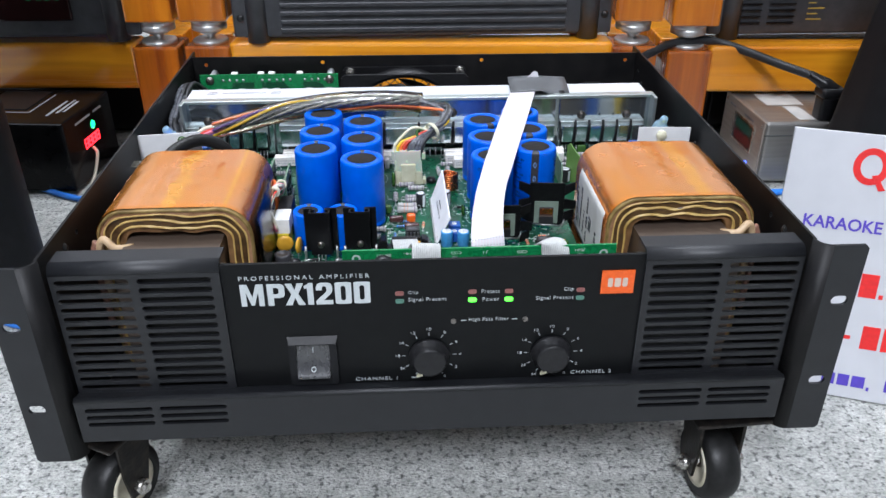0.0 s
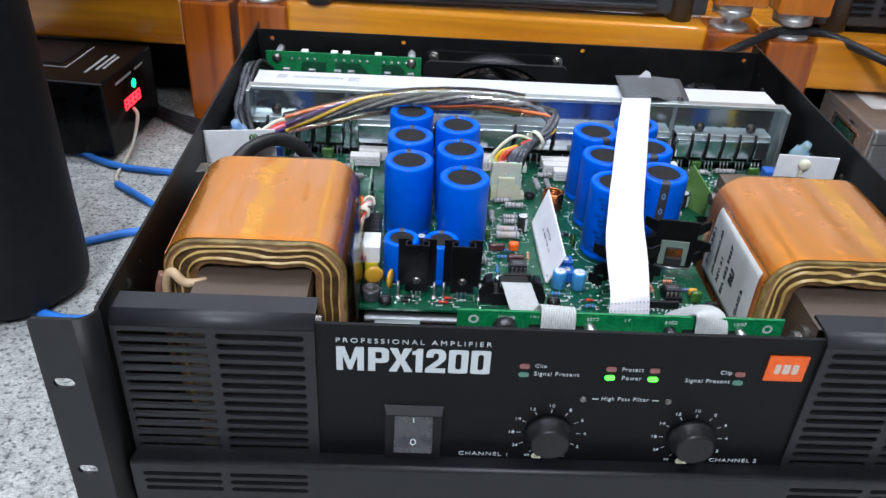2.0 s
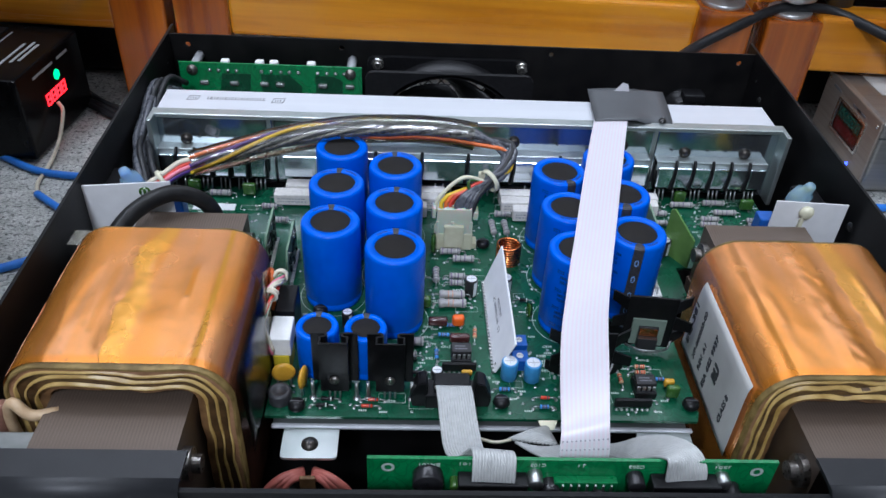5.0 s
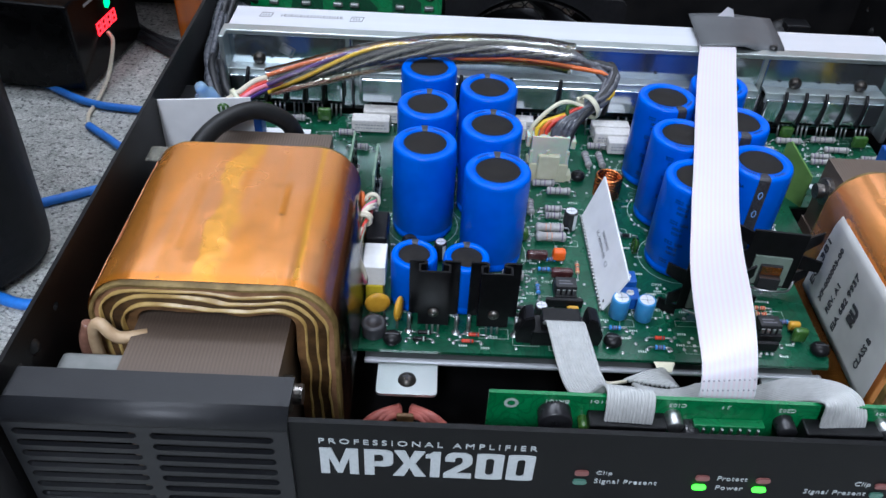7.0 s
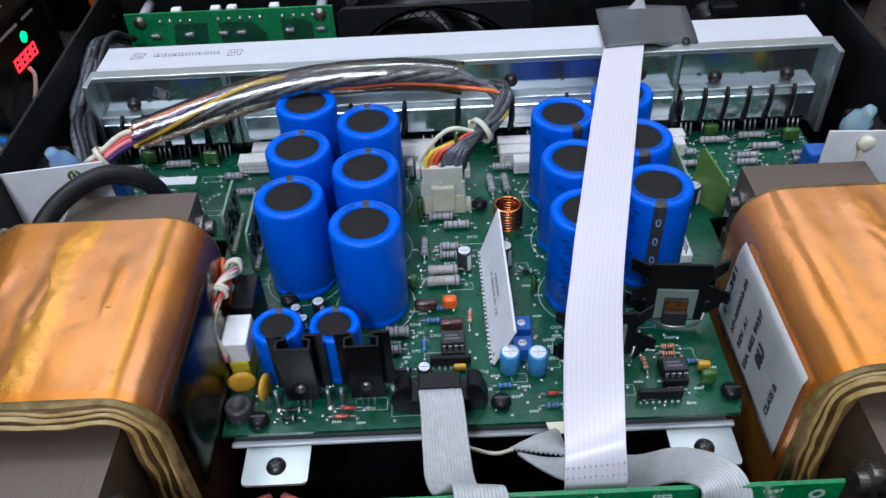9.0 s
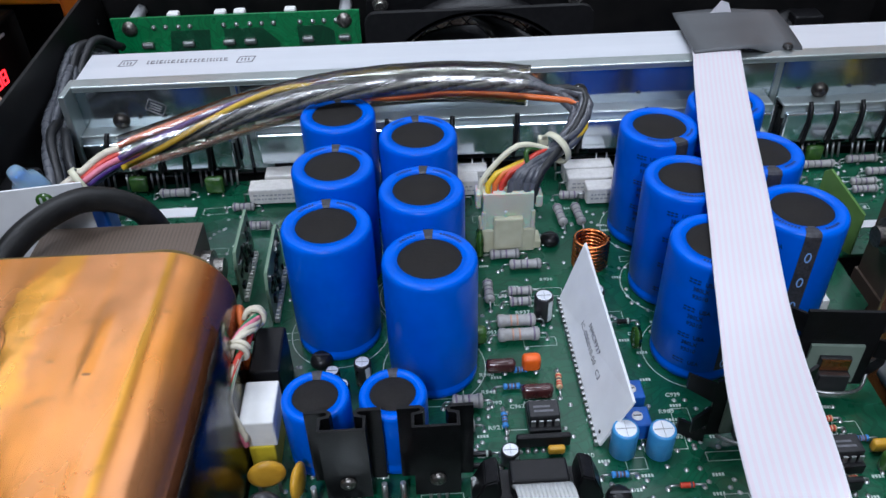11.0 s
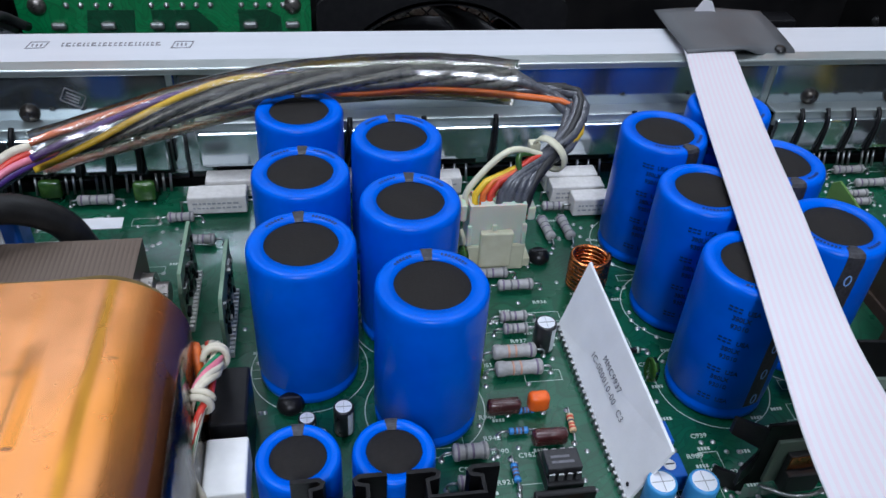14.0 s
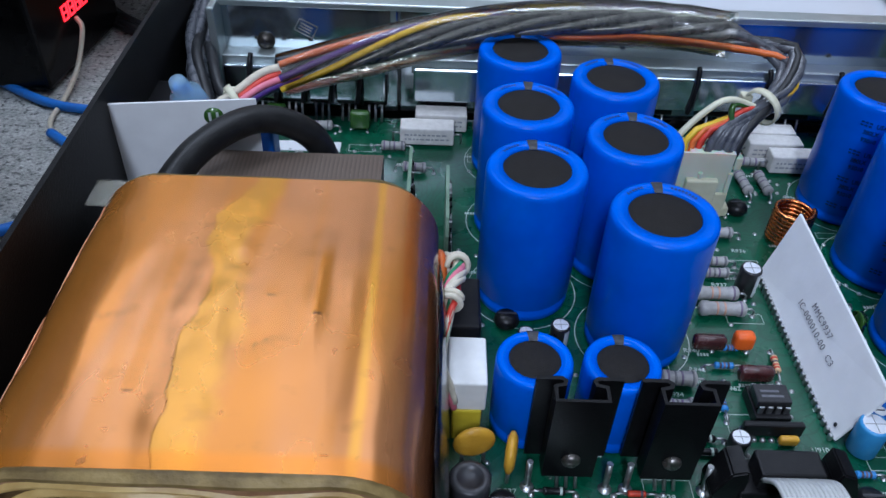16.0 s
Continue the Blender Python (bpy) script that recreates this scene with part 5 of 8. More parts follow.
M["band_tan"] = surf("dull_orange_band", (0.50, 0.30, 0.22), (0.45, 0.26, 0.19), 500, 0.5)
M["band_grey"] = surf("dark_grey_band", (0.13, 0.13, 0.14), (0.17, 0.17, 0.18), 500, 0.5)
M["glass_red"] = surf("red_diode_body", (0.55, 0.06, 0.03), (0.4, 0.04, 0.02), 500, 0.2)
M["film_green"] = surf("dark_green_film_body", (0.03, 0.09, 0.02), (0.05, 0.13, 0.02), 300, 0.25, coat=0.4)
M["film_orange"] = surf("orange_film_body", (0.85, 0.14, 0.01), (0.75, 0.11, 0.01), 300, 0.35)
M["dip_brown"] = surf("dark_red_dipped_body", (0.045, 0.012, 0.012), (0.07, 0.02, 0.02), 300, 0.25, coat=0.4)
M["disc_yellow"] = surf("ochre_disc_body", (0.62, 0.34, 0.03), (0.52, 0.27, 0.02), 250, 0.4, 0, 0.2, 900)
M["elec_black"] = surf("black_capacitor_sleeve", (0.012, 0.012, 0.014), (0.02, 0.02, 0.022), 300, 0.3)
M["elec_blue"] = surf("light_blue_capacitor_sleeve", (0.06, 0.30, 0.62), (0.05, 0.25, 0.55), 300, 0.35)
M["trim_blue"] = surf("blue_trimmer_body", (0.01, 0.10, 0.42), (0.01, 0.08, 0.35), 300, 0.35)
M["silk"] = surf("pale_silkscreen", (0.50, 0.58, 0.53), (0.42, 0.50, 0.45), 900, 0.6)
M["nylon"] = surf("milky_nylon", (0.70, 0.71, 0.60), (0.62, 0.63, 0.52), 60, 0.3)
M["nylon"].node_tree.nodes["Principled BSDF"].inputs["Transmission Weight"].default_value = 0.12
M["nylon"].node_tree.nodes["Principled BSDF"].inputs["Subsurface Weight"].default_value = 0.7
M["nylon"].node_tree.nodes["Principled BSDF"].inputs["Subsurface Scale"].default_value = 0.004
M["pad_green"] = surf("grey_green_thermal_pad", (0.20, 0.25, 0.21), (0.15, 0.20, 0.16), 90, 0.5)
M["card_edge"] = surf("grey_green_card", (0.20, 0.29, 0.20), (0.14, 0.22, 0.15), 120, 0.4)
# Label paper set to an even grey, darker than plain white.
M["grey_paper"] = surf("grey_label_paper", (0.52, 0.52, 0.50), (0.46, 0.46, 0.44), 60, 0.6, 0, 0.05, 400)
M["nylon_pale"] = surf("pale_nylon", (0.72, 0.71, 0.52), (0.64, 0.62, 0.43), 200, 0.35)
M["nylon_pale"].node_tree.nodes["Principled BSDF"].inputs["Transmission Weight"].default_value = 0.2
M["ribbon_grey"] = surf("pale_grey_ribbon", (0.50, 0.51, 0.50), (0.44, 0.45, 0.44), 300, 0.4)
M["standoff_dark"] = surf("dark_grey_moulding", (0.03, 0.03, 0.034), (0.05, 0.05, 0.055), 300, 0.4)
M["wire_dullred"] = surf("dull_red_wire", (0.48, 0.14, 0.11), (0.38, 0.10, 0.08), 300, 0.45)
M["grey_print"] = surf("grey_chip_print", (0.10, 0.10, 0.11), (0.15, 0.15, 0.17), 900, 0.5)
M["sleeve2"] = surf("ic_black_epoxy", (0.012, 0.012, 0.014), (0.018, 0.018, 0.02), 700, 0.45, 0, 0.2, 2000)


seen_joint = []


def axial(kind, x0, y0, x1, y1, r, bands, z=None):
    """Axial part lying on the board: body with swollen ends, colour bands, bent leads and solder."""
    z = (PCB + r + 0.0006) if z is None else z
    p0, p1 = Vector((x0, y0, z)), Vector((x1, y1, z))
    d = (p1 - p0).normalized()
    L = (p1 - p0).length
    m = Matrix.Translation(p0) @ d.to_track_quat("Z", "Y").to_matrix().to_4x4()
    bm = bm_new()
    k = 0.88 if r > 0.0009 else 1.0
    lathe(bm, [(0, 0), (r * 0.7, 0.0001), (r, L * 0.05), (r, L * 0.17), (r * k, L * 0.22), (r * k, L * 0.78), (r, L * 0.83), (r, L * 0.95), (r * 0.7, L - 0.0001), (0, L)], m, 14)
    body = part("resistor" if kind.startswith("res") else "diode", bm, kind, board)
    for f, mt in bands:
        bm = bm_new()
        rr = r * (k if 0.2 < f < 0.8 else 1.0) * 1.015
        w = max(0.00035, L * 0.022)
        lathe(bm, [(rr * 0.9, f * L - w), (rr, f * L - w), (rr, f * L + w), (rr * 0.9, f * L + w)], m, 14)
        part("colour_band", bm, mt, body)
    g = 0.0030 if r > 0.0009 else 0.0034
    for p, s in ((p0, -1), (p1, 1)):
        bm = bm_new()
        q = p + d * s * g
        tube(bm, [p, p + d * s * g * 0.7, q + Vector((0, 0, -r * 0.4)), Vector((q.x, q.y, PCB))], 0.00038, 6)
        part("lead", bm, "tinned", body)
        if not seen_joint:
            sb = bm_new()
            lathe(sb, [(0, 0.0007), (0.0005, 0.0006), (0.0010, 0.0)], Matrix.Identity(4), 8)
            seen_joint.append(part("solder_joint", sb, "tinned", body))
            seen_joint[0].location = (q.x, q.y, PCB)
        else:
            ob = new("solder_joint", seen_joint[0].data)
            ob.parent = body
            ob.location = (q.x, q.y, PCB)
    return body


G4 = ((0.14, "band_violet"), (0.36, "band_grey"), (0.55, "band_violet"), (0.86, "band_grey"))
GR = ((0.36, "band_tan"), (0.52, "band_tan"), (0.86, "band_violet"))
for i, (a, b, c, d, r) in enumerate((
        (-0.0160, 0.204, -0.0035, 0.204, 0.0021), (-0.0085, 0.197, 0.0045, 0.197, 0.0021), (-0.0185, 0.187, -0.0185, 0.176, 0.0021),
        (-0.0110, 0.181, -0.0015, 0.181, 0.0019), (-0.0110, 0.175, -0.0025, 0.175, 0.0019), (-0.0170, 0.164, -0.0025, 0.164, 0.0025),
        (-0.0175, 0.1565, -0.0020, 0.1565, 0.0026), (-0.0360, 0.126, -0.0255, 0.126, 0.0026), (-0.0360, 0.116, -0.0290, 0.116, 0.0022),
        (0.0195, 0.2445, 0.0320, 0.2440, 0.0020), (0.0170, 0.2360, 0.0180, 0.2230, 0.0021), (0.0250, 0.2360, 0.0260, 0.2230, 0.0021))):
    axial("res_grey", a, b, c, d, r, GR if i in (5, 6) else G4)
for a, b, c, d, r in ((-0.1285, 0.247, -0.1185, 0.247, 0.0020), (-0.1190, 0.2325, -0.1095, 0.2320, 0.0020), (-0.1640, 0.2605, -0.1500, 0.2605, 0.0022),
                      (0.1600, 0.2630, 0.1750, 0.2630, 0.0020), (0.1375, 0.2600, 0.1530, 0.2600, 0.0020), (0.1645, 0.2520, 0.1795, 0.2520, 0.0020),
                      (0.1540, 0.2445, 0.1660, 0.2445, 0.0018), (0.1520, 0.2385, 0.1635, 0.2385, 0.0018), (0.1840, 0.2440, 0.1940, 0.2440, 0.0018),
                      (0.1830, 0.2385, 0.1935, 0.2385, 0.0018), (0.1195, 0.2500, 0.1330, 0.2495, 0.0019), (0.1185, 0.2390, 0.1305, 0.2390, 0.0019),
                      (-0.1900, 0.2590, -0.1770, 0.2590, 0.0019), (-0.1880, 0.2450, -0.1790, 0.2450, 0.0018)):
    axial("res_grey", a, b, c, d, r, G4)
for a, b, c, d in ((-0.0180, 0.133, -0.0120, 0.133), (-0.0190, 0.1215, -0.0190, 0.1155), (0.0115, 0.095, 0.0170, 0.095), (0.0915, 0.1035, 0.0960, 0.1035), (0.0305, 0.084, 0.0350, 0.084), (-0.0135, 0.1405, -0.0085, 0.1405)):
    axial("res_blue", a, b, c, d, 0.0011, ((0.3, "band_dark"), (0.5, "band_violet"), (0.7, "band_dark")))
for a, b, c, d in ((0.0018, 0.1375, 0.0013, 0.1310), (0.0825, 0.112, 0.0880, 0.112), (0.0820, 0.108, 0.0875, 0.108), (0.0735, 0.1065, 0.0737, 0.1005), (0.0800, 0.0890, 0.0860, 0.0888)):
    axial("res_tan", a, b, c, d, 0.0011, ((0.2, "band_red"), (0.42, "band_dark"), (0.62, "band_red"), (0.82, "band_red")))
for a, b, c, d in ((-0.0750, 0.0872, -0.0690, 0.0872), (-0.0770, 0.0832, -0.0710, 0.0832), (-0.0325, 0.1055, -0.0245, 0.1055), (0.0280, 0.1620, 0.0330, 0.1620), (-0.0330, 0.1010, -0.0250, 0.1010)):
    axial("black_plastic", a, b, c, d, 0.0011, ((0.8, "silk"),))
for a, b, c, d in ((-0.0525, 0.0872, -0.0475, 0.0872), (-0.0555, 0.0832, -0.0500, 0.0832), (0.0315, 0.0900, 0.0360, 0.0900)):
    axial("glass_red", a, b, c, d, 0.0009, ((0.75, "band_dark"),))


def can(name, x, y, r, h, sleeve_mat, stripe=True):
    """Small upright electrolytic: shrink sleeve over an aluminium can with a scored top."""
    m = Matrix.Translation((x, y, PCB + 0.0004))
    bm = bm_new()
    lathe(bm, [(r * 0.9, 0), (r, 0.0004), (r, h - 0.0008), (r * 0.94, h - 0.0001), (r * 0.80, h)], m, 22)
    c = part(name, bm, sleeve_mat, board)
    bm = bm_new()
    lathe(bm, [(r * 0.82, h - 0.0001), (0, h - 0.0002)], m, 22)
    part("can_top", bm, "alu", c)
    if stripe:
        bm = bm_new()
        for k in range(3):
            a0, a1 = radians(-70 + 12 * k), radians(-58 + 12 * k)
            bm.faces.new([bm.verts.new(m @ Vector((r * 1.01 * math.cos(a), r * 1.01 * math.sin(a), z))) for a, z in ((a0, 0.001), (a1, 0.001), (a1, h - 0.001), (a0, h - 0.001))])
        part("sleeve_stripe", bm, "white_ink", c)
    bm = bm_new()
    box(bm, x - r * 0.7, x + r * 0.7, y - 0.00006, y + 0.00006, PCB + 0.0003 + h, PCB + 0.0005 + h)
    box(bm, x - 0.00006, x + 0.00006, y - r * 0.7, y + r * 0.7, PCB + 0.0003 + h, PCB + 0.0005 + h)
    part("vent_score", bm, "standoff", c)
    return c


can("small_capacitor", 0.0008, 0.1675, 0.0036, 0.0115, "elec_black")
can("small_capacitor", 0.0200, 0.1690, 0.0038, 0.0120, "elec_black")
can("small_capacitor", -0.0765, 0.1385, 0.0026, 0.0080, "elec_black")
can("small_capacitor", -0.0660, 0.1395, 0.0030, 0.0105, "elec_black")
can("small_capacitor", -0.0730, 0.1335, 0.0026, 0.0065, "elec_black")
can("small_capacitor", -0.0190, 0.1030, 0.0030, 0.0060, "elec_black")
can("small_capacitor", 0.1200, 0.2090, 0.0040, 0.0110, "elec_black")
can("small_capacitor", 0.1350, 0.2120, 0.0040, 0.0110, "elec_black")
can("small_capacitor", 0.0170, 0.1045, 0.0042, 0.0115, "elec_blue", False)
can("small_capacitor", 0.0285, 0.1035, 0.0042, 0.0115, "elec_blue", False)


def dipped(name, x, y, w, d, h, mat, lift=0.001):
    """Dipped part with rounded shoulders, standing on short leads."""
    bm = bm_new()
    box(bm, x - w / 2, x + w / 2, y - d / 2, y + d / 2, PCB + lift, PCB + lift + h, min(d, h) * 0.36, 3)
    for f in bm.faces:
        f.smooth = True
    p = part(name, bm, mat, board)
    for s in (-0.35, 0.35):
        bm = bm_new()
        cyl(bm, (x + s * w, y, PCB), (x + s * w, y, PCB + lift + 0.001), 0.0004, n=6)
        part("lead", bm, "tinned", p)
    return p


dipped("film_capacitor", -0.0072, 0.1415, 0.0066, 0.0045, 0.0065, "film_orange")
dipped("dipped_capacitor", -0.0180, 0.1410, 0.0105, 0.0038, 0.0052, "dip_brown")
dipped("dipped_capacitor", -0.0068, 0.1285, 0.0108, 0.0038, 0.0052, "dip_brown")
dipped("dipped_capacitor", 0.0972, 0.0995, 0.0052, 0.0028, 0.0045, "disc_yellow")
dipped("film_capacitor", -0.0245, 0.1560, 0.0060, 0.0050, 0.0070, "film_green")
dipped("film_capacitor", -0.0200, 0.2060, 0.0034, 0.0080, 0.0120, "film_green")
dipped("film_capacitor", 0.0970, 0.0925, 0.0065, 0.0036, 0.0075, "film_green")
dipped("film_capacitor", 0.1450, 0.2660, 0.0080, 0.0040, 0.0080, "film_green")
dipped("film_capacitor", 0.1880, 0.2590, 0.0090, 0.0040, 0.0075, "film_green")
dipped("film_capacitor", -0.1745, 0.2660, 0.0085, 0.0040, 0.0080, "film_green")
dipped("film_capacitor", -0.1385, 0.2620, 0.0085, 0.0040, 0.0085, "film_green")
dipped("dipped_capacitor", -0.0040, 0.1050, 0.0055, 0.0022, 0.0030, "disc_yellow")
dipped("film_capacitor", 0.0320, 0.1500, 0.0020, 0.0060, 0.0080, "film_green")


def ceramic_resistor(x0, x1, y, z0, d=0.0085, h=0.0080):
    bm = bm_new()
    box(bm, x0, x1, y - d / 2, y + d / 2, z0, z0 + h, 0.0007)
    c = part("ceramic_resistor", bm, "ceramic_white", board, "white cement resistor with grey print")
    bm = bm_new()
    for k in range(2):
        z = z0 + h * (0.36 + 0.26 * k)
        xx = x0 + 0.002
        random.seed(int(x0 * 1e4) + k)
        while xx < x1 - 0.003:
            w = random.uniform(0.0008, 0.0020)
            box(bm, xx, xx + w, y - d / 2 - 0.0001, y - d / 2 + 0.0002, z - 0.0004, z + 0.0004)
            xx += w + 0.0006
    part("print", bm, "standoff", c)
    for x in (x0 - 0.003, x1 + 0.003):
        bm = bm_new()
        tube(bm, [Vector((x + (0.003 if x < x0 else -0.003), y, z0 + h * 0.4)), Vector((x, y, z0 + h * 0.4)), Vector((x, y, PCB))], 0.0005, 6)
        part("lead", bm, "tinned", c)


ceramic_resistor(-0.1210, -0.0985, 0.2545, PCB + 0.001)
ceramic_resistor(-0.1150, -0.0930, 0.2655, PCB + 0.001)
for x0, x1, y in ((0.0235, 0.0462, 0.2605), (0.0240, 0.0465, 0.2518), (0.0308, 0.0520, 0.2424), (-0.0345, -0.0118, 0.2614), (-0.0385, -0.0165, 0.2535), (-0.0272, -0.0236, 0.2440), (0.1085, 0.1280, 0.2602), (0.1062, 0.1262, 0.2517)):
    ceramic_resistor(x0, x1, y, PCB + 0.001, 0.0078)
ceramic_resistor(-0.0680, -0.0470, 0.2650, PCB + 0.001)


def dip_chip(x, y, n=4):
    """Eight-pin chip in a socket."""
    bm = bm_new()
    box(bm, x - 0.0052, x + 0.0052, y - 0.0060, y + 0.0060, PCB, PCB + 0.0040, 0.0003)
    s = part("chip_socket", bm, "black_plastic", board)
    bm = bm_new()
    box(bm, x - 0.0050, x + 0.0050, y - 0.0034, y + 0.0034, PCB + 0.0048, PCB + 0.0080, 0.0004)
    part("chip", bm, "sleeve2", s)
    for k in range(n):
        xx = x - 0.0038 + k * 0.00254
        for sy in (-1, 1):
            yy = y + sy * 0.0042
            bm = bm_new()
            box(bm, xx - 0.0007, xx + 0.0007, yy - 0.0003, yy + 0.0003, PCB + 0.0035, PCB + 0.0066)
            part("pin", bm, "tinned", s)
    bm = bm_new()
    for k in range(2):
        box(bm, x - 0.0034, x + 0.0030 - k * 0.001, y - 0.0016 + k * 0.0018, y - 0.0008 + k * 0.0018, PCB + 0.0080, PCB + 0.0081)
    part("print", bm, "grey_print", s)


dip_chip(-0.0065, 0.1175)
dip_chip(0.0840, 0.0975)


def strip_network(x0, x1, y):
    bm = bm_new()
    box(bm, x0, x1, y - 0.0011, y + 0.0011, PCB + 0.0006, PCB + 0.0056, 0.0006)
    s = part("resistor_network", bm, "black_plastic", board)
    n = int((x1 - x0) / 0.00254)
    for k in range(n):
        xx = x0 + 0.0012 + k * 0.00254
        bm = bm_new()
        lathe(bm, [(0, 0.0010), (0.0006, 0.0008), (0.0010, 0)], Matrix.Translation((xx, y - 0.0018, PCB)), 8)
        part("pin", bm, "tinned", s)


strip_network(-0.0165, 0.0010, 0.1085)
strip_network(0.0670, 0.0855, 0.0862)

for x, y in ((0.0235, 0.1240), (0.0230, 0.1125)):
    bm = bm_new()
    box(bm, x - 0.0042, x + 0.0042, y - 0.0040, y + 0.0040, PCB + 0.0005, PCB + 0.0075, 0.0005)
    t = part("trimmer", bm, "trim_blue", board, "blue trimmer with a white slotted dial")
    bm = bm_new()
    lathe(bm, [(0, 0.0004), (0.0017, 0.0004), (0.0018, 0)], Matrix.Translation((x, y, PCB + 0.0075)), 16)
    part("dial", bm, "white_plastic", t)
    bm = bm_new()
    box(bm, x - 0.0013, x + 0.0013, y - 0.0002, y + 0.0002, PCB + 0.0079, PCB + 0.0080)
    part("dial_slot", bm, "black_ink", t)


# hybrid module: white ceramic plate leaning over its row of pins
hyb = thing("hybrid_module", "white ceramic hybrid module standing on a row of pins", "circuit module", (0, 0, 0))
corner = [Vector(p) for p in ((0.0085, 0.1765, PCB + 0.002), (0.0098, 0.1065, PCB + 0.001), (0.0190, 0.1075, 0.1700), (0.0175, 0.1820, 0.1740))]
bm = bm_new()
nrm = (corner[1] - corner[0]).cross(corner[3] - corner[0]).normalized() * 0.0011
fr, bk = [bm.verts.new(c) for c in corner], [bm.verts.new(c - nrm) for c in corner]
bm.faces.new(fr)
bm.faces.new(bk[::-1])
for k in range(4):
    bm.faces.new((fr[k], fr[(k + 1) % 4], bk[(k + 1) % 4], bk[k]))
bmesh.ops.bevel(bm, geom=bm.edges[:], offset=0.0003, segments=1, affect="EDGES")
part("ceramic_plate", bm, "white_card", hyb, "smooth white ceramic plate")
out = nrm.normalized() if nrm.x < 0 else -nrm.normalized()
along = (corner[1] - corner[0]).normalized()
up = out.cross(along).normalized()
if up.z < 0:
    up = -up


def on_hybrid(a, u):
    o = corner[0] + along * a + up * u + out * 0.0003 + (Vector((0, 0, 0)) if nrm.x < 0 else Vector((0, 0, 0)))
    m = Matrix((along.to_4d(), up.to_4d(), out.to_4d(), (0, 0, 0, 1))).transposed()
    m.translation = o
    for k in range(3):
        m[3][k] = 0
    m[3][3] = 1
    return m


lettering("lettering", "MMC9937", 0.0140, 0.0021, on_hybrid(0.0285, 0.0128), "grey_print", hyb, -0.006, 0.0001, 1.15)
lettering("lettering", "IC-000010-00  C3", 0.0265, 0.0021, on_hybrid(0.0235, 0.0090), "grey_print", hyb, -0.006, 0.0001, 1.15)
bm = bm_new()
lathe(bm, [(0, 0.0001), (0.0007, 0)], on_hybrid(0.0665, 0.0030), 12)
part("locating_dot", bm, "black_ink", hyb)
for k in range(28):
    t = (k + 0.5) / 28
    p = corner[0].lerp(corner[1], t)
    bm = bm_new()
    box(bm, p.x - 0.0012, p.x + 0.0001, p.y - 0.0007, p.y + 0.0007, PCB, p.z + 0.0012, 0.0002, 1)
    part("pin", bm, "tinned", hyb)

# air-core coil
coil = thing("copper_coil", "upright coil of bare copper wire on the circuit board", "coil", (0.0240, 0.1965, PCB))
bm = bm_new()
pts = [Vector((0.0066 * math.cos(a), 0.0066 * math.sin(a), 0.0015 + 0.0017 * a / (2 * math.pi))) for a in [k * math.pi / 12 for k in range(24 * 8 + 1)]]
tube(bm, [Vector((0.0066, 0, 0))] + pts, 0.00082, 8)
part("winding", bm, "copper_wire", coil)
bm = bm_new()
lathe(bm, [(0, 0.0010), (0.0008, 0.0008), (0.0014, 0)], Matrix.Translation((0.0066, 0, 0)), 10)
part("solder_joint", bm, "tinned", coil)

# white multi-pole plug on the board
plug = thing("white_connector", "milky white nylon connector with a bunch of coloured wires", "connector", (0, 0, 0))
bm = bm_new()
box(bm, -0.0195, 0.0034, 0.2085, 0.2195, PCB, PCB + 0.0120, 0.0008)
box(bm, 0.0030, 0.0062, 0.2100, 0.2180, PCB, PCB + 0.0040, 0.0005)
part("header", bm, "nylon_pale", plug)
bm = bm_new()
cells = [rounded(0.0032, 0.0030, 0.0010, 3, -0.0195 + 0.00383 + k * 0.00765, y) for k in range(3) for y in (0.2117, 0.2168)]
plate(bm, [(-0.0182, 0.2092), (0.0021, 0.2092), (0.0021, 0.2195), (-0.0182, 0.2195)], cells, PCB + 0.0120, PCB + 0.0290, XY)
part("housing", bm, "nylon", plug, "milky see-through housing with open cells")
for x0, x1, z0, z1 in ((-0.0212, -0.0190, 0.0215, 0.0285), (0.0030, 0.0060, 0.0210, 0.0265)):
    bm = bm_new()
    box(bm, x0, x1, 0.2105, 0.2180, PCB + z0, PCB + z1, 0.0006)
    part("side_latch", bm, "nylon", plug)
for x0, x1 in ((-0.0189, -0.0172), (-0.0098, -0.0082), (0.0012, 0.0029)):
    bm = bm_new()
    box(bm, x0, x1, 0.2082, 0.2096, PCB + 0.0122, PCB + 0.0210, 0.0004)
    part("rib", bm, "nylon", plug)
bm = bm_new()
box(bm, -0.0140, -0.0020, 0.2066, 0.2096, PCB + 0.0030, PCB + 0.0185, 0.0007)
part("latch", bm, "nylon_pale", plug)

# ---- wire loom in a clear sleeve ----
loom = thing("wire_loom", "twisted grey and coloured wires in a clear plastic sleeve", "wire loom", (0, 0, 0))
axis = spline([(-0.1640, 0.2330, 0.1905), (-0.1400, 0.2410, 0.1940), (-0.1100, 0.2500, 0.1990), (-0.0750, 0.2560, 0.2030), (-0.0400, 0.2575, 0.2045), (-0.0150, 0.2550, 0.2048), (0.0043, 0.2510, 0.2042)], 8)
bm = bm_new()
rs = [0.0076 + 0.0010 * min(1, i / 12) + 0.0003 * noise.noise(Vector((i * 0.4, 0, 0))) for i in range(len(axis))]
tube(bm, axis, rs, 20, False)
part("clear_sleeve", bm, "sleeve", loom, "clear glossy plastic sleeve")
FRONT, UP = Vector((0.12, -1, 0)).normalized(), Vector((0, 0, 1))
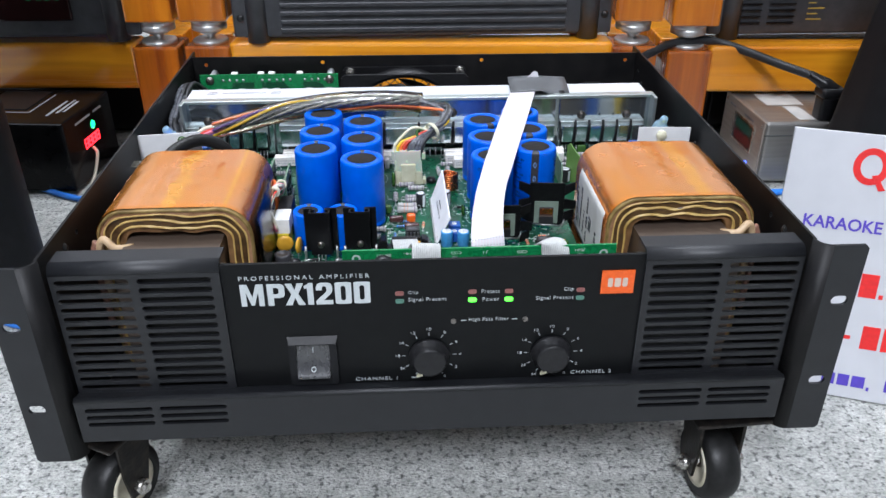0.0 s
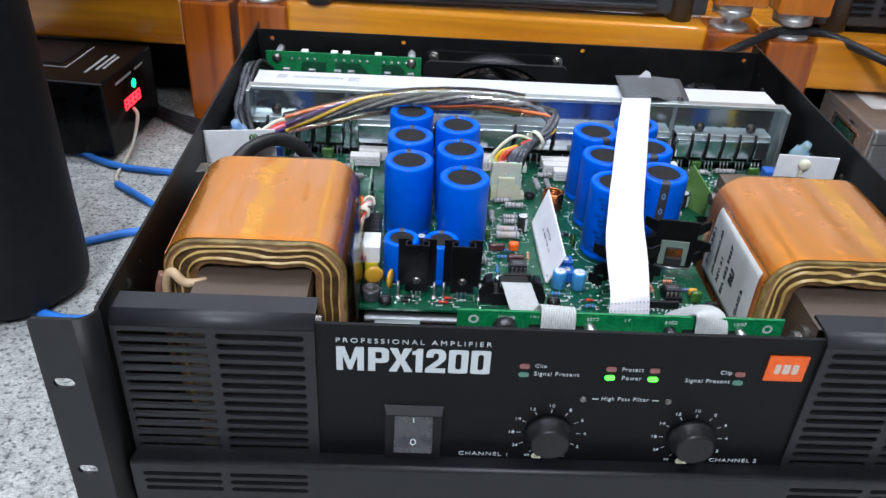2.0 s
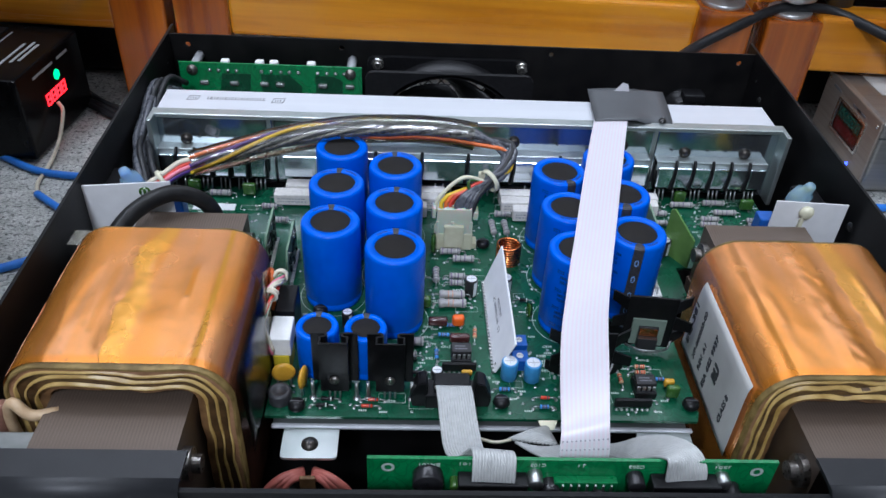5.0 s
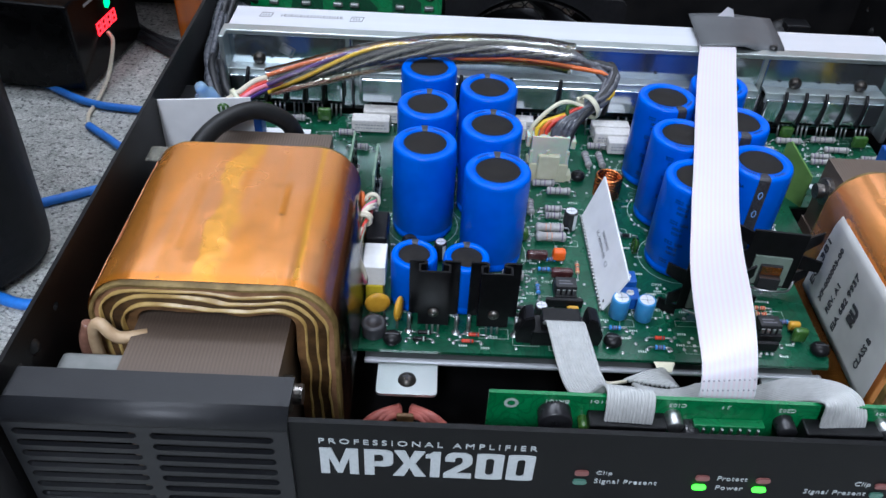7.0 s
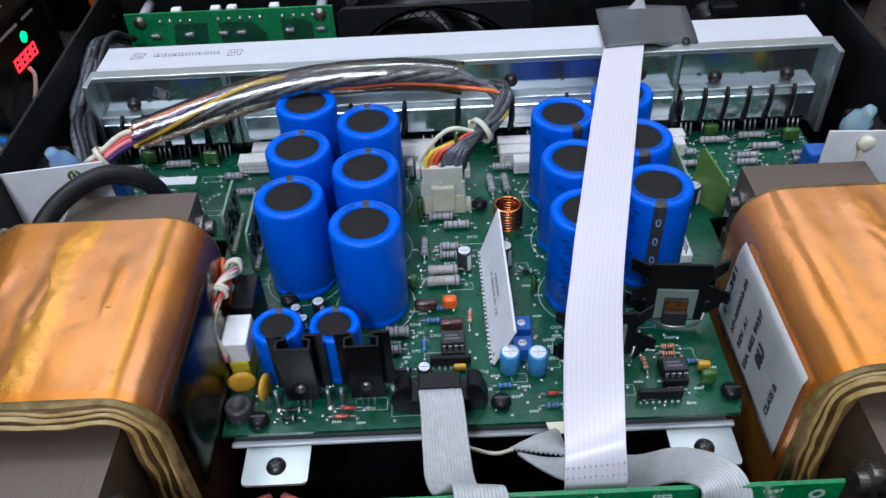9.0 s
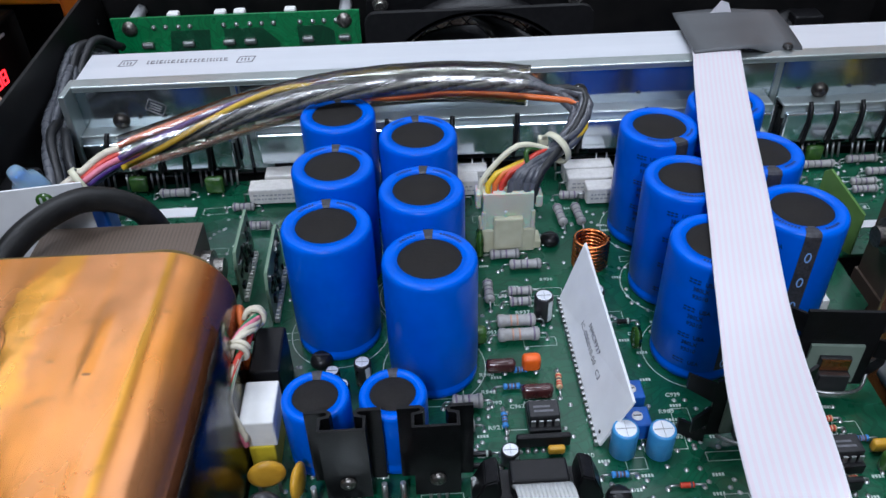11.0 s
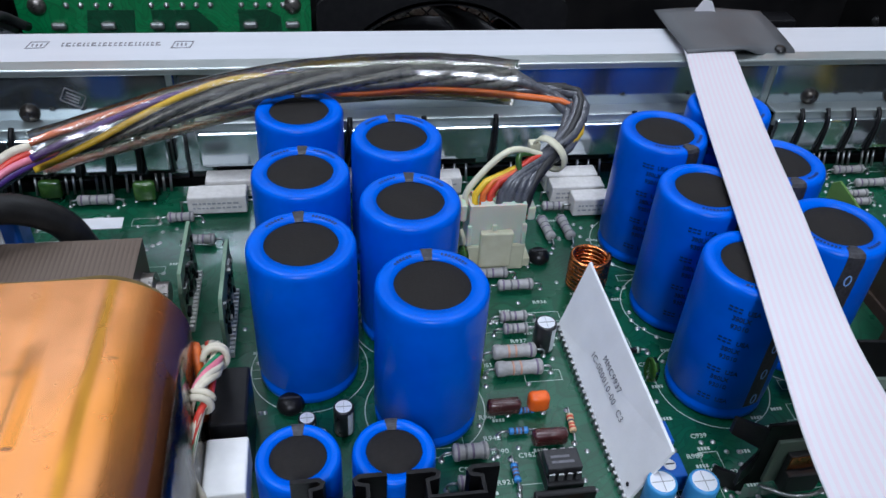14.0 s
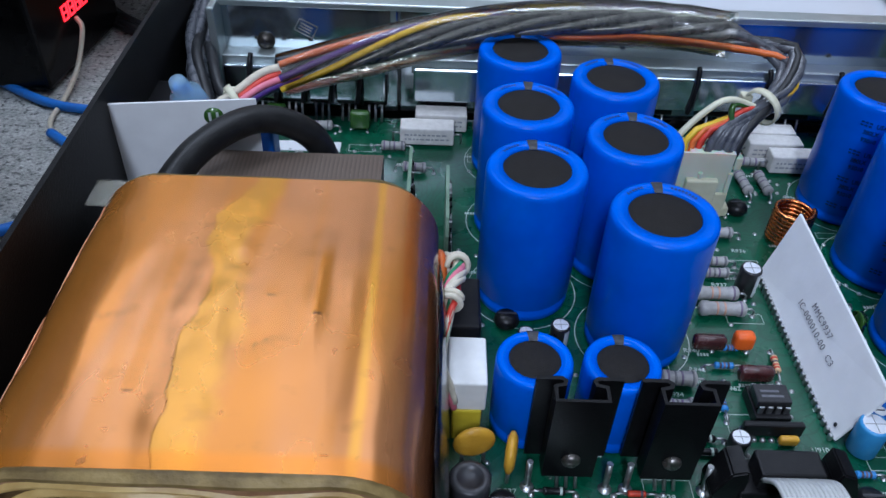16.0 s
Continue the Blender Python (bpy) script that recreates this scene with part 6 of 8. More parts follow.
inner = [("cable_grey", k * 72, 0.0030, None) for k in range(5)] + [("cable_black", 36, 0.0012, None),
         ("wire_yellow", 0, 0.0058, [(-35, 0), (15, 0.15), (85, 0.33), (165, 0.46), (215, 0.7), (230, 1)]),
         ("wire_purple", 0, 0.0054, [(15, 0), (60, 0.15), (120, 0.33), (190, 0.55), (230, 1)]),
         ("wire_orange", 0, 0.0058, [(70, 0), (105, 0.15), (150, 0.3), (260, 0.55), (325, 0.7), (335, 1)]),
         ("wire_red", 0, 0.0052, [(75, 0), (110, 0.15), (160, 0.3), (250, 0.6), (300, 0.8), (318, 1)])]
bend = [(0.0160, 0.2480, 0.2035), (0.0240, 0.2425, 0.2005), (0.0255, 0.2350, 0.1960), (0.0190, 0.2285, 0.1925), (0.0105, 0.2235, 0.1895)]
sockets = [0.0010, -0.0016, -0.0042, -0.0068, -0.0160, -0.0134, -0.0094, -0.0030, -0.0110]
order = {"wire_yellow": -0.0160, "wire_orange": -0.0134, "wire_red": -0.0110, "wire_purple": None}
gi = 0
for mt, ang, rad, stops in inner:
    pts = []
    n = len(axis)
    for i in range(n):
        f = i / (n - 1)
        if stops is None:
            a = ang + 360 * 1.7 * f
        else:
            a = float(np.interp(f, [q[1] for q in stops], [q[0] for q in stops]))
        pts.append(axis[i] + (FRONT * math.cos(radians(a)) + UP * math.sin(radians(a))) * rad)
    r = 0.0018 if stops is None else 0.0012
    a = radians(ang + (0 if stops is None else 300))
    sx = order.get(mt, "g")
    if sx is not None:
        if sx == "g":
            sx = (-0.0070, -0.0044, -0.0018, 0.0006, -0.0056, 0.0020)[min(gi, 5)]
            gi += 1
        for b in bend:
            pts.append(Vector(b) + Vector((0.0026 * math.cos(a), 0.0026 * math.sin(a), 0.0034 * math.sin(a + 0.8))))
        pts += [Vector((sx + 0.0035, 0.2155, 0.1845)), Vector((sx, 0.2122, PCB + 0.0300)), Vector((sx, 0.2120, PCB + 0.0240))]
    bm = bm_new()
    tube(bm, spline(pts[::2] + pts[-1:], 3), r, 9)
    part("wire", bm, mt, loom)
for k, (mt, sx) in enumerate((("wire_red", -0.0085), ("film_green", 0.0015), ("cream_plastic", -0.0180))):
    bm = bm_new()
    tube(bm, spline([(0.0105, 0.2225, 0.1900), (0.0040 - k * 0.004, 0.2200, 0.1900 + 0.002 * k), (sx, 0.2160, PCB + 0.0320), (sx, 0.2150, PCB + 0.0240)], 6), 0.0012, 8)
    part("wire", bm, mt, loom)
# free ends at the other side, held by a white tie
for mt, o, r in (("wire_red", (0, 0, 0.002), 0.0014), ("wire_purple", (0.001, -0.002, -0.001), 0.0015), ("wire_white", (-0.001, 0.001, 0.004), 0.0016), ("cable_grey", (0.002, 0.002, -0.003), 0.0016), ("wire_pink", (0, -0.003, 0.001), 0.0013), ("cable_blue", (0.001, 0.006, 0.001), 0.0022)):
    o = Vector(o)
    bm = bm_new()
    tube(bm, spline([Vector((-0.1560, 0.2350, 0.1910)) + o * 0.6, Vector((-0.1680, 0.2300, 0.1890)) + o, Vector((-0.1780, 0.2235, 0.1845)) + o * 0.9, Vector((-0.1870, 0.2170, 0.1780)) + o * 1.3, Vector((-0.1930, 0.2120, 0.1660)) + o * 2], 6), r, 8)
    part("wire", bm, mt, loom)


def zip_tie(c, d, r, parent):
    m = Matrix.Translation(c) @ Vector(d).to_track_quat("Z", "Y").to_matrix().to_4x4()
    bm = bm_new()
    lathe(bm, [(r, -0.0013), (r + 0.0008, -0.0013), (r + 0.0008, 0.0013), (r, 0.0013), (r, -0.0013)], m, 24)
    p = m @ Vector((r + 0.001, 0, 0))
    box(bm, p.x - 0.0020, p.x + 0.0020, p.y - 0.0020, p.y + 0.0020, p.z - 0.0018, p.z + 0.0018, 0.0005)
    part("cable_tie", bm, "cream_plastic", parent, "white nylon cable tie")


zip_tie((0.0125, 0.2245, 0.1895), (1, 0.75, 0.35), 0.0064, loom)
zip_tie((-0.1790, 0.2228, 0.1850), (1, 0.6, 0.45), 0.0056, loom)

# grey wires gathered along the left wall
bundle = thing("grey_wire_bundle", "tangled grey and black wires against the black side panel", "wires", (0, 0, 0))
random.seed(11)
for k in range(9):
    o = Vector((random.uniform(-0.003, 0.004), random.uniform(-0.006, 0.006), random.uniform(-0.004, 0.004)))
    a = Vector((random.uniform(-0.004, 0.004), random.uniform(-0.01, 0.01), random.uniform(-0.006, 0.006)))
    bm = bm_new()
    tube(bm, spline([Vector((-0.1950, 0.3320, 0.1880)) + o, Vector((-0.2020, 0.3150, 0.1990)) + o, Vector((-0.2030, 0.2950, 0.1930)) + a, Vector((-0.2025, 0.2750, 0.1870)) + a, Vector((-0.2000, 0.2520, 0.1850)) + o + a * 0.5, Vector((-0.1930, 0.2330, 0.1780)) + o, Vector((-0.1870, 0.2150, 0.1660)) + o * 2, Vector((-0.1850, 0.2080, 0.1520)) + o], 5), 0.0021, 8)
    part("wire", bm, "cable_grey" if k % 3 else "cable_black", bundle)
bm = bm_new()
tube(bm, spline([(-0.1970, 0.3300, 0.1900), (-0.1980, 0.3000, 0.1820), (-0.1975, 0.2700, 0.1700)], 6), 0.0015, 8)
part("wire", bm, "wire_white", bundle)


def insulating_card(name, x0, x1, y, z0, z1, tilt, label):
    c = thing(name, label, "card", ((x0 + x1) / 2, y, z0), "", tilt)
    w = (x1 - x0) / 2
    bm = bm_new()
    plate(bm, [(-w, 0), (w, 0), (w, z1 - z0), (-w + 0.0004, z1 - z0)], [], -0.0004, 0.0004, XZ)
    part("sheet", bm, "white_card", c)
    return c


lc = insulating_card("insulating_card", -0.2110, -0.1635, 0.1880, PCB, 0.2050, 8, "plain white insulating card with a small round dark mark")
bm = bm_new()
lathe(bm, [(0.0031, 0), (0.0031, 0.0003), (0, 0.0003)], Matrix.Translation((0.0100, -0.0004, 0.0500)) @ Matrix.Rotation(radians(90), 4, "X"), 20)
mark = part("round_mark", bm, "film_green", lc)
bm = bm_new()
for dx in (-0.0012, 0.0012):
    box(bm, 0.0100 + dx - 0.0004, 0.0100 + dx + 0.0004, -0.0009, -0.0007, 0.0485, 0.0515)
part("mark_bars", bm, "white_ink", mark)
rc = insulating_card("insulating_card", 0.1710, 0.2115, 0.1925, PCB, 0.2010, -4, "plain white insulating card held by a cream nylon pin")
bm = bm_new()
lathe(bm, [(0, 0.0035), (0.0030, 0.0033), (0.0042, 0.0018), (0.0042, 0.0004), (0, 0.0004)], Matrix.Translation((-0.002, -0.0004, 0.0455)) @ Matrix.Rotation(radians(90), 4, "X"), 8)
box(bm, -0.0045, -0.0025, -0.0030, -0.0004, 0.0310, 0.0440, 0.0005)
part("nylon_pin", bm, "cream_plastic", rc)

for s, c in ((-1, (-0.1910, 0.2050, 0.1985)), (1, (0.1940, 0.2080, 0.1985))):
    wn = thing("crimped_wires", "gathered wires ending in a pale blue crimp cap", "wires", (0, 0, 0))
    bm = bm_new()
    m = Matrix.Translation(c) @ pose(0, 0, 0, 20, s * 12, 0)
    lathe(bm, [(0, 0.0065), (0.0026, 0.0060), (0.0032, 0.0040), (0.0034, 0.0005), (0.0055, -0.0010), (0.0062, -0.0080), (0.0058, -0.0110)], m, 18)
    part("cap", bm, "bluish_clear", wn)
    bm = bm_new()
    for k in range(3):
        tube(bm, spline([m @ Vector((0.001 * k - 0.001, 0, 0.003)), m @ Vector((0.0015 * k - 0.001, 0.001, -0.010)), Vector((c[0] + s * 0.004 * k, c[1] + 0.008, PCB))], 5), 0.0013, 7)
    part("wire", bm, "cable_blue" if s < 0 else "wire_yellow", wn)
    bm = bm_new()
    xa = sorted((s * 0.2120, s * 0.1970))
    box(bm, xa[0], xa[1], 0.206, 0.232, 0.160, 0.1880, 0.002)
    tagged(part("terminal_block", bm, "black_plastic"), "small black terminal block fixed to the side panel", "terminal block")
    bm = bm_new()
    xa = sorted((s * 0.1630, s * 0.1720)) if s < 0 else (0.1715, 0.1760)
    box(bm, xa[0] - 0.004, xa[1] + 0.002, 0.1965, 0.2060, PCB, 0.1900 if s < 0 else 0.1860, 0.001)
    tagged(part("blue_connector", bm, "trim_blue"), "small blue connector behind the white card", "connector")

arch = thing("sleeved_lead", "thick black sleeved lead arching from the transformer to the board", "cable", (0, 0, 0))
bm = bm_new()
tube(bm, spline([(-0.1900, 0.1480, 0.1800), (-0.1870, 0.1560, 0.1905), (-0.1780, 0.1720, 0.1985), (-0.1640, 0.1870, 0.2000), (-0.1500, 0.1930, 0.1930), (-0.1430, 0.1950, 0.1800), (-0.1400, 0.1990, 0.1500)], 8), 0.0046, 14)
part("sleeve", bm, "rubber", arch)

# ---- upright heat sinks, wires, discs at the front left of the board ----
def channel_sink(x, y):
    """Folded black sink with a transistor screwed in front."""
    t = thing("small_heat_sink", "folded black heat sink with a screwed transistor", "heat sink", (x, y, PCB), "folded black heat sinks")
    prof = [(-0.0110, 0.0034), (-0.0046, 0.0034), (-0.0036, 0.0026), (-0.0040, 0.0014), (-0.0064, 0.0008), (-0.0064, -0.0036), (0.0064, -0.0036), (0.0064, 0.0008), (0.0040, 0.0014), (0.0036, 0.0026), (0.0046, 0.0034), (0.0110, 0.0034)]
    bm = bm_new()
    th = 0.0006
    z0, z1 = 0.0030, 0.0345
    pts = [Vector((px, py, 0)) for px, py in prof]
    rows = []
    for i, p in enumerate(pts):
        a = (pts[i] - pts[i - 1]).normalized() if i else (pts[1] - pts[0]).normalized()
        b = (pts[i + 1] - pts[i]).normalized() if i < len(pts) - 1 else a
        nn = Vector((-(a + b).y, (a + b).x, 0)).normalized() * th
        rows.append([bm.verts.new(v) for v in (p - nn + Vector((0, 0, z0)), p + nn + Vector((0, 0, z0)), p + nn + Vector((0, 0, z1)), p - nn + Vector((0, 0, z1)))])
    for a, b in zip(rows, rows[1:]):
        for k in range(4):
            bm.faces.new((a[k], a[(k + 1) % 4], b[(k + 1) % 4], b[k]))
    bm.faces.new(rows[0][::-1])
    bm.faces.new(rows[-1])
    part("fin_body", bm, "anodised", t)
    bm = bm_new()
    box(bm, -0.0050, 0.0050, -0.0028, 0.0004, 0.0050, 0.0200, 0.0004)
    part("transistor", bm, "black_plastic", t)
    bm = bm_new()
    lathe(bm, [(0, 0.0018), (0.0015, 0.0016), (0.0024, 0.0008), (0.0025, 0)], Matrix.Translation((0, -0.0042, 0.0110)) @ Matrix.Rotation(radians(90), 4, "X"), 14)
    part("screw", bm, "screw", t)
    for k in (-1, 0, 1):
        bm = bm_new()
        cyl(bm, (k * 0.0025, -0.0056, 0), (k * 0.0025, -0.0012, 0.0055), 0.0005, n=6)
        part("leg", bm, "tinned", t)
    for s in (-1, 1):
        bm = bm_new()
        cyl(bm, (s * 0.0105, -0.0055, 0), (s * 0.0105, -0.0045, 0.010), 0.0009, n=8)
        lathe(bm, [(0, 0.0012), (0.0012, 0.001), (0.002, 0)], Matrix.Translation((s * 0.0105, -0.0055, 0)), 10)
        part("fixing_pin", bm, "tinned", t)
    return t


first = channel_sink(-0.0685, 0.0950)
copy_thing(first, pose(-0.0420, 0.0950, PCB))


def finger_sink(x, y, w, h, rz):
    """Stamped black sink with bent fingers at both ends and a clipped transistor."""
    t = thing("finger_heat_sink", "stamped black heat sink with bent fingers and a clipped transistor", "heat sink", (x, y, PCB), "finger heat sinks", rz)
    bm = bm_new()
    box(bm, -w / 2, w / 2, 0, 0.0012, 0.004, h, 0.0002, 1)
    back = part("fin_plate", bm, "anodised", t)
    for s in (-1, 1):
        for k in range(3):
            z = h - 0.006 - k * 0.0105
            d = Vector((s * 0.0075, -0.0050 if k % 2 else 0.0040, 0.002))
            p = Vector((s * w / 2, 0.0006, z))
            bm = bm_new()
            vs = []
            for q in (p, p + d):
                for dz in (-0.0035, 0.0045):
                    for dy in (-0.0006, 0.0006):
                        vs.append(bm.verts.new(q + Vector((0, dy, dz * (1 if q == p else 0.75)))))
            for f in ((0, 1, 3, 2), (4, 5, 7, 6), (0, 1, 5, 4), (2, 3, 7, 6), (0, 2, 6, 4), (1, 3, 7, 5)):
                bm.faces.new([vs[i] for i in f])
            part("finger", bm, "anodised", back)
    bm = bm_new()
    box(bm, -0.0085, 0.0085, -0.0012, 0, 0.006, 0.0230, 0.0002)
    part("insulating_pad", bm, "pad_green", t)
    bm = bm_new()
    box(bm, -0.0050, 0.0050, -0.0030, -0.0012, 0.0130, 0.0190, 0.0003)
    box(bm, -0.0050, 0.0050, -0.0055, -0.0012, 0.0060, 0.0135, 0.0004)
    tr = part("transistor", bm, "sleeve2", t)
    bm = bm_new()
    box(bm, -0.0046, 0.0046, -0.0033, -0.0030, 0.0140, 0.0186)
    part("metal_tab", bm, "copper_wire", tr)
    bm = bm_new()
    tube(bm, spline([(-0.0100, -0.0020, 0.0060), (-0.0040, -0.0075, 0.0080), (0.0040, -0.0075, 0.0078), (0.0110, -0.0030, 0.0055), (0.0135, 0.0010, 0.0085)], 6), 0.0006, 8)
    part("spring_clip", bm, "tinned", t)
    return t


finger_sink(0.0895, 0.1250, 0.0250, 0.0370, -6)
finger_sink(0.0560, 0.1065, 0.0250, 0.0290, 1)

boxy = thing("fuse_holder", "white and yellow plastic holder beside the transformer", "fuse holder", (0, 0, 0))
bm = bm_new()
box(bm, -0.1010, -0.0905, 0.1045, 0.1215, PCB + 0.0125, PCB + 0.0235, 0.0006)
part("cap", bm, "white_plastic", boxy)
bm = bm_new()
box(bm, -0.0995, -0.0915, 0.1040, 0.1200, PCB, PCB + 0.0128, 0.0006)
part("body", bm, "yellow_plastic", boxy)
bm = bm_new()
box(bm, -0.1015, -0.0915, 0.1270, 0.1480, PCB, PCB + 0.0215, 0.0008)
tagged(part("relay", bm, "black_plastic"), "plain black rectangular relay on the circuit board", "relay")
twist = thing("twisted_wires", "knotted cream, red and green wires beside the transformer", "wires", (0, 0, 0))
for k, mt in enumerate(("wire_white", "wire_white", "wire_red", "wire_white", "wire_green", "wire_pink", "wire_white")):
    pts = []
    for i, p in enumerate(spline([(-0.1030, 0.1560, 0.1700), (-0.0995, 0.1470, 0.1790), (-0.0985, 0.1370, 0.1840), (-0.1005, 0.1270, 0.1860), (-0.1020, 0.1180, 0.1850), (-0.1030, 0.1070, 0.1780), (-0.1010, 0.1030, 0.1660)], 5)):
        a = k * 0.9 + i * (0.34 + 0.10 * math.sin(k * 2.1))
        w = 0.0021 * (0.70 + 0.30 * math.cos(i * 0.42))
        pts.append(p + Vector((math.cos(a), 0.3 * math.sin(a), math.sin(a))) * w)
    bm = bm_new()
    tube(bm, pts, 0.00095, 8)
    part("wire", bm, mt, twist)
for c, d in (((-0.0990, 0.1400, 0.1830), (0.1, -1, 0.5)), ((-0.1012, 0.1225, 0.1857), (-0.2, -1, 0))):
    m = Matrix.Translation(c) @ Vector(d).to_track_quat("Z", "Y").to_matrix().to_4x4()
    bm = bm_new()
    tube(bm, [m @ Vector((0.0031 * math.cos(a), 0.0031 * math.sin(a), 0.0010 * (a / math.pi - 1.5))) for a in [q * math.pi / 10 for q in range(31)]], 0.0009, 8)
    part("wire_turn", bm, "wire_white", twist)
bm = bm_new()
tube(bm, spline([(-0.1040, 0.1500, 0.1640), (-0.1046, 0.1470, 0.1780), (-0.1040, 0.1420, 0.1850), (-0.1030, 0.1370, 0.1800), (-0.1030, 0.1340, 0.1660)], 6), 0.0014, 8)
part("wire", bm, "wire_orange", twist)
for x, y, rz in ((-0.0935, 0.0965, 10), (-0.0838, 0.0935, 80)):
    bm = bm_new()
    m = Matrix.Translation((x, y, PCB + 0.0095)) @ pose(0, 0, 0, 0, 0, rz) @ Matrix.Rotation(radians(90), 4, "X")
    lathe(bm, [(0, 0.0016), (0.0040, 0.0014), (0.0056, 0.0006), (0.0058, 0), (0.0056, -0.0006), (0.0040, -0.0014), (0, -0.0016)], m, 24)
    d = part("disc_capacitor", bm, "disc_yellow", board, "ochre disc capacitor")
    for s in (-0.003, 0.003):
        bm = bm_new()
        q = m @ Vector((s, 0, 0))
        cyl(bm, (q.x, q.y, PCB), (q.x, q.y, PCB + 0.0060), 0.0006, n=6)
        part("lead", bm, "tinned", d)
bm = bm_new()
lathe(bm, [(0.0055, 0.0004), (0.0056, 0.0060), (0.0050, 0.0068), (0.0034, 0.0070), (0.0032, 0.0064), (0, 0.0064)], Matrix.Translation((-0.0945, 0.0875, PCB)), 26)
part("bridge_rectifier", bm, "standoff_dark", board)
for x, y in ((-0.0860, 0.0825), (0.0120, 0.0865), (0.1050, 0.0865), (-0.0815, 0.1495), (0.0105, 0.2130)):
    bm = bm_new()
    lathe(bm, [(0, 0.0050), (0.0024, 0.0047), (0.0038, 0.0034), (0.0042, 0.0018), (0.0034, 0.0004), (0.0030, 0)], Matrix.Translation((x, y, PCB)), 20)
    so = part("nylon_standoff", bm, "black_plastic", board)
    bm = bm_new()
    box(bm, x - 0.003, x + 0.003, y - 0.0004, y + 0.0004, PCB + 0.0049, PCB + 0.0051)
    part("slot", bm, "standoff_dark", so)

# standing cards with surface-mounted parts
def standing_card(x, y0, y1, h):
    t = thing("daughter_board", "small green board standing edgewise, crowded with tiny components", "circuit board", (0, 0, 0), "standing daughter boards")
    bm = bm_new()
    plate(bm, [(y0, PCB + 0.001), (y1, PCB + 0.001), (y1, PCB + h), (y0 + 0.003, PCB + h), (y0, PCB + h - 0.006)], [], x - 0.0006, x + 0.0006, YZ)
    part("board", bm, "card_edge", t)
    random.seed(int(abs(x) * 1e4))
    for k in range(34):
        yy, zz = random.uniform(y0 + 0.003, y1 - 0.003), PCB + random.uniform(0.004, h - 0.003)
        a, b = random.choice(((0.0006, 0.0011), (0.0011, 0.0006), (0.0016, 0.0011)))
        bm = bm_new()
        box(bm, x + 0.0006, x + 0.0006 + random.uniform(0.0005, 0.0014), yy - a, yy + a, zz - b, zz + b)
        part("chip_part", bm, random.choice(("black_plastic", "sleeve2", "tinned", "black_plastic")), t)
    n = int((y1 - y0) / 0.0020)
    for k in range(n):
        yy = y0 + 0.001 + k * 0.0020
        bm = bm_new()
        box(bm, x + 0.0005, x + 0.0022, yy - 0.0006, yy + 0.0006, PCB, PCB + 0.0022)
        part("pin", bm, "ceramic_white", t)


standing_card(-0.1150, 0.1850, 0.2160, 0.0230)
standing_card(-0.1015, 0.1720, 0.2050, 0.0230)
standing_card(0.1145, 0.1960, 0.2350, 0.0200)
ac = thing("angled_card", "pale green bare board standing at an angle", "circuit board", (0.1270, 0.2050, PCB), rz=-58)
bm = bm_new()
plate(bm, [(-0.0105, 0), (0.0105, 0), (0.0105, 0.020), (-0.0080, 0.0320), (-0.0105, 0.030)], [], -0.0006, 0.0006, XZ)
part("board", bm, "board_edge", ac)
bm = bm_new()
box(bm, 0.1030, 0.1090, 0.1640, 0.1800, PCB, PCB + 0.0050, 0.0004)
hd = part("pin_header", bm, "white_plastic", board)
for k in range(6):
    bm = bm_new()
    cyl(bm, (0.1060, 0.1655 + k * 0.0026, PCB + 0.005), (0.1060, 0.1655 + k * 0.0026, PCB + 0.0105), 0.0004, n=6)
    part("pin", bm, "tinned", hd)
bm = bm_new()
box(bm, -0.1720, -0.1455, 0.2445, 0.2515, PCB, PCB + 0.0003)
part("white_sticker", bm, "white_card", board)
bm = bm_new()
box(bm, 0.1440, 0.1600, 0.2130, 0.2180, PCB, PCB + 0.0003)
part("white_sticker", bm, "white_card", board)

# silkscreen: circles round the capacitors, outlines and reference marks
for x, y, a in caps + caps2:
    bm = bm_new()
    lathe(bm, [(0.0181, 0.00012), (0.0184, 0.00012)], Matrix.Translation((x, y, PCB)), 48)
    part("printed_circle", bm, "silk", board)
flat_xy = lambda x, y: Matrix.Translation((x, y, PCB + 0.0001))
for words, x, y, w in (("R937", -0.0090, 0.1705, 0.0055), ("R940", -0.0255, 0.1395, 0.0050), ("R942", -0.0255, 0.1315, 0.0050), ("R990", -0.0240, 0.1265, 0.0050), ("C934", -0.0345, 0.1215, 0.0050),
                       ("C962", -0.0165, 0.1245, 0.0050), ("D953", -0.0220, 0.1605, 0.0045), ("R936", 0.0030, 0.1890, 0.0050), ("C937", 0.0310, 0.1560, 0.0050), ("D937", -0.0870, 0.0870, 0.0052), ("D939", -0.0445, 0.0865, 0.0052),
                       ("R983", 0.0330, 0.1085, 0.0050), ("R989", 0.0330, 0.1190, 0.0050), ("D921", 0.0420, 0.1125, 0.0050), ("C939", 0.0370, 0.1260, 0.0050), ("U910", 0.0030, 0.1030, 0.0050), ("R921", -0.0245, 0.1160, 0.0046)):
    lettering("printed_mark", words, w, 0.0016, flat_xy(x, y), "silk", board)
random.seed(21)
spots = [(-0.094, 0.106, 0.080, 0.108), (-0.03, 0.045, 0.082, 0.130), (0.035, 0.100, 0.082, 0.130), (-0.02, 0.040, 0.150, 0.240), (-0.19, -0.12, 0.205, 0.265), (0.115, 0.195, 0.215, 0.265), (-0.10, -0.02, 0.120, 0.260), (0.03, 0.105, 0.13, 0.26)]
bm = bm_new()
bm2 = bm_new()
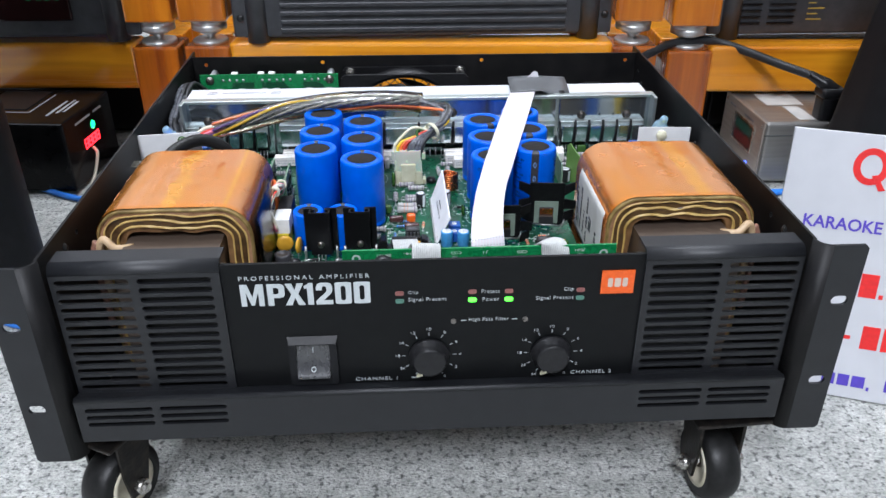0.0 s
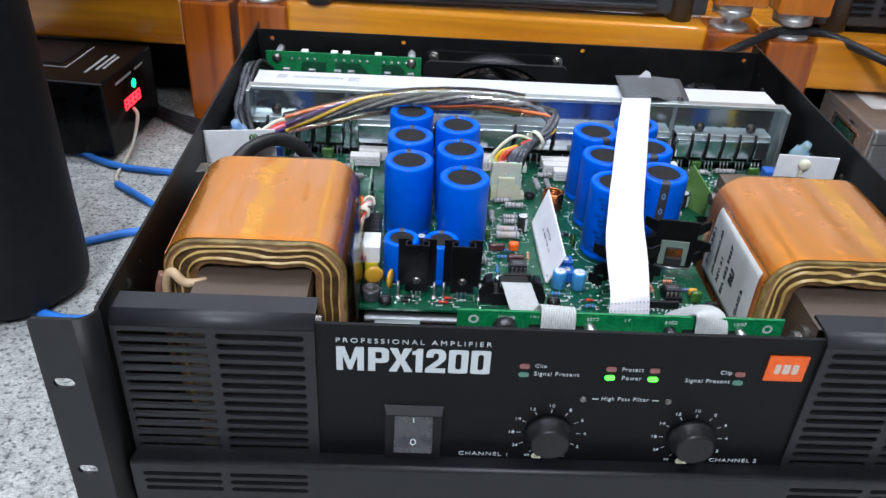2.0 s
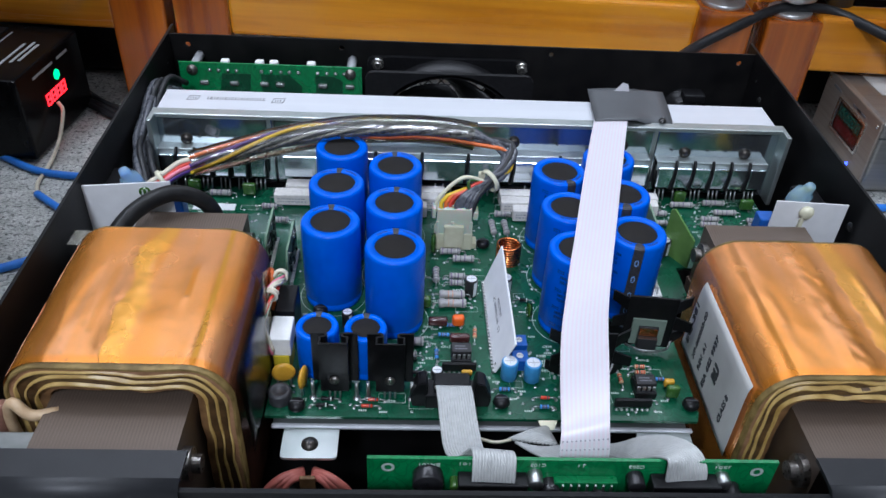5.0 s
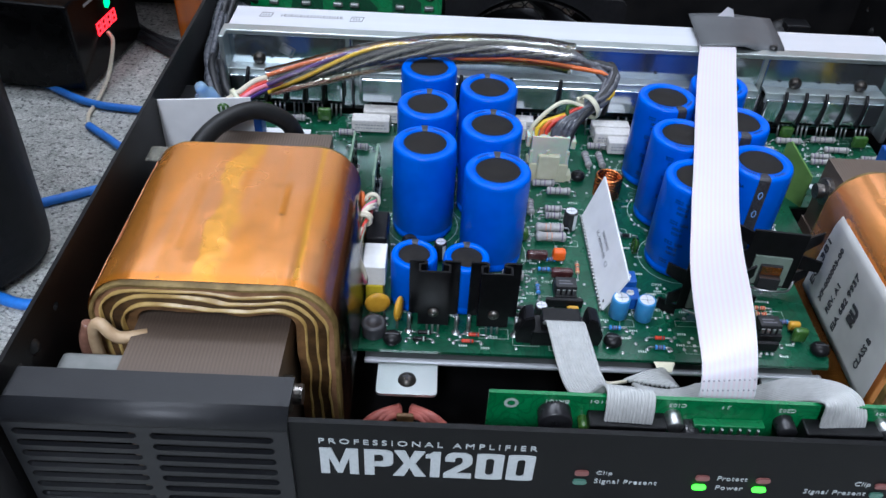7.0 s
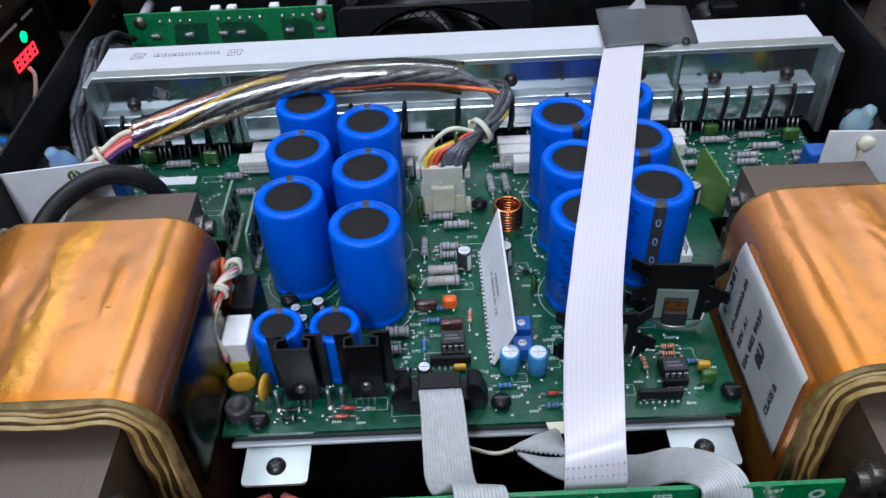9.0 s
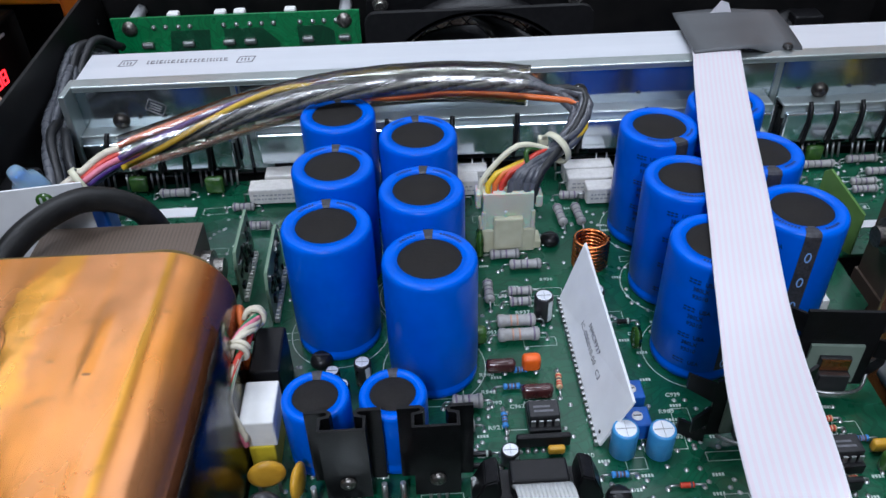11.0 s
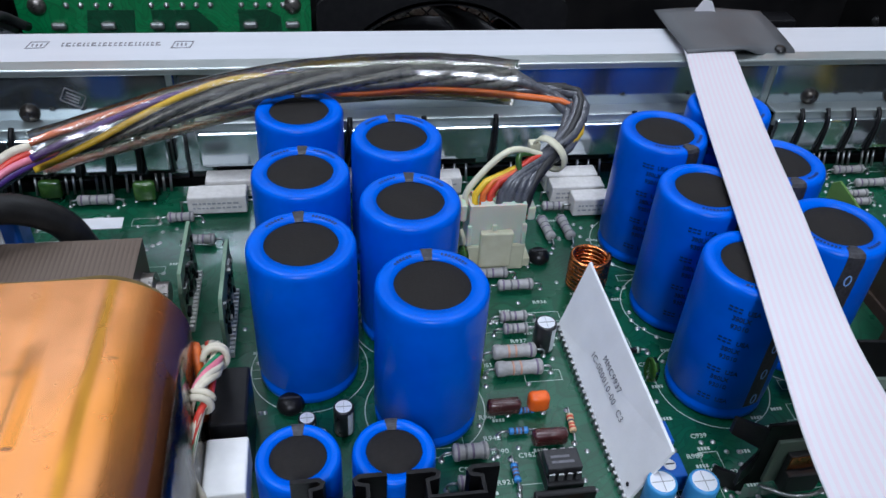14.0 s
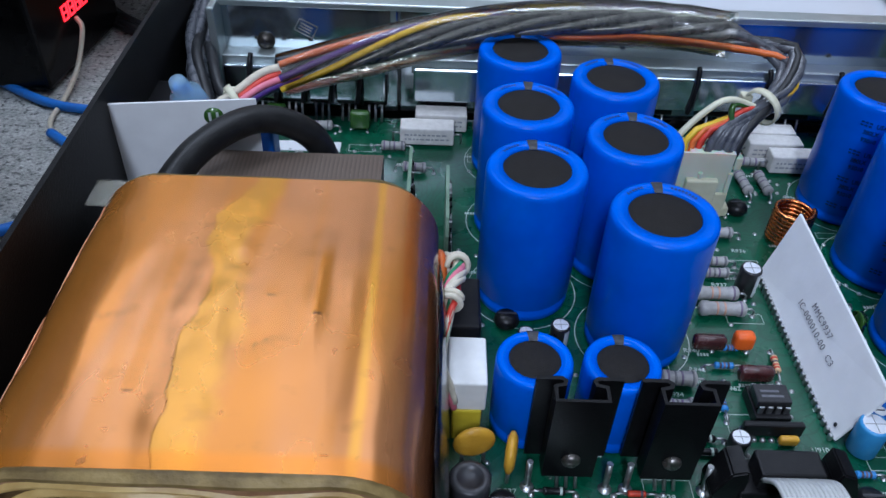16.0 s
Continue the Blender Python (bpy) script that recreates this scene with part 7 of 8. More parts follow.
for x0, x1, y0, y1 in spots:
    for k in range(24):
        x, y = random.uniform(x0, x1), random.uniform(y0, y1)
        if random.random() < 0.35:
            w, d = random.uniform(0.005, 0.013), random.uniform(0.003, 0.007)
            for ax, bx, ay, by in ((x, x + w, y, y + 0.00022), (x, x + w, y + d, y + d + 0.00022), (x, x + 0.00022, y, y + d), (x + w, x + w + 0.00022, y, y + d)):
                bm.faces.new([bm.verts.new((p, q, PCB + 0.0001)) for p, q in ((ax, ay), (bx, ay), (bx, by), (ax, by))])
        else:
            for j in range(4):
                xx = x + j * 0.0010
                bm.faces.new([bm.verts.new((p, q, PCB + 0.0001)) for p, q in ((xx, y), (xx + 0.0007, y), (xx + 0.0007, y + 0.0012), (xx, y + 0.0012))])
    for k in range(48):
        x, y = random.uniform(x0, x1), random.uniform(y0, y1)
        lathe(bm2, [(0, 0.0006), (0.0005, 0.0005), (0.0009, 0)], Matrix.Translation((x, y, PCB)), 7)
tagged(part("silkscreen", bm, "silk", board), kind="stuff")
tagged(part("solder_dots", bm2, "tinned", board), kind="stuff")

# ribbon header and grey ribbons
hdr = thing("ribbon_connector", "black ribbon-cable header with side latches on the board", "connector", (0, 0, 0))
bm = bm_new()
box(bm, -0.0250, -0.0005, 0.0835, 0.0945, PCB, PCB + 0.0085, 0.0006)
part("header", bm, "black_plastic", hdr)
bm = bm_new()
box(bm, -0.0210, -0.0040, 0.0850, 0.0930, PCB + 0.0085, PCB + 0.0150, 0.0007)
part("plug", bm, "black_plastic", hdr)
for s in (-1, 1):
    bm = bm_new()
    cx = -0.01275 + s * 0.0150
    vs = []
    for y in (0.0845, 0.0935):
        vs.append([bm.verts.new((cx + s * a, y, PCB + z)) for a, z in ((-0.004, 0), (0.0035, 0), (0.0045, 0.0060), (0.0010, 0.0150), (-0.0030, 0.0165), (-0.0040, 0.0120))])
    for k in range(6):
        bm.faces.new((vs[0][k], vs[0][(k + 1) % 6], vs[1][(k + 1) % 6], vs[1][k]))
    bm.faces.new(vs[0])
    bm.faces.new(vs[1][::-1])
    bmesh.ops.bevel(bm, geom=bm.edges[:], offset=0.0005, segments=2, affect="EDGES")
    part("latch", bm, "black_plastic", hdr)


def grey_ribbon(pts, n, across, label):
    """Grey ribbon cable: parallel wires side by side."""
    t = thing("ribbon_cable", label, "ribbon cable", (0, 0, 0), "grey ribbon cables")
    p = spline(pts, 7)
    pitch = 0.00118
    across = [Vector(a).normalized() for a in across]
    for k in range(n):
        off = (k - (n - 1) / 2) * pitch
        line = []
        for i, q in enumerate(p):
            u = i / (len(p) - 1) * (len(across) - 1)
            a = across[int(u)].lerp(across[min(int(u) + 1, len(across) - 1)], u - int(u)).normalized()
            line.append(q + a * off)
        bm = bm_new()
        tube(bm, line, 0.00078, 6)
        part("conductor", bm, "ribbon_grey", t)
    return t


grey_ribbon([(-0.0125, 0.0850, 0.1625), (-0.0122, 0.0800, 0.1680), (-0.0115, 0.0720, 0.1690), (-0.0105, 0.0500, 0.1730), (-0.0095, 0.0360, 0.1780), (-0.0070, 0.0275, 0.1830), (-0.0040, 0.0245, 0.1890), (-0.0010, 0.0225, 0.1955), (0.0, 0.0185, 0.1975), (0.0, 0.0150, 0.1930), (0.0, 0.0135, 0.1850), (0.0, 0.0135, 0.1750)], 14, [(1, 0, 0), (1, 0, 0), (1, -0.1, 0), (1, 0, 0)], "grey ribbon cable from the main board over the front board")
folded = grey_ribbon([(0.0755, 0.0150, 0.1750), (0.0755, 0.0155, 0.1880), (0.0740, 0.0190, 0.1965), (0.0705, 0.0255, 0.1945), (0.0640, 0.0340, 0.1840), (0.0530, 0.0400, 0.1700), (0.0400, 0.0485, 0.1615), (0.0325, 0.0540, 0.1570), (0.0240, 0.0592, 0.1522)], 14, [(1, 0, 0), (1, 0.1, 0), (0.7, 0.7, -0.2), (0.25, 0.85, -0.25), (0.30, 0.90, -0.1), (0.55, 0.40, 0.05), (0.95, -0.30, 0)], "grey ribbon cable folded back sharply under the main board")
tip, top, low = Vector((0.0140, 0.0650, 0.1500)), Vector((0.0335, 0.0748, 0.1478)), Vector((0.0355, 0.0585, 0.1535))
for k in range(12):
    bm = bm_new()
    tube(bm, [tip.lerp(low, k / 12), tip.lerp(low, k / 12).lerp(top.lerp(low, k / 12), 0.5) + Vector((0, 0, 0.0012)), top.lerp(low, k / 12)], 0.00078, 6)
    part("folded_conductor", bm, "ribbon_grey", folded)
bm = bm_new()
vs = [bm.verts.new(v) for v in ((0.0305, 0.0728, 0.1482), (0.0362, 0.0722, 0.1484), (0.0385, 0.0772, 0.1493), (0.0290, 0.0772, 0.1493))]
bm.faces.new(vs)
bm.normal_update()
bmesh.ops.solidify(bm, geom=bm.faces[:], thickness=0.0004)
part("tape", bm, "cream_plastic", folded, "cream tape holding the fold")
bm = bm_new()
tube(bm, spline([(0.0150, 0.0648, 0.1500), (0.0080, 0.0640, 0.1490), (0.0010, 0.0665, 0.1482), (-0.0080, 0.0720, 0.1460)], 6), 0.0008, 6)
part("loose_conductor", bm, "wire_white", folded)

# ---- upright board behind the front panel ----
fb = thing("front_circuit_board", "green circuit board standing behind the front panel", "circuit board", (0, 0, 0))
bm = bm_new()
plate(bm, [(-0.0485, 0.120), (0.1115, 0.120), (0.1115, 0.1950), (-0.0485, 0.1950)], [], 0.0185, 0.0200, XZ)
part("board", bm, "board2", fb)
for x0, x1 in ((-0.0135, 0.0135), (0.0620, 0.0890)):
    bm = bm_new()
    box(bm, x0, x1, 0.0115, 0.0185, 0.1740, 0.1880, 0.0006)
    part("ribbon_socket", bm, "black_plastic", fb)
bm = bm_new()
box(bm, 0.0240, 0.0490, 0.0150, 0.0185, 0.1800, 0.1860, 0.0004)
fc = part("flat_cable_socket", bm, "board2", fb)
for k in range(7):
    bm = bm_new()
    box(bm, 0.0270 + k * 0.0032, 0.0278 + k * 0.0032, 0.0140, 0.0152, 0.1815, 0.1850)
    part("pin", bm, "tinned", fc)
for x, z, r, h, mt in ((-0.0250, 0.1860, 0.0060, 0.006, "elec_black"), (0.0165, 0.1870, 0.0030, 0.006, "tinned"), (0.0230, 0.1810, 0.0040, 0.006, "elec_black"), (0.0420, 0.1780, 0.0040, 0.006, "elec_black"), (0.0560, 0.1860, 0.0035, 0.006, "elec_black"), (0.0950, 0.1790, 0.0045, 0.006, "elec_black"), (0.0905, 0.1870, 0.0028, 0.005, "tinned"), (-0.0145, 0.1830, 0.0020, 0.005, "film_green")):
    bm = bm_new()
    lathe(bm, [(r, 0), (r, h - 0.0005), (r * 0.9, h), (0, h)], Matrix.Translation((x, 0.0185, z)) @ Matrix.Rotation(radians(90), 4, "X"), 18)
    part("small_component", bm, mt, fb)
for x, z in ((-0.0405, 0.1900), (0.1040, 0.1895)):
    bm = bm_new()
    lathe(bm, [(0.0014, 0.0002), (0.0026, 0.0002)], Matrix.Translation((x, 0.0185, z)) @ Matrix.Rotation(radians(90), 4, "X"), 16)
    part("mounting_hole", bm, "silk", fb)
flipped = lambda x, z: Matrix.Translation((x, 0.0184, z)) @ XZ @ Matrix.Diagonal((-1, -1, -1, 1))
for words, x, z, w in (("BR101", -0.0205, 0.1925, 0.0080), ("J101", -0.0070, 0.1935, 0.0060), ("J1", 0.0360, 0.1930, 0.0030), ("C103", 0.0205, 0.1930, 0.0060), ("C203", 0.0590, 0.1925, 0.0060), ("J201", 0.0930, 0.1930, 0.0060)):
    lettering("printed_mark", words, w, 0.0018, flipped(x, z), "silk", fb)

# red coil of wire below the front of the board
rw = thing("red_wire_bundle", "bundle of thick dull red wires strapped under the circuit board", "wires", (-0.0785, 0.0560, 0))
for s in (-1, 1):
    for k in range(3):
        bm = bm_new()
        tube(bm, spline([(s * 0.0025, 0.001 * k, 0.1335 + 0.0006 * k), (s * (0.0075 + 0.0022 * k), -0.004, 0.1350 + 0.0007 * k), (s * (0.0120 + 0.0035 * k), -0.006, 0.1290), (s * (0.0135 + 0.0040 * k), -0.006, 0.1170), (s * (0.0125 + 0.0040 * k), -0.004, 0.1000), (s * (0.0080 + 0.0030 * k), 0.0, 0.0890)], 7), 0.0020, 9)
        part("wire", bm, "wire_dullred", rw)
bm = bm_new()
box(bm, -0.0036, 0.0036, -0.0045, -0.0025, 0.0885, 0.1370, 0.0006)
part("strap", bm, "kraft", rw, "brown strap")
bm = bm_new()
lathe(bm, [(0.0048, -0.0007), (0.0060, -0.0007), (0.0060, 0.0007), (0.0048, 0.0007), (0.0048, -0.0007)], Matrix.Translation((0, -0.001, 0.1265)), 20)
part("cable_tie", bm, "black_plastic", rw, "black cable tie")

# label on the side of one transformer, its upper edge wrapping the rounded shoulder
bm = bm_new()
rows = []
for k in range(13):
    s = 0.1500 + 0.00385 * k
    if s <= 0.1895:
        px, pz = -0.0465, s
    else:
        a = (s - 0.1895) / 0.019
        px, pz = -0.0275 - 0.019 * math.cos(a), 0.1895 + 0.019 * math.sin(a)
    nx = Vector((px + 0.0275, 0, max(0, pz - 0.1895))).normalized()
    rows.append([bm.verts.new(Vector((px, y, pz)) + nx * 0.0018) for y in (0.0570 + 0.0012 * k * 0, 0.0750, 0.0950, 0.1150, 0.1310 - 0.0004 * k)])
for r0, r1 in zip(rows, rows[1:]):
    for q in range(4):
        bm.faces.new((r0[q], r0[q + 1], r1[q + 1], r1[q])).smooth = True
bm.normal_update()
bmesh.ops.solidify(bm, geom=bm.faces[:], thickness=0.0002)
label = part("paper_label", bm, "grey_paper", trafo_r, "white paper label with black print")
side = lambda y, z: Matrix.Translation((-0.0487, y, z)) @ Matrix(((0, 0, -1, 0), (0, 1, 0, 0), (1, 0, 0, 0), (0, 0, 0, 1)))
for words, y, z, w, h in (("EQ-381", 0.1225, 0.1575, 0.0260, 0.0042), ("XF-000003-00", 0.1120, 0.1570, 0.0310, 0.0028), ("REV. A1", 0.1030, 0.1580, 0.0165, 0.0030), ("EIA 682 9937", 0.0940, 0.1555, 0.0330, 0.0032), ("RU", 0.0838, 0.1680, 0.0095, 0.0062), ("CLASS B", 0.0690, 0.1580, 0.0175, 0.0032)):
    lettering("lettering", words, w, h, side(y, z), "black_ink", label, 0.07 if words == "RU" else 0.01)

# print on the heat sink
M["ghost_print"] = surf("faint_grey_stamp", (0.10, 0.10, 0.11), (0.34, 0.33, 0.35), 260, 0.5)
for x, w, h, y in ((-0.1830, 0.008, 0.0062, 0.2955), (-0.1285, 0.0085, 0.0065, 0.2945)):
    bm = bm_new()
    e = 0.0004
    plate(bm, [(x, y), (x + w - 0.001, y + 0.0004), (x + w, y + h), (x + 0.001, y + h)], [[(x + e, y + e), (x + w - 0.001 - e, y + 0.0004 + e), (x + w - e, y + h - e), (x + 0.001 + e, y + h - e)]], 0.1998, 0.2000, XY)
    for k in range(3):
        box(bm, x + 0.0020 + k * 0.0016, x + 0.0026 + k * 0.0016, y + 0.002, y + h - 0.002, 0.1998, 0.2000)
    part("stamped_mark", bm, "ghost_print", sink)
random.seed(8)
bm = bm_new()
x = -0.1700
while x < -0.134:
    w = random.uniform(0.0006, 0.0020)
    box(bm, x, x + w, 0.2972, 0.2980, 0.1998, 0.2000)
    box(bm, x, x + w * 0.35, 0.2980, 0.2996, 0.1998, 0.2000)
    box(bm, x, x + w * 0.8, 0.2996, 0.3003, 0.1998, 0.2000)
    x += w + 0.0007
part("stamped_mark", bm, "ghost_print", sink)
m = Matrix.Translation((-0.1640, 0.2770, 0.1880)) @ Matrix.Rotation(radians(28), 4, "Y") @ XZ
bm = bm_new()
plate(bm, rounded(0.0085, 0.0060, 0.0006, 2), [rounded(0.0077, 0.0052, 0.0005, 2)], -0.0001, 0.0001, m)
for k in range(3):
    plate(bm, [(-0.0028, -0.0016 + k * 0.0013), (0.0024, -0.0016 + k * 0.0013), (0.0024, -0.0011 + k * 0.0013), (-0.0028, -0.0011 + k * 0.0013)], [], -0.0001, 0.0001, m)
part("stamped_mark", bm, "ghost_print", sink)
bm = bm_new()
box(bm, -0.1292, -0.1268, 0.2764, 0.2775, 0.1800, 0.1975, 0.0003)
part("plate_joint", bm, "galv", sink)
bm = bm_new()
box(bm, 0.1190, 0.1216, 0.2764, 0.2775, 0.1640, 0.1975, 0.0003)
part("plate_joint", bm, "galv", sink)


M["foot_metal"] = surf("turned_aluminium", (0.74, 0.74, 0.73), (0.62, 0.62, 0.61), 40, 0.38, 0.85, 0.1, 3.0, 0.05, 0, (2, 2, 900))
M["dark_case"] = surf("charcoal_painted_steel", (0.045, 0.047, 0.052), (0.06, 0.062, 0.068), 80, 0.4, 0.2, 0.2, 1200)
M["green_disp_dim"] = glow("dim_green_display", (0.02, 0.35, 0.12), 0.5)
M["gold_ink"] = surf("gold_print", (0.45, 0.33, 0.06), (0.38, 0.27, 0.05), 300, 0.4)
M["gilt"] = surf("gilt_metal", (0.75, 0.52, 0.15), (0.6, 0.4, 0.1), 200, 0.25, 1.0)
M["pale_print"] = surf("pale_grey_print", (0.42, 0.42, 0.42), (0.34, 0.34, 0.34), 400, 0.5)
M["face_metal"] = surf("warm_grey_brushed_face", (0.34, 0.295, 0.25), (0.29, 0.25, 0.215), 4, 0.36, 0.6, 0.15, 60, 0.08, 0, (60, 2, 60))
M["deep_green"] = surf("unlit_green_strip", (0.01, 0.06, 0.045), (0.008, 0.05, 0.035), 300, 0.2)
M["deep_red"] = surf("unlit_red_strip", (0.09, 0.008, 0.010), (0.07, 0.006, 0.008), 300, 0.2)
M["beam_post"] = wood("amber_varnished_post", (0.74, 0.24, 0.015), (0.50, 0.13, 0.007), 2)
# ---- wooden racks behind ----
def metal_foot(name_at, parent, z0, z1):
    x, y = name_at
    bm = bm_new()
    h = z1 - z0
    lathe(bm, [(0, 0), (0.0215, 0), (0.0225, 0.001), (0.0225, 0.004), (0.0215, 0.005), (0.010, 0.0055), (0.0045, 0.006), (0.0060, 0.010), (0.0185, 0.0165), (0.0225, 0.018), (0.0225, h - 0.0075), (0.0218, h - 0.007), (0.0225, h - 0.0065), (0.0225, h - 0.001), (0.021, h), (0, h)], Matrix.Translation((x, y, z0)), 32)
    part("spike_foot", bm, "foot_metal", parent, "turned bright metal foot")


def rack(cx, x0, x1, ztop, label):
    """Two tiers of square posts with cross beams; turned metal feet between the tiers."""
    r = thing("wooden_rack", label, "rack", (0, 0.632, 0), "wooden equipment racks", -3.0)
    pw = 0.058
    for x in (x0, x1 - pw):
        for y in (0.0, 0.36):
            bm = bm_new()
            box(bm, x, x + pw, y, y + pw, 0.0, ztop, 0.003)
            part("post", bm, "post", r, "red-brown varnished post")
            bm = bm_new()
            box(bm, x - 0.001, x + pw + 0.001, y - 0.004, y + pw, ztop + 0.032, ztop + 0.26, 0.003)
            part("upper_post", bm, "beam_post", r, "amber varnished upper post")
            metal_foot((x + pw / 2, y + 0.026), r, ztop, ztop + 0.032)
    for y, h in ((0.006, 0.058), (0.37, 0.058)):
        bm = bm_new()
        box(bm, x0 + pw - 0.002, x1 - pw + 0.002, y, y + 0.045, ztop - h + 0.002, ztop + 0.004, 0.005, 3)
        part("beam", bm, "beam", r, "amber varnished cross beam")
    for x in (x0 + 0.004, x1 - pw + 0.004):
        bm = bm_new()
        box(bm, x, x + 0.045, 0.058, 0.36, ztop - 0.05, ztop + 0.002, 0.002)
        part("side_rail", bm, "beam", r)
    return r


rack(0, -0.2880, 0.317, 0.1500, "varnished wooden equipment rack holding a black power amplifier")
rack(-1, -0.915, -0.297, 0.1490, "varnished wooden equipment rack with an amber beam and red-brown posts")
rack(1, 0.331, 0.940, 0.1440, "varnished wooden equipment rack beside a grey metal box")


def shelf_amplifier(x0, x1, y, z, h, label, ribs):
    a = thing("power_amplifier", label, "amplifier", (0, y, z))
    bm = bm_new()
    box(bm, x0 + 0.012, x1 - 0.012, 0.006, 0.34, 0.004, h, 0.002)
    part("case", bm, "dark_case", a)
    bm = bm_new()
    box(bm, x0, x1, 0.0, 0.008, 0.006, h, 0.003)
    part("front_plate", bm, "dark_case", a)
    if ribs:
        for i in range(10):
            bm = bm_new()
            box(bm, x0 + 0.06, x1 - 0.06, -0.004, 0.002, 0.012 + i * 0.0105, 0.018 + i * 0.0105, 0.0015)
            part("rib", bm, "dark_case", a)
    for xx in (x0 + 0.03, x1 - 0.03):
        bm = bm_new()
        cyl(bm, (xx, 0.006, 0.0), (xx, 0.006, h), 0.014, n=20)
        part("corner_post", bm, "dark_case", a)
        bm = bm_new()
        lathe(bm, [(0, 0.002), (0.004, 0.002), (0.005, 0)], Matrix.Translation((xx - (0.02 if xx < (x0 + x1) / 2 else -0.02), 0, 0.03)) @ Matrix.Rotation(radians(90), 4, "X"), 14)
        part("screw", bm, "black_screw", a)
    return a


shelf_amplifier(-0.222, 0.262, 0.648, 0.1545, 0.135, "charcoal power amplifier with a ribbed front on the wooden rack", True)
left_unit = shelf_amplifier(-0.83, -0.340, 0.655, 0.1575, 0.135, "charcoal rack unit with a dark green display on the wooden rack", False)
bm = bm_new()
box(bm, -0.60, -0.420, -0.004, 0.002, 0.026, 0.090, 0.002)
win = part("display_window", bm, "dark_window", left_unit)
random.seed(3)
for k in range(4):
    bm = bm_new()
    x = -0.470 + k * 0.011
    box(bm, x, x + random.uniform(0.004, 0.008), -0.0045, -0.0039, 0.052, 0.0545)
    part("display_bar", bm, "green_disp_dim", win)
right_unit = shelf_amplifier(0.392, 0.89, 0.655, 0.1485, 0.135, "black rack unit with small gold lettering on the wooden rack", False)
for k in range(6):
    for j in range(2):
        bm = bm_new()
        box(bm, 0.425 + j * 0.045, 0.460 + j * 0.045, -0.003, 0.001, 0.020 + k * 0.008, 0.0225 + k * 0.008, 0.0005)
        part("vent_bar", bm, "black_plastic", right_unit)
for k in range(7):
    bm = bm_new()
    w = (0.020, 0.014, 0.022, 0.010, 0.018, 0.016, 0.012)[k]
    box(bm, 0.522, 0.522 + w, -0.0006, 0.0005, 0.024 + k * 0.007, 0.0255 + k * 0.007)
    part("gold_print_bar", bm, "gold_ink", right_unit)


def floor_case(x0, x1, y0, y1, h):
    """Low black box on the carpet, added to fill the dark space under a rack."""
    c = thing("dark_fill_box", "low black box added to fill the dark space under the rack", "equipment case", ((x0 + x1) / 2, y0, 0), "black cases under the racks")
    w = (x1 - x0) / 2
    bm = bm_new()
    box(bm, -w, w, 0, y1 - y0, 0.006, h, 0.004)
    part("body", bm, "gloss_black", c)
    bm = bm_new()
    box(bm, -w + 0.008, w - 0.008, -0.003, 0.001, 0.012, h - 0.006, 0.0012)
    part("front_plate", bm, "black_plastic", c)
    for x in (-w + 0.03, w - 0.03):
        bm = bm_new()
        cyl(bm, (x, 0.03, 0), (x, 0.03, 0.007), 0.012, n=16)
        part("rubber_foot", bm, "rubber", c)


floor_case(-0.88, -0.372, 0.735, 0.97, 0.085)
floor_case(0.425, 0.90, 0.705, 0.95, 0.080)


# ---- loudspeakers standing on the floor ----
def loudspeaker(base, soft, height, at, rz, label, taper):
    """Black tapered cabinet whose upright edges are rounded by the given radii."""
    s = thing("loudspeaker", label, "loudspeaker", at, "floor loudspeakers", rz)
    loop = []
    for k, (p, r) in enumerate(zip(base, soft)):
        p = Vector((*p, 0))
        a, b = ((Vector((*base[(k + d) % len(base)], 0)) - p).normalized() * r for d in (-1, 1))
        loop += [(p + a * (1 - u) ** 2 + b * u ** 2).to_2d() for u in [q / 8 for q in range(9)]]
    bm = bm_new()
    rings = []
    for grow, z in ((0.955, 0.007), (0.972, 0.008), (0.986, 0.012), (0.996, 0.019), (1.0, 0.029), (taper, height - 0.02), (taper * 0.985, height)):
        rings.append([bm.verts.new((p.x * grow, p.y * grow, z)) for p in loop])
    n = len(loop)
    bm.faces.new(rings[0][::-1])
    bm.faces.new(rings[-1])
    for a, b in zip(rings, rings[1:]):
        for k in range(n):
            bm.faces.new((a[k], a[(k + 1) % n], b[(k + 1) % n], b[k])).smooth = k % 9 < 8
    part("cabinet", bm, "cabinet", s)
    for x, y in base:
        bm = bm_new()
        cyl(bm, (x * 0.8, y * 0.8, 0), (x * 0.8, y * 0.8, 0.014), 0.010, n=16)
        part("rubber_foot", bm, "rubber", s)
    return s


loudspeaker([(0.144, -0.044), (0.108, -0.104), (-0.09, -0.132), (-0.13, -0.03), (-0.13, 0.12), (0.046, 0.121)], (0.028, 0.028, 0.02, 0.02, 0.02, 0.02), 0.62, (-0.490, 0.330, 0), 0, "tall black loudspeaker cabinet standing on the carpet", 0.96)
loudspeaker([(-0.133, 0.02), (-0.087, -0.087), (0.122, -0.087), (0.122, 0.097), (-0.133, 0.097)], (0.02, 0.02, 0.02, 0.02, 0.02), 0.62, (0.612, 0.395, 0), 0, "tall black loudspeaker cabinet behind a white sign", 0.55)

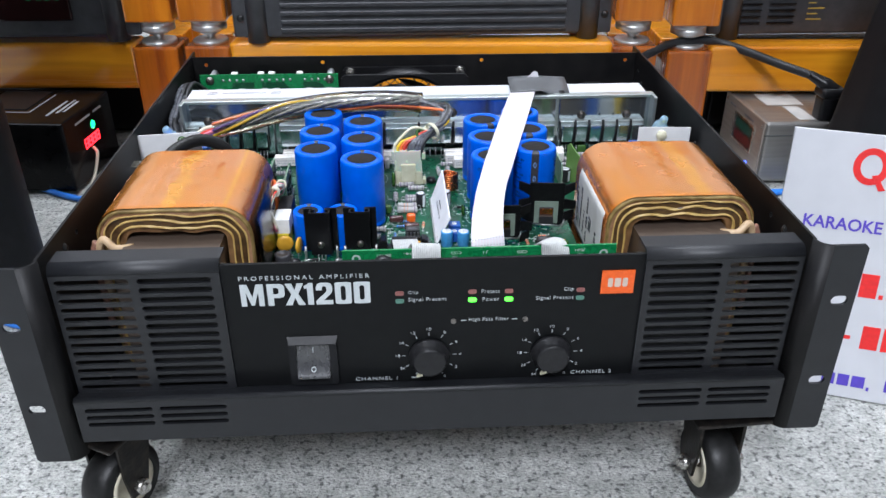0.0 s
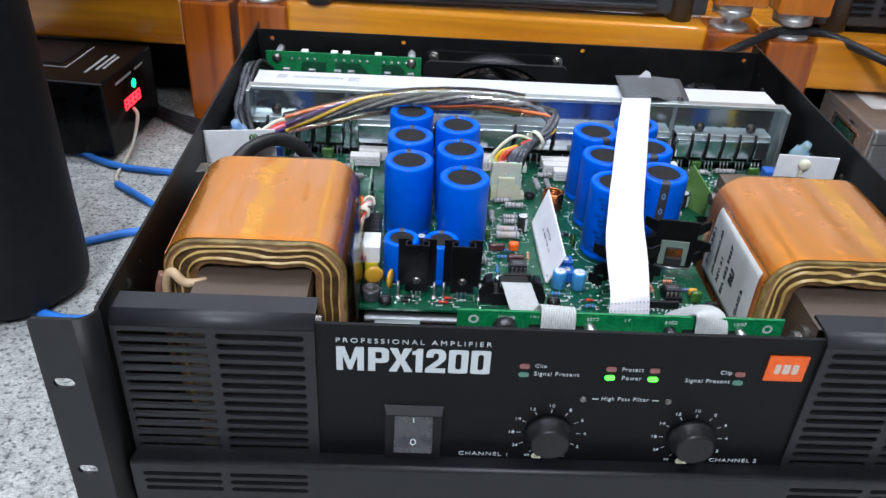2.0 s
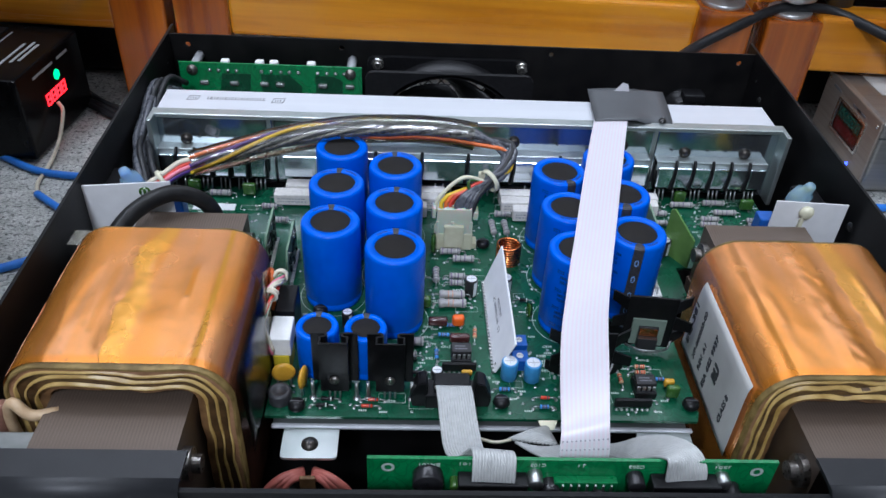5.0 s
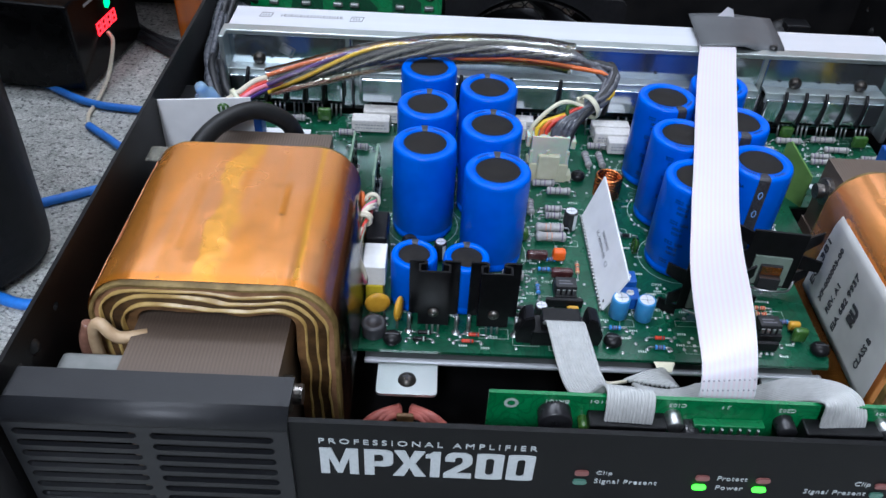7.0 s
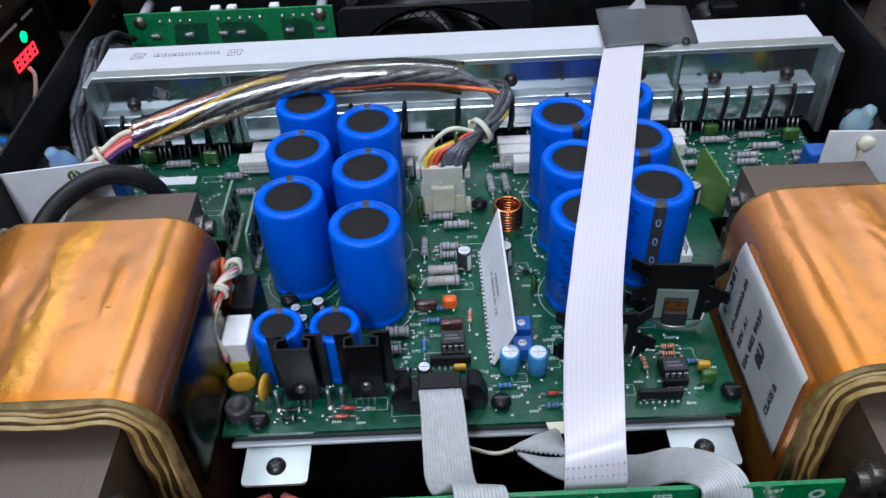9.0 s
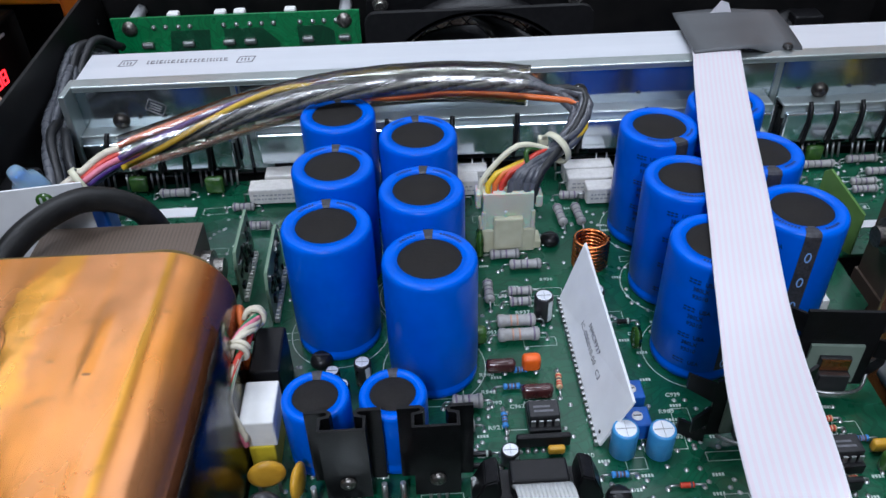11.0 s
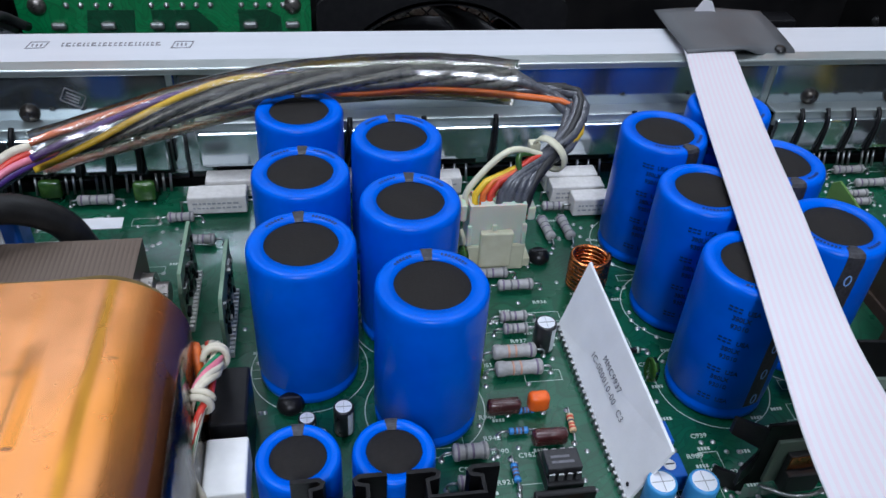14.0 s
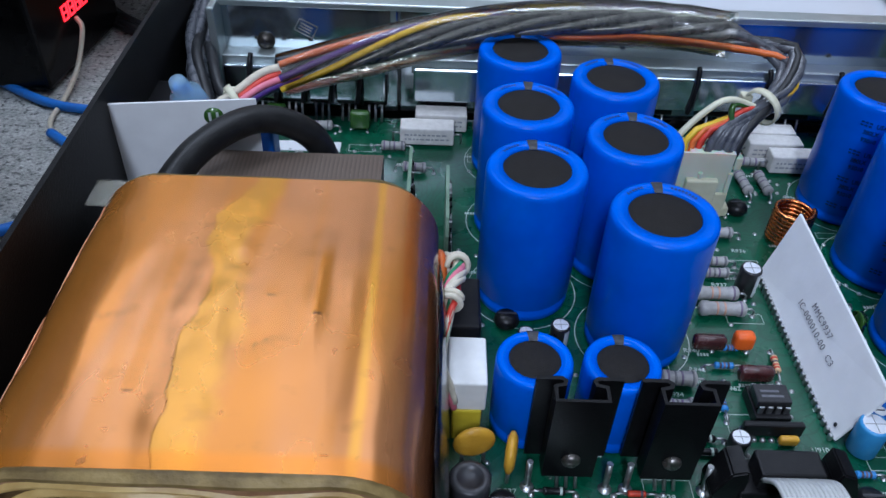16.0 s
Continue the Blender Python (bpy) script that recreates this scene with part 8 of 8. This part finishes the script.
# ---- black box with red digits, beside the rack ----
pb = thing("power_meter_box", "glossy black power box with red digits and a green symbol", "power box", (-0.412, 0.529, 0.004), rz=-6)
bm = bm_new()
box(bm, -0.150, 0.0, 0.0, 0.132, 0.0, 0.087, 0.003)
part("casing", bm, "gloss_black", pb)
for k, y in enumerate((0.044, 0.0545, 0.065, 0.0755)):
    bm = bm_new()
    for z, h in ((0.0390, 0.0012), (0.0445, 0.0012), (0.0500, 0.0012)):
        box(bm, 0.0, 0.0010, y, y + 0.0082, z, z + h)
    for yy in (y, y + 0.0070):
        box(bm, 0.0, 0.0010, yy, yy + 0.0012, 0.0390, 0.0512)
    part("red_digit", bm, "red_led", pb, "glowing red digit")
bm = bm_new()
lathe(bm, [(0, 0.0012), (0.0052, 0.0010), (0.0060, 0)], Matrix.Translation((0, 0.073, 0.0615)) @ Matrix.Rotation(radians(90), 4, "Y"), 6)
part("green_symbol", bm, "green_disp", pb, "glowing green symbol")
for y, w in ((0.030, 0.040), (0.080, 0.022)):
    bm = bm_new()
    box(bm, 0.0, 0.0006, y, y + w, 0.0745, 0.0770)
    part("print_bar", bm, "pale_print", pb)
for x, y, w, d in ((-0.034, 0.030, 0.0030, 0.055), (-0.026, 0.040, 0.0030, 0.050), (-0.020, 0.045, 0.0030, 0.040), (-0.060, 0.040, 0.0016, 0.070), (-0.095, 0.040, 0.0350, 0.0014)):
    bm = bm_new()
    box(bm, x, x + w, y, y + d, 0.0869, 0.0874)
    part("print_bar", bm, "pale_print", pb)
bm = bm_new()
box(bm, -0.130, -0.068, 0.050, 0.120, 0.0865, 0.0880, 0.0005)
part("top_panel", bm, "black_plastic", pb)

# ---- grey metal regulator ----
gbx = thing("voltage_regulator", "brushed grey metal box with a dark display and blue lamp", "regulator", (0.4270, 0.514, 0.003), rz=0)
bm = bm_new()
box(bm, 0.003, 0.150, 0.0, 0.124, 0.0, 0.079, 0.005, 3)
part("casing", bm, "grey_metal", gbx)
bm = bm_new()
box(bm, 0.0, 0.0032, -0.001, 0.125, 0.0, 0.0805, 0.0015)
face = part("face_plate", bm, "face_metal", gbx, "brushed warm-grey face plate")
bm = bm_new()
plate(bm, rounded(0.064, 0.037, 0.003, 3, 0.0545, 0.0480), [rounded(0.058, 0.031, 0.002, 3, 0.0545, 0.0480)], -0.0014, 0.0005, YZ)
part("window_frame", bm, "nickel", face)
bm = bm_new()
plate(bm, rounded(0.058, 0.031, 0.002, 3, 0.0545, 0.0480), [], -0.0006, 0.0003, YZ)
win = part("display_window", bm, "dark_window", face)
bm = bm_new()
box(bm, -0.0008, -0.0004, 0.030, 0.079, 0.0485, 0.0605)
part("green_strip", bm, "deep_green", win)
bm = bm_new()
box(bm, -0.0008, -0.0004, 0.030, 0.079, 0.0345, 0.0455)
part("red_strip", bm, "deep_red", win)
bm = bm_new()
lathe(bm, [(0, 0.0018), (0.0016, 0.0014), (0.0022, 0)], Matrix.Translation((0, 0.031, 0.0155)) @ Matrix.Rotation(radians(-90), 4, "Y"), 12)
part("blue_lamp", bm, "blue_led", face, "lit blue lamp")
for y in (0.006, 0.118):
    for z in (0.007, 0.073):
        bm = bm_new()
        lathe(bm, [(0, 0.0012), (0.0014, 0.001), (0.002, 0)], Matrix.Translation((0, y, z)) @ Matrix.Rotation(radians(-90), 4, "Y"), 12)
        part("screw", bm, "nickel", face)
for y in (0.030, 0.040, 0.088):
    bm = bm_new()
    box(bm, -0.0004, 0.0002, y, y + 0.018, 0.0690, 0.0715)
    part("print_bar", bm, "grey_print", face)
for x0, x1, y0, y1 in ((0.030, 0.078, 0.065, 0.118), (0.048, 0.068, 0.010, 0.060)):
    bm = bm_new()
    box(bm, x0, x1, y0, y1, 0.0790, 0.0793)
    part("paper_label", bm, "grey_paper", gbx)
bm = bm_new()
box(bm, 0.003, 0.150, -0.0008, 0.0, 0.062, 0.0635)
part("seam", bm, "grey_paint", gbx)

pw = thing("power_plug", "moulded black mains plug and thick cable on the grey box", "power plug", (0.5075, 0.5270, 0.0820))
bm = bm_new()
box(bm, -0.0130, 0.0130, -0.0110, 0.0110, 0.0, 0.0300, 0.004, 3)
box(bm, -0.0160, 0.0160, -0.0130, 0.0130, 0.0280, 0.0400, 0.005, 3)
part("body", bm, "black_plastic", pw)
bm = bm_new()
tube(bm, spline([(0.004, 0, 0.0350), (-0.010, 0.004, 0.0440), (-0.024, 0.012, 0.0520)], 6), [0.0085] * 6 + [0.0078, 0.007, 0.0066, 0.0062, 0.006, 0.0056, 0.0052], 14)
part("strain_relief", bm, "black_plastic", pw)
bm = bm_new()
tube(bm, spline([(-0.022, 0.011, 0.0510), (-0.045, 0.045, 0.0545), (-0.075, 0.085, 0.0610), (-0.105, 0.105, 0.0680), (-0.142, 0.104, 0.0720), (-0.172, 0.100, 0.0680), (-0.215, 0.080, 0.0560), (-0.262, 0.055, 0.0420), (-0.300, 0.010, 0.0400), (-0.325, -0.020, 0.0300), (-0.335, -0.060, -0.0100), (-0.340, -0.090, -0.0400)], 7), 0.0052, 12)
part("cable", bm, "cable_black", pw)

# ---- sign ----
sg = thing("sign_board", "white sign board with red and blue lettering leaning by the amplifier", "sign")
sg.matrix_basis = pose(0.276, 0.126, 0.001, -13.7, 0, -20.3)
bm = bm_new()
box(bm, -0.0075, 0.42, 0.0, 0.004, 0.0, 0.2107, 0.0006)
panel_s = part("panel", bm, "sign", sg)
onsign = lambda u, v: Matrix.Translation((u, -0.0003, v)) @ XZ @ Matrix.Diagonal((1, 1, -1, 1))
lettering("lettering", "KARAOKE", 0.0560, 0.0098, onsign(0.0106, 0.1362), "sign_blue", panel_s, 0.018)
bm = bm_new()
plate(bm, [(0.0500 + 0.0125 * math.cos(k * math.pi / 16), 0.1868 + 0.0140 * math.sin(k * math.pi / 16)) for k in range(32)], [[(0.0500 + 0.0075 * math.cos(k * math.pi / 16), 0.1868 + 0.0090 * math.sin(k * math.pi / 16)) for k in range(32)]], -0.0004, 0.0, XZ)
part("red_ring", bm, "sign_red", panel_s)
bm = bm_new()
plate(bm, [(0.0515, 0.1800), (0.0550, 0.1810), (0.0625, 0.1700), (0.0580, 0.1690)], [], -0.0006, -0.0001, XZ)
part("red_stroke", bm, "sign_red", panel_s)
for u, w, v, h, mt in ((0.0700, 0.020, 0.1730, 0.027, "sign_red"), (0.0940, 0.020, 0.1730, 0.027, "sign_red"), (0.0720, 0.004, 0.1400, 0.002, "sign_blue"), (0.0800, 0.040, 0.1362, 0.0098, "sign_blue"),
                       (0.0460, 0.0110, 0.0855, 0.0190, "sign_red"), (0.0600, 0.0125, 0.0855, 0.0190, "sign_red"), (0.0745, 0.0030, 0.0855, 0.0035, "sign_red"), (0.0800, 0.0125, 0.0855, 0.0190, "sign_red"),
                       (0.0550, 0.0060, 0.0500, 0.0030, "sign_red"), (0.0690, 0.0125, 0.0436, 0.0190, "sign_red"), (0.0840, 0.0125, 0.0436, 0.0190, "sign_red"), (0.0990, 0.0125, 0.0436, 0.0190, "sign_red"),
                       (0.0470, 0.0095, 0.0105, 0.0095, "sign_blue"), (0.0585, 0.0085, 0.0105, 0.0095, "sign_blue"), (0.0690, 0.0095, 0.0105, 0.0095, "sign_blue"), (0.0805, 0.0020, 0.0090, 0.0030, "sign_blue"), (0.0930, 0.0090, 0.0105, 0.0095, "sign_blue")):
    bm = bm_new()
    box(bm, u, u + w, -0.0004, 0.0, v, v + h)
    part("print_bar", bm, mt, panel_s)

# ---- cables on the floor ----
def floor_cable(name, label, pts, r, mt):
    t = thing(name, label, "cable")
    bm = bm_new()
    tube(bm, spline(pts, 8), r, 10)
    part("sheath", bm, mt, t)
    return t


floor_cable("blue_cable", "bright blue cable lying on the carpet behind the loudspeaker", [(-0.520, 0.575, 0.004), (-0.469, 0.549, 0.004), (-0.409, 0.513, 0.004), (-0.360, 0.503, 0.004), (-0.312, 0.500, 0.004), (-0.255, 0.500, 0.004)], 0.0038, "cable_blue")
wc = floor_cable("white_lead", "thin white lead from the black box joined to a blue cable", [(-0.404, 0.588, 0.040), (-0.398, 0.580, 0.033), (-0.398, 0.553, 0.012), (-0.399, 0.520, 0.003), (-0.398, 0.490, 0.003), (-0.390, 0.470, 0.003)], 0.0020, "wire_white")
bm = bm_new()
tube(bm, spline([(-0.391, 0.471, 0.004), (-0.365, 0.450, 0.004), (-0.335, 0.425, 0.004), (-0.312, 0.405, 0.004), (-0.270, 0.370, 0.004)], 8), 0.0036, 10)
part("blue_sheath", bm, "cable_blue", wc)
floor_cable("blue_cable", "bright blue cable crossing the carpet under the loudspeaker", [(-0.400, 0.346, 0.004), (-0.375, 0.360, 0.004), (-0.345, 0.376, 0.004), (-0.312, 0.379, 0.004), (-0.260, 0.372, 0.004)], 0.0040, "cable_blue")
floor_cable("blue_cable", "bright blue cable curving over the carpet by the amplifier", [(-0.400, 0.268, 0.004), (-0.389, 0.253, 0.004), (-0.370, 0.242, 0.004), (-0.346, 0.238, 0.004), (-0.310, 0.251, 0.004), (-0.255, 0.287, 0.004)], 0.0042, "cable_blue")
floor_cable("blue_cable", "bright blue cable passing in front of the grey box", [(0.330, 0.560, 0.004), (0.370, 0.522, 0.004), (0.396, 0.502, 0.004), (0.418, 0.489, 0.004), (0.451, 0.484, 0.004), (0.520, 0.497, 0.004)], 0.0040, "cable_blue")
random.seed(9)
for k in range(5):
    o = k * 0.007
    floor_cable("black_cable", "thin black cable running along the carpet to the rack", [(-0.425, 0.668 + o, 0.004), (-0.385, 0.640 + o * 0.6, 0.005 + 0.003 * (k % 2)), (-0.345, 0.608 + o, 0.005), (-0.300, 0.578 + o * 1.3, 0.005), (-0.240, 0.555 + o, 0.004)], 0.0035, "cable_black")
coilb = thing("cable_coil", "loose coil of thick black cable on the carpet under the rack", "cable coil", (-0.140, 0.715, 0.0))
for k in range(5):
    bm = bm_new()
    r = 0.085 - 0.007 * k
    tube(bm, [Vector((r * math.cos(a) + 0.004 * math.sin(3 * a + k), r * 0.72 * math.sin(a), 0.008 + 0.009 * k + 0.012 * (1 + math.sin(a + k)))) for a in [j * math.pi / 24 for j in range(49)]], 0.0060, 10)
    part("turn", bm, "cable_black", coilb)
bm = bm_new()
tube(bm, spline([(-0.225, 0.662, 0.030), (-0.200, 0.655, 0.036), (-0.170, 0.652, 0.034), (-0.140, 0.660, 0.020)], 8), 0.0055, 10)
tagged(part("red_cable", bm, "wire_red"), "short red cable lying by the black coil", "cable")
for x, y, h, lean in ((0.100, 0.668, 0.105, 0.004), (0.120, 0.672, 0.105, 0.012), (0.092, 0.690, 0.105, -0.008), (0.150, 0.690, 0.105, 0.03), (0.180, 0.680, 0.105, -0.01), (0.205, 0.700, 0.105, 0.016)):
    hc = thing("audio_lead", "black audio lead hanging behind the amplifier with a gilt plug", "cable", (x, y, 0))
    bm = bm_new()
    tube(bm, spline([(lean, 0.01, h), (lean * 0.5, -0.006, h * 0.7), (-lean * 0.4, -0.012, 0.045)], 6), 0.0042, 8)
    part("sheath", bm, "cable_black", hc)
    bm = bm_new()
    lathe(bm, [(0, 0.030), (0.0055, 0.028), (0.0062, 0.010), (0.0050, 0.0)], Matrix.Translation((-lean * 0.4, -0.012, 0.020)), 14)
    part("plug_body", bm, "black_plastic", hc)
    bm = bm_new()
    lathe(bm, [(0.0052, 0.006), (0.0056, 0.004), (0.0056, -0.006), (0.0020, -0.007), (0.0018, -0.014), (0, -0.016)], Matrix.Translation((-lean * 0.4, -0.012, 0.018)), 14)
    part("plug_tip", bm, "gilt", hc)
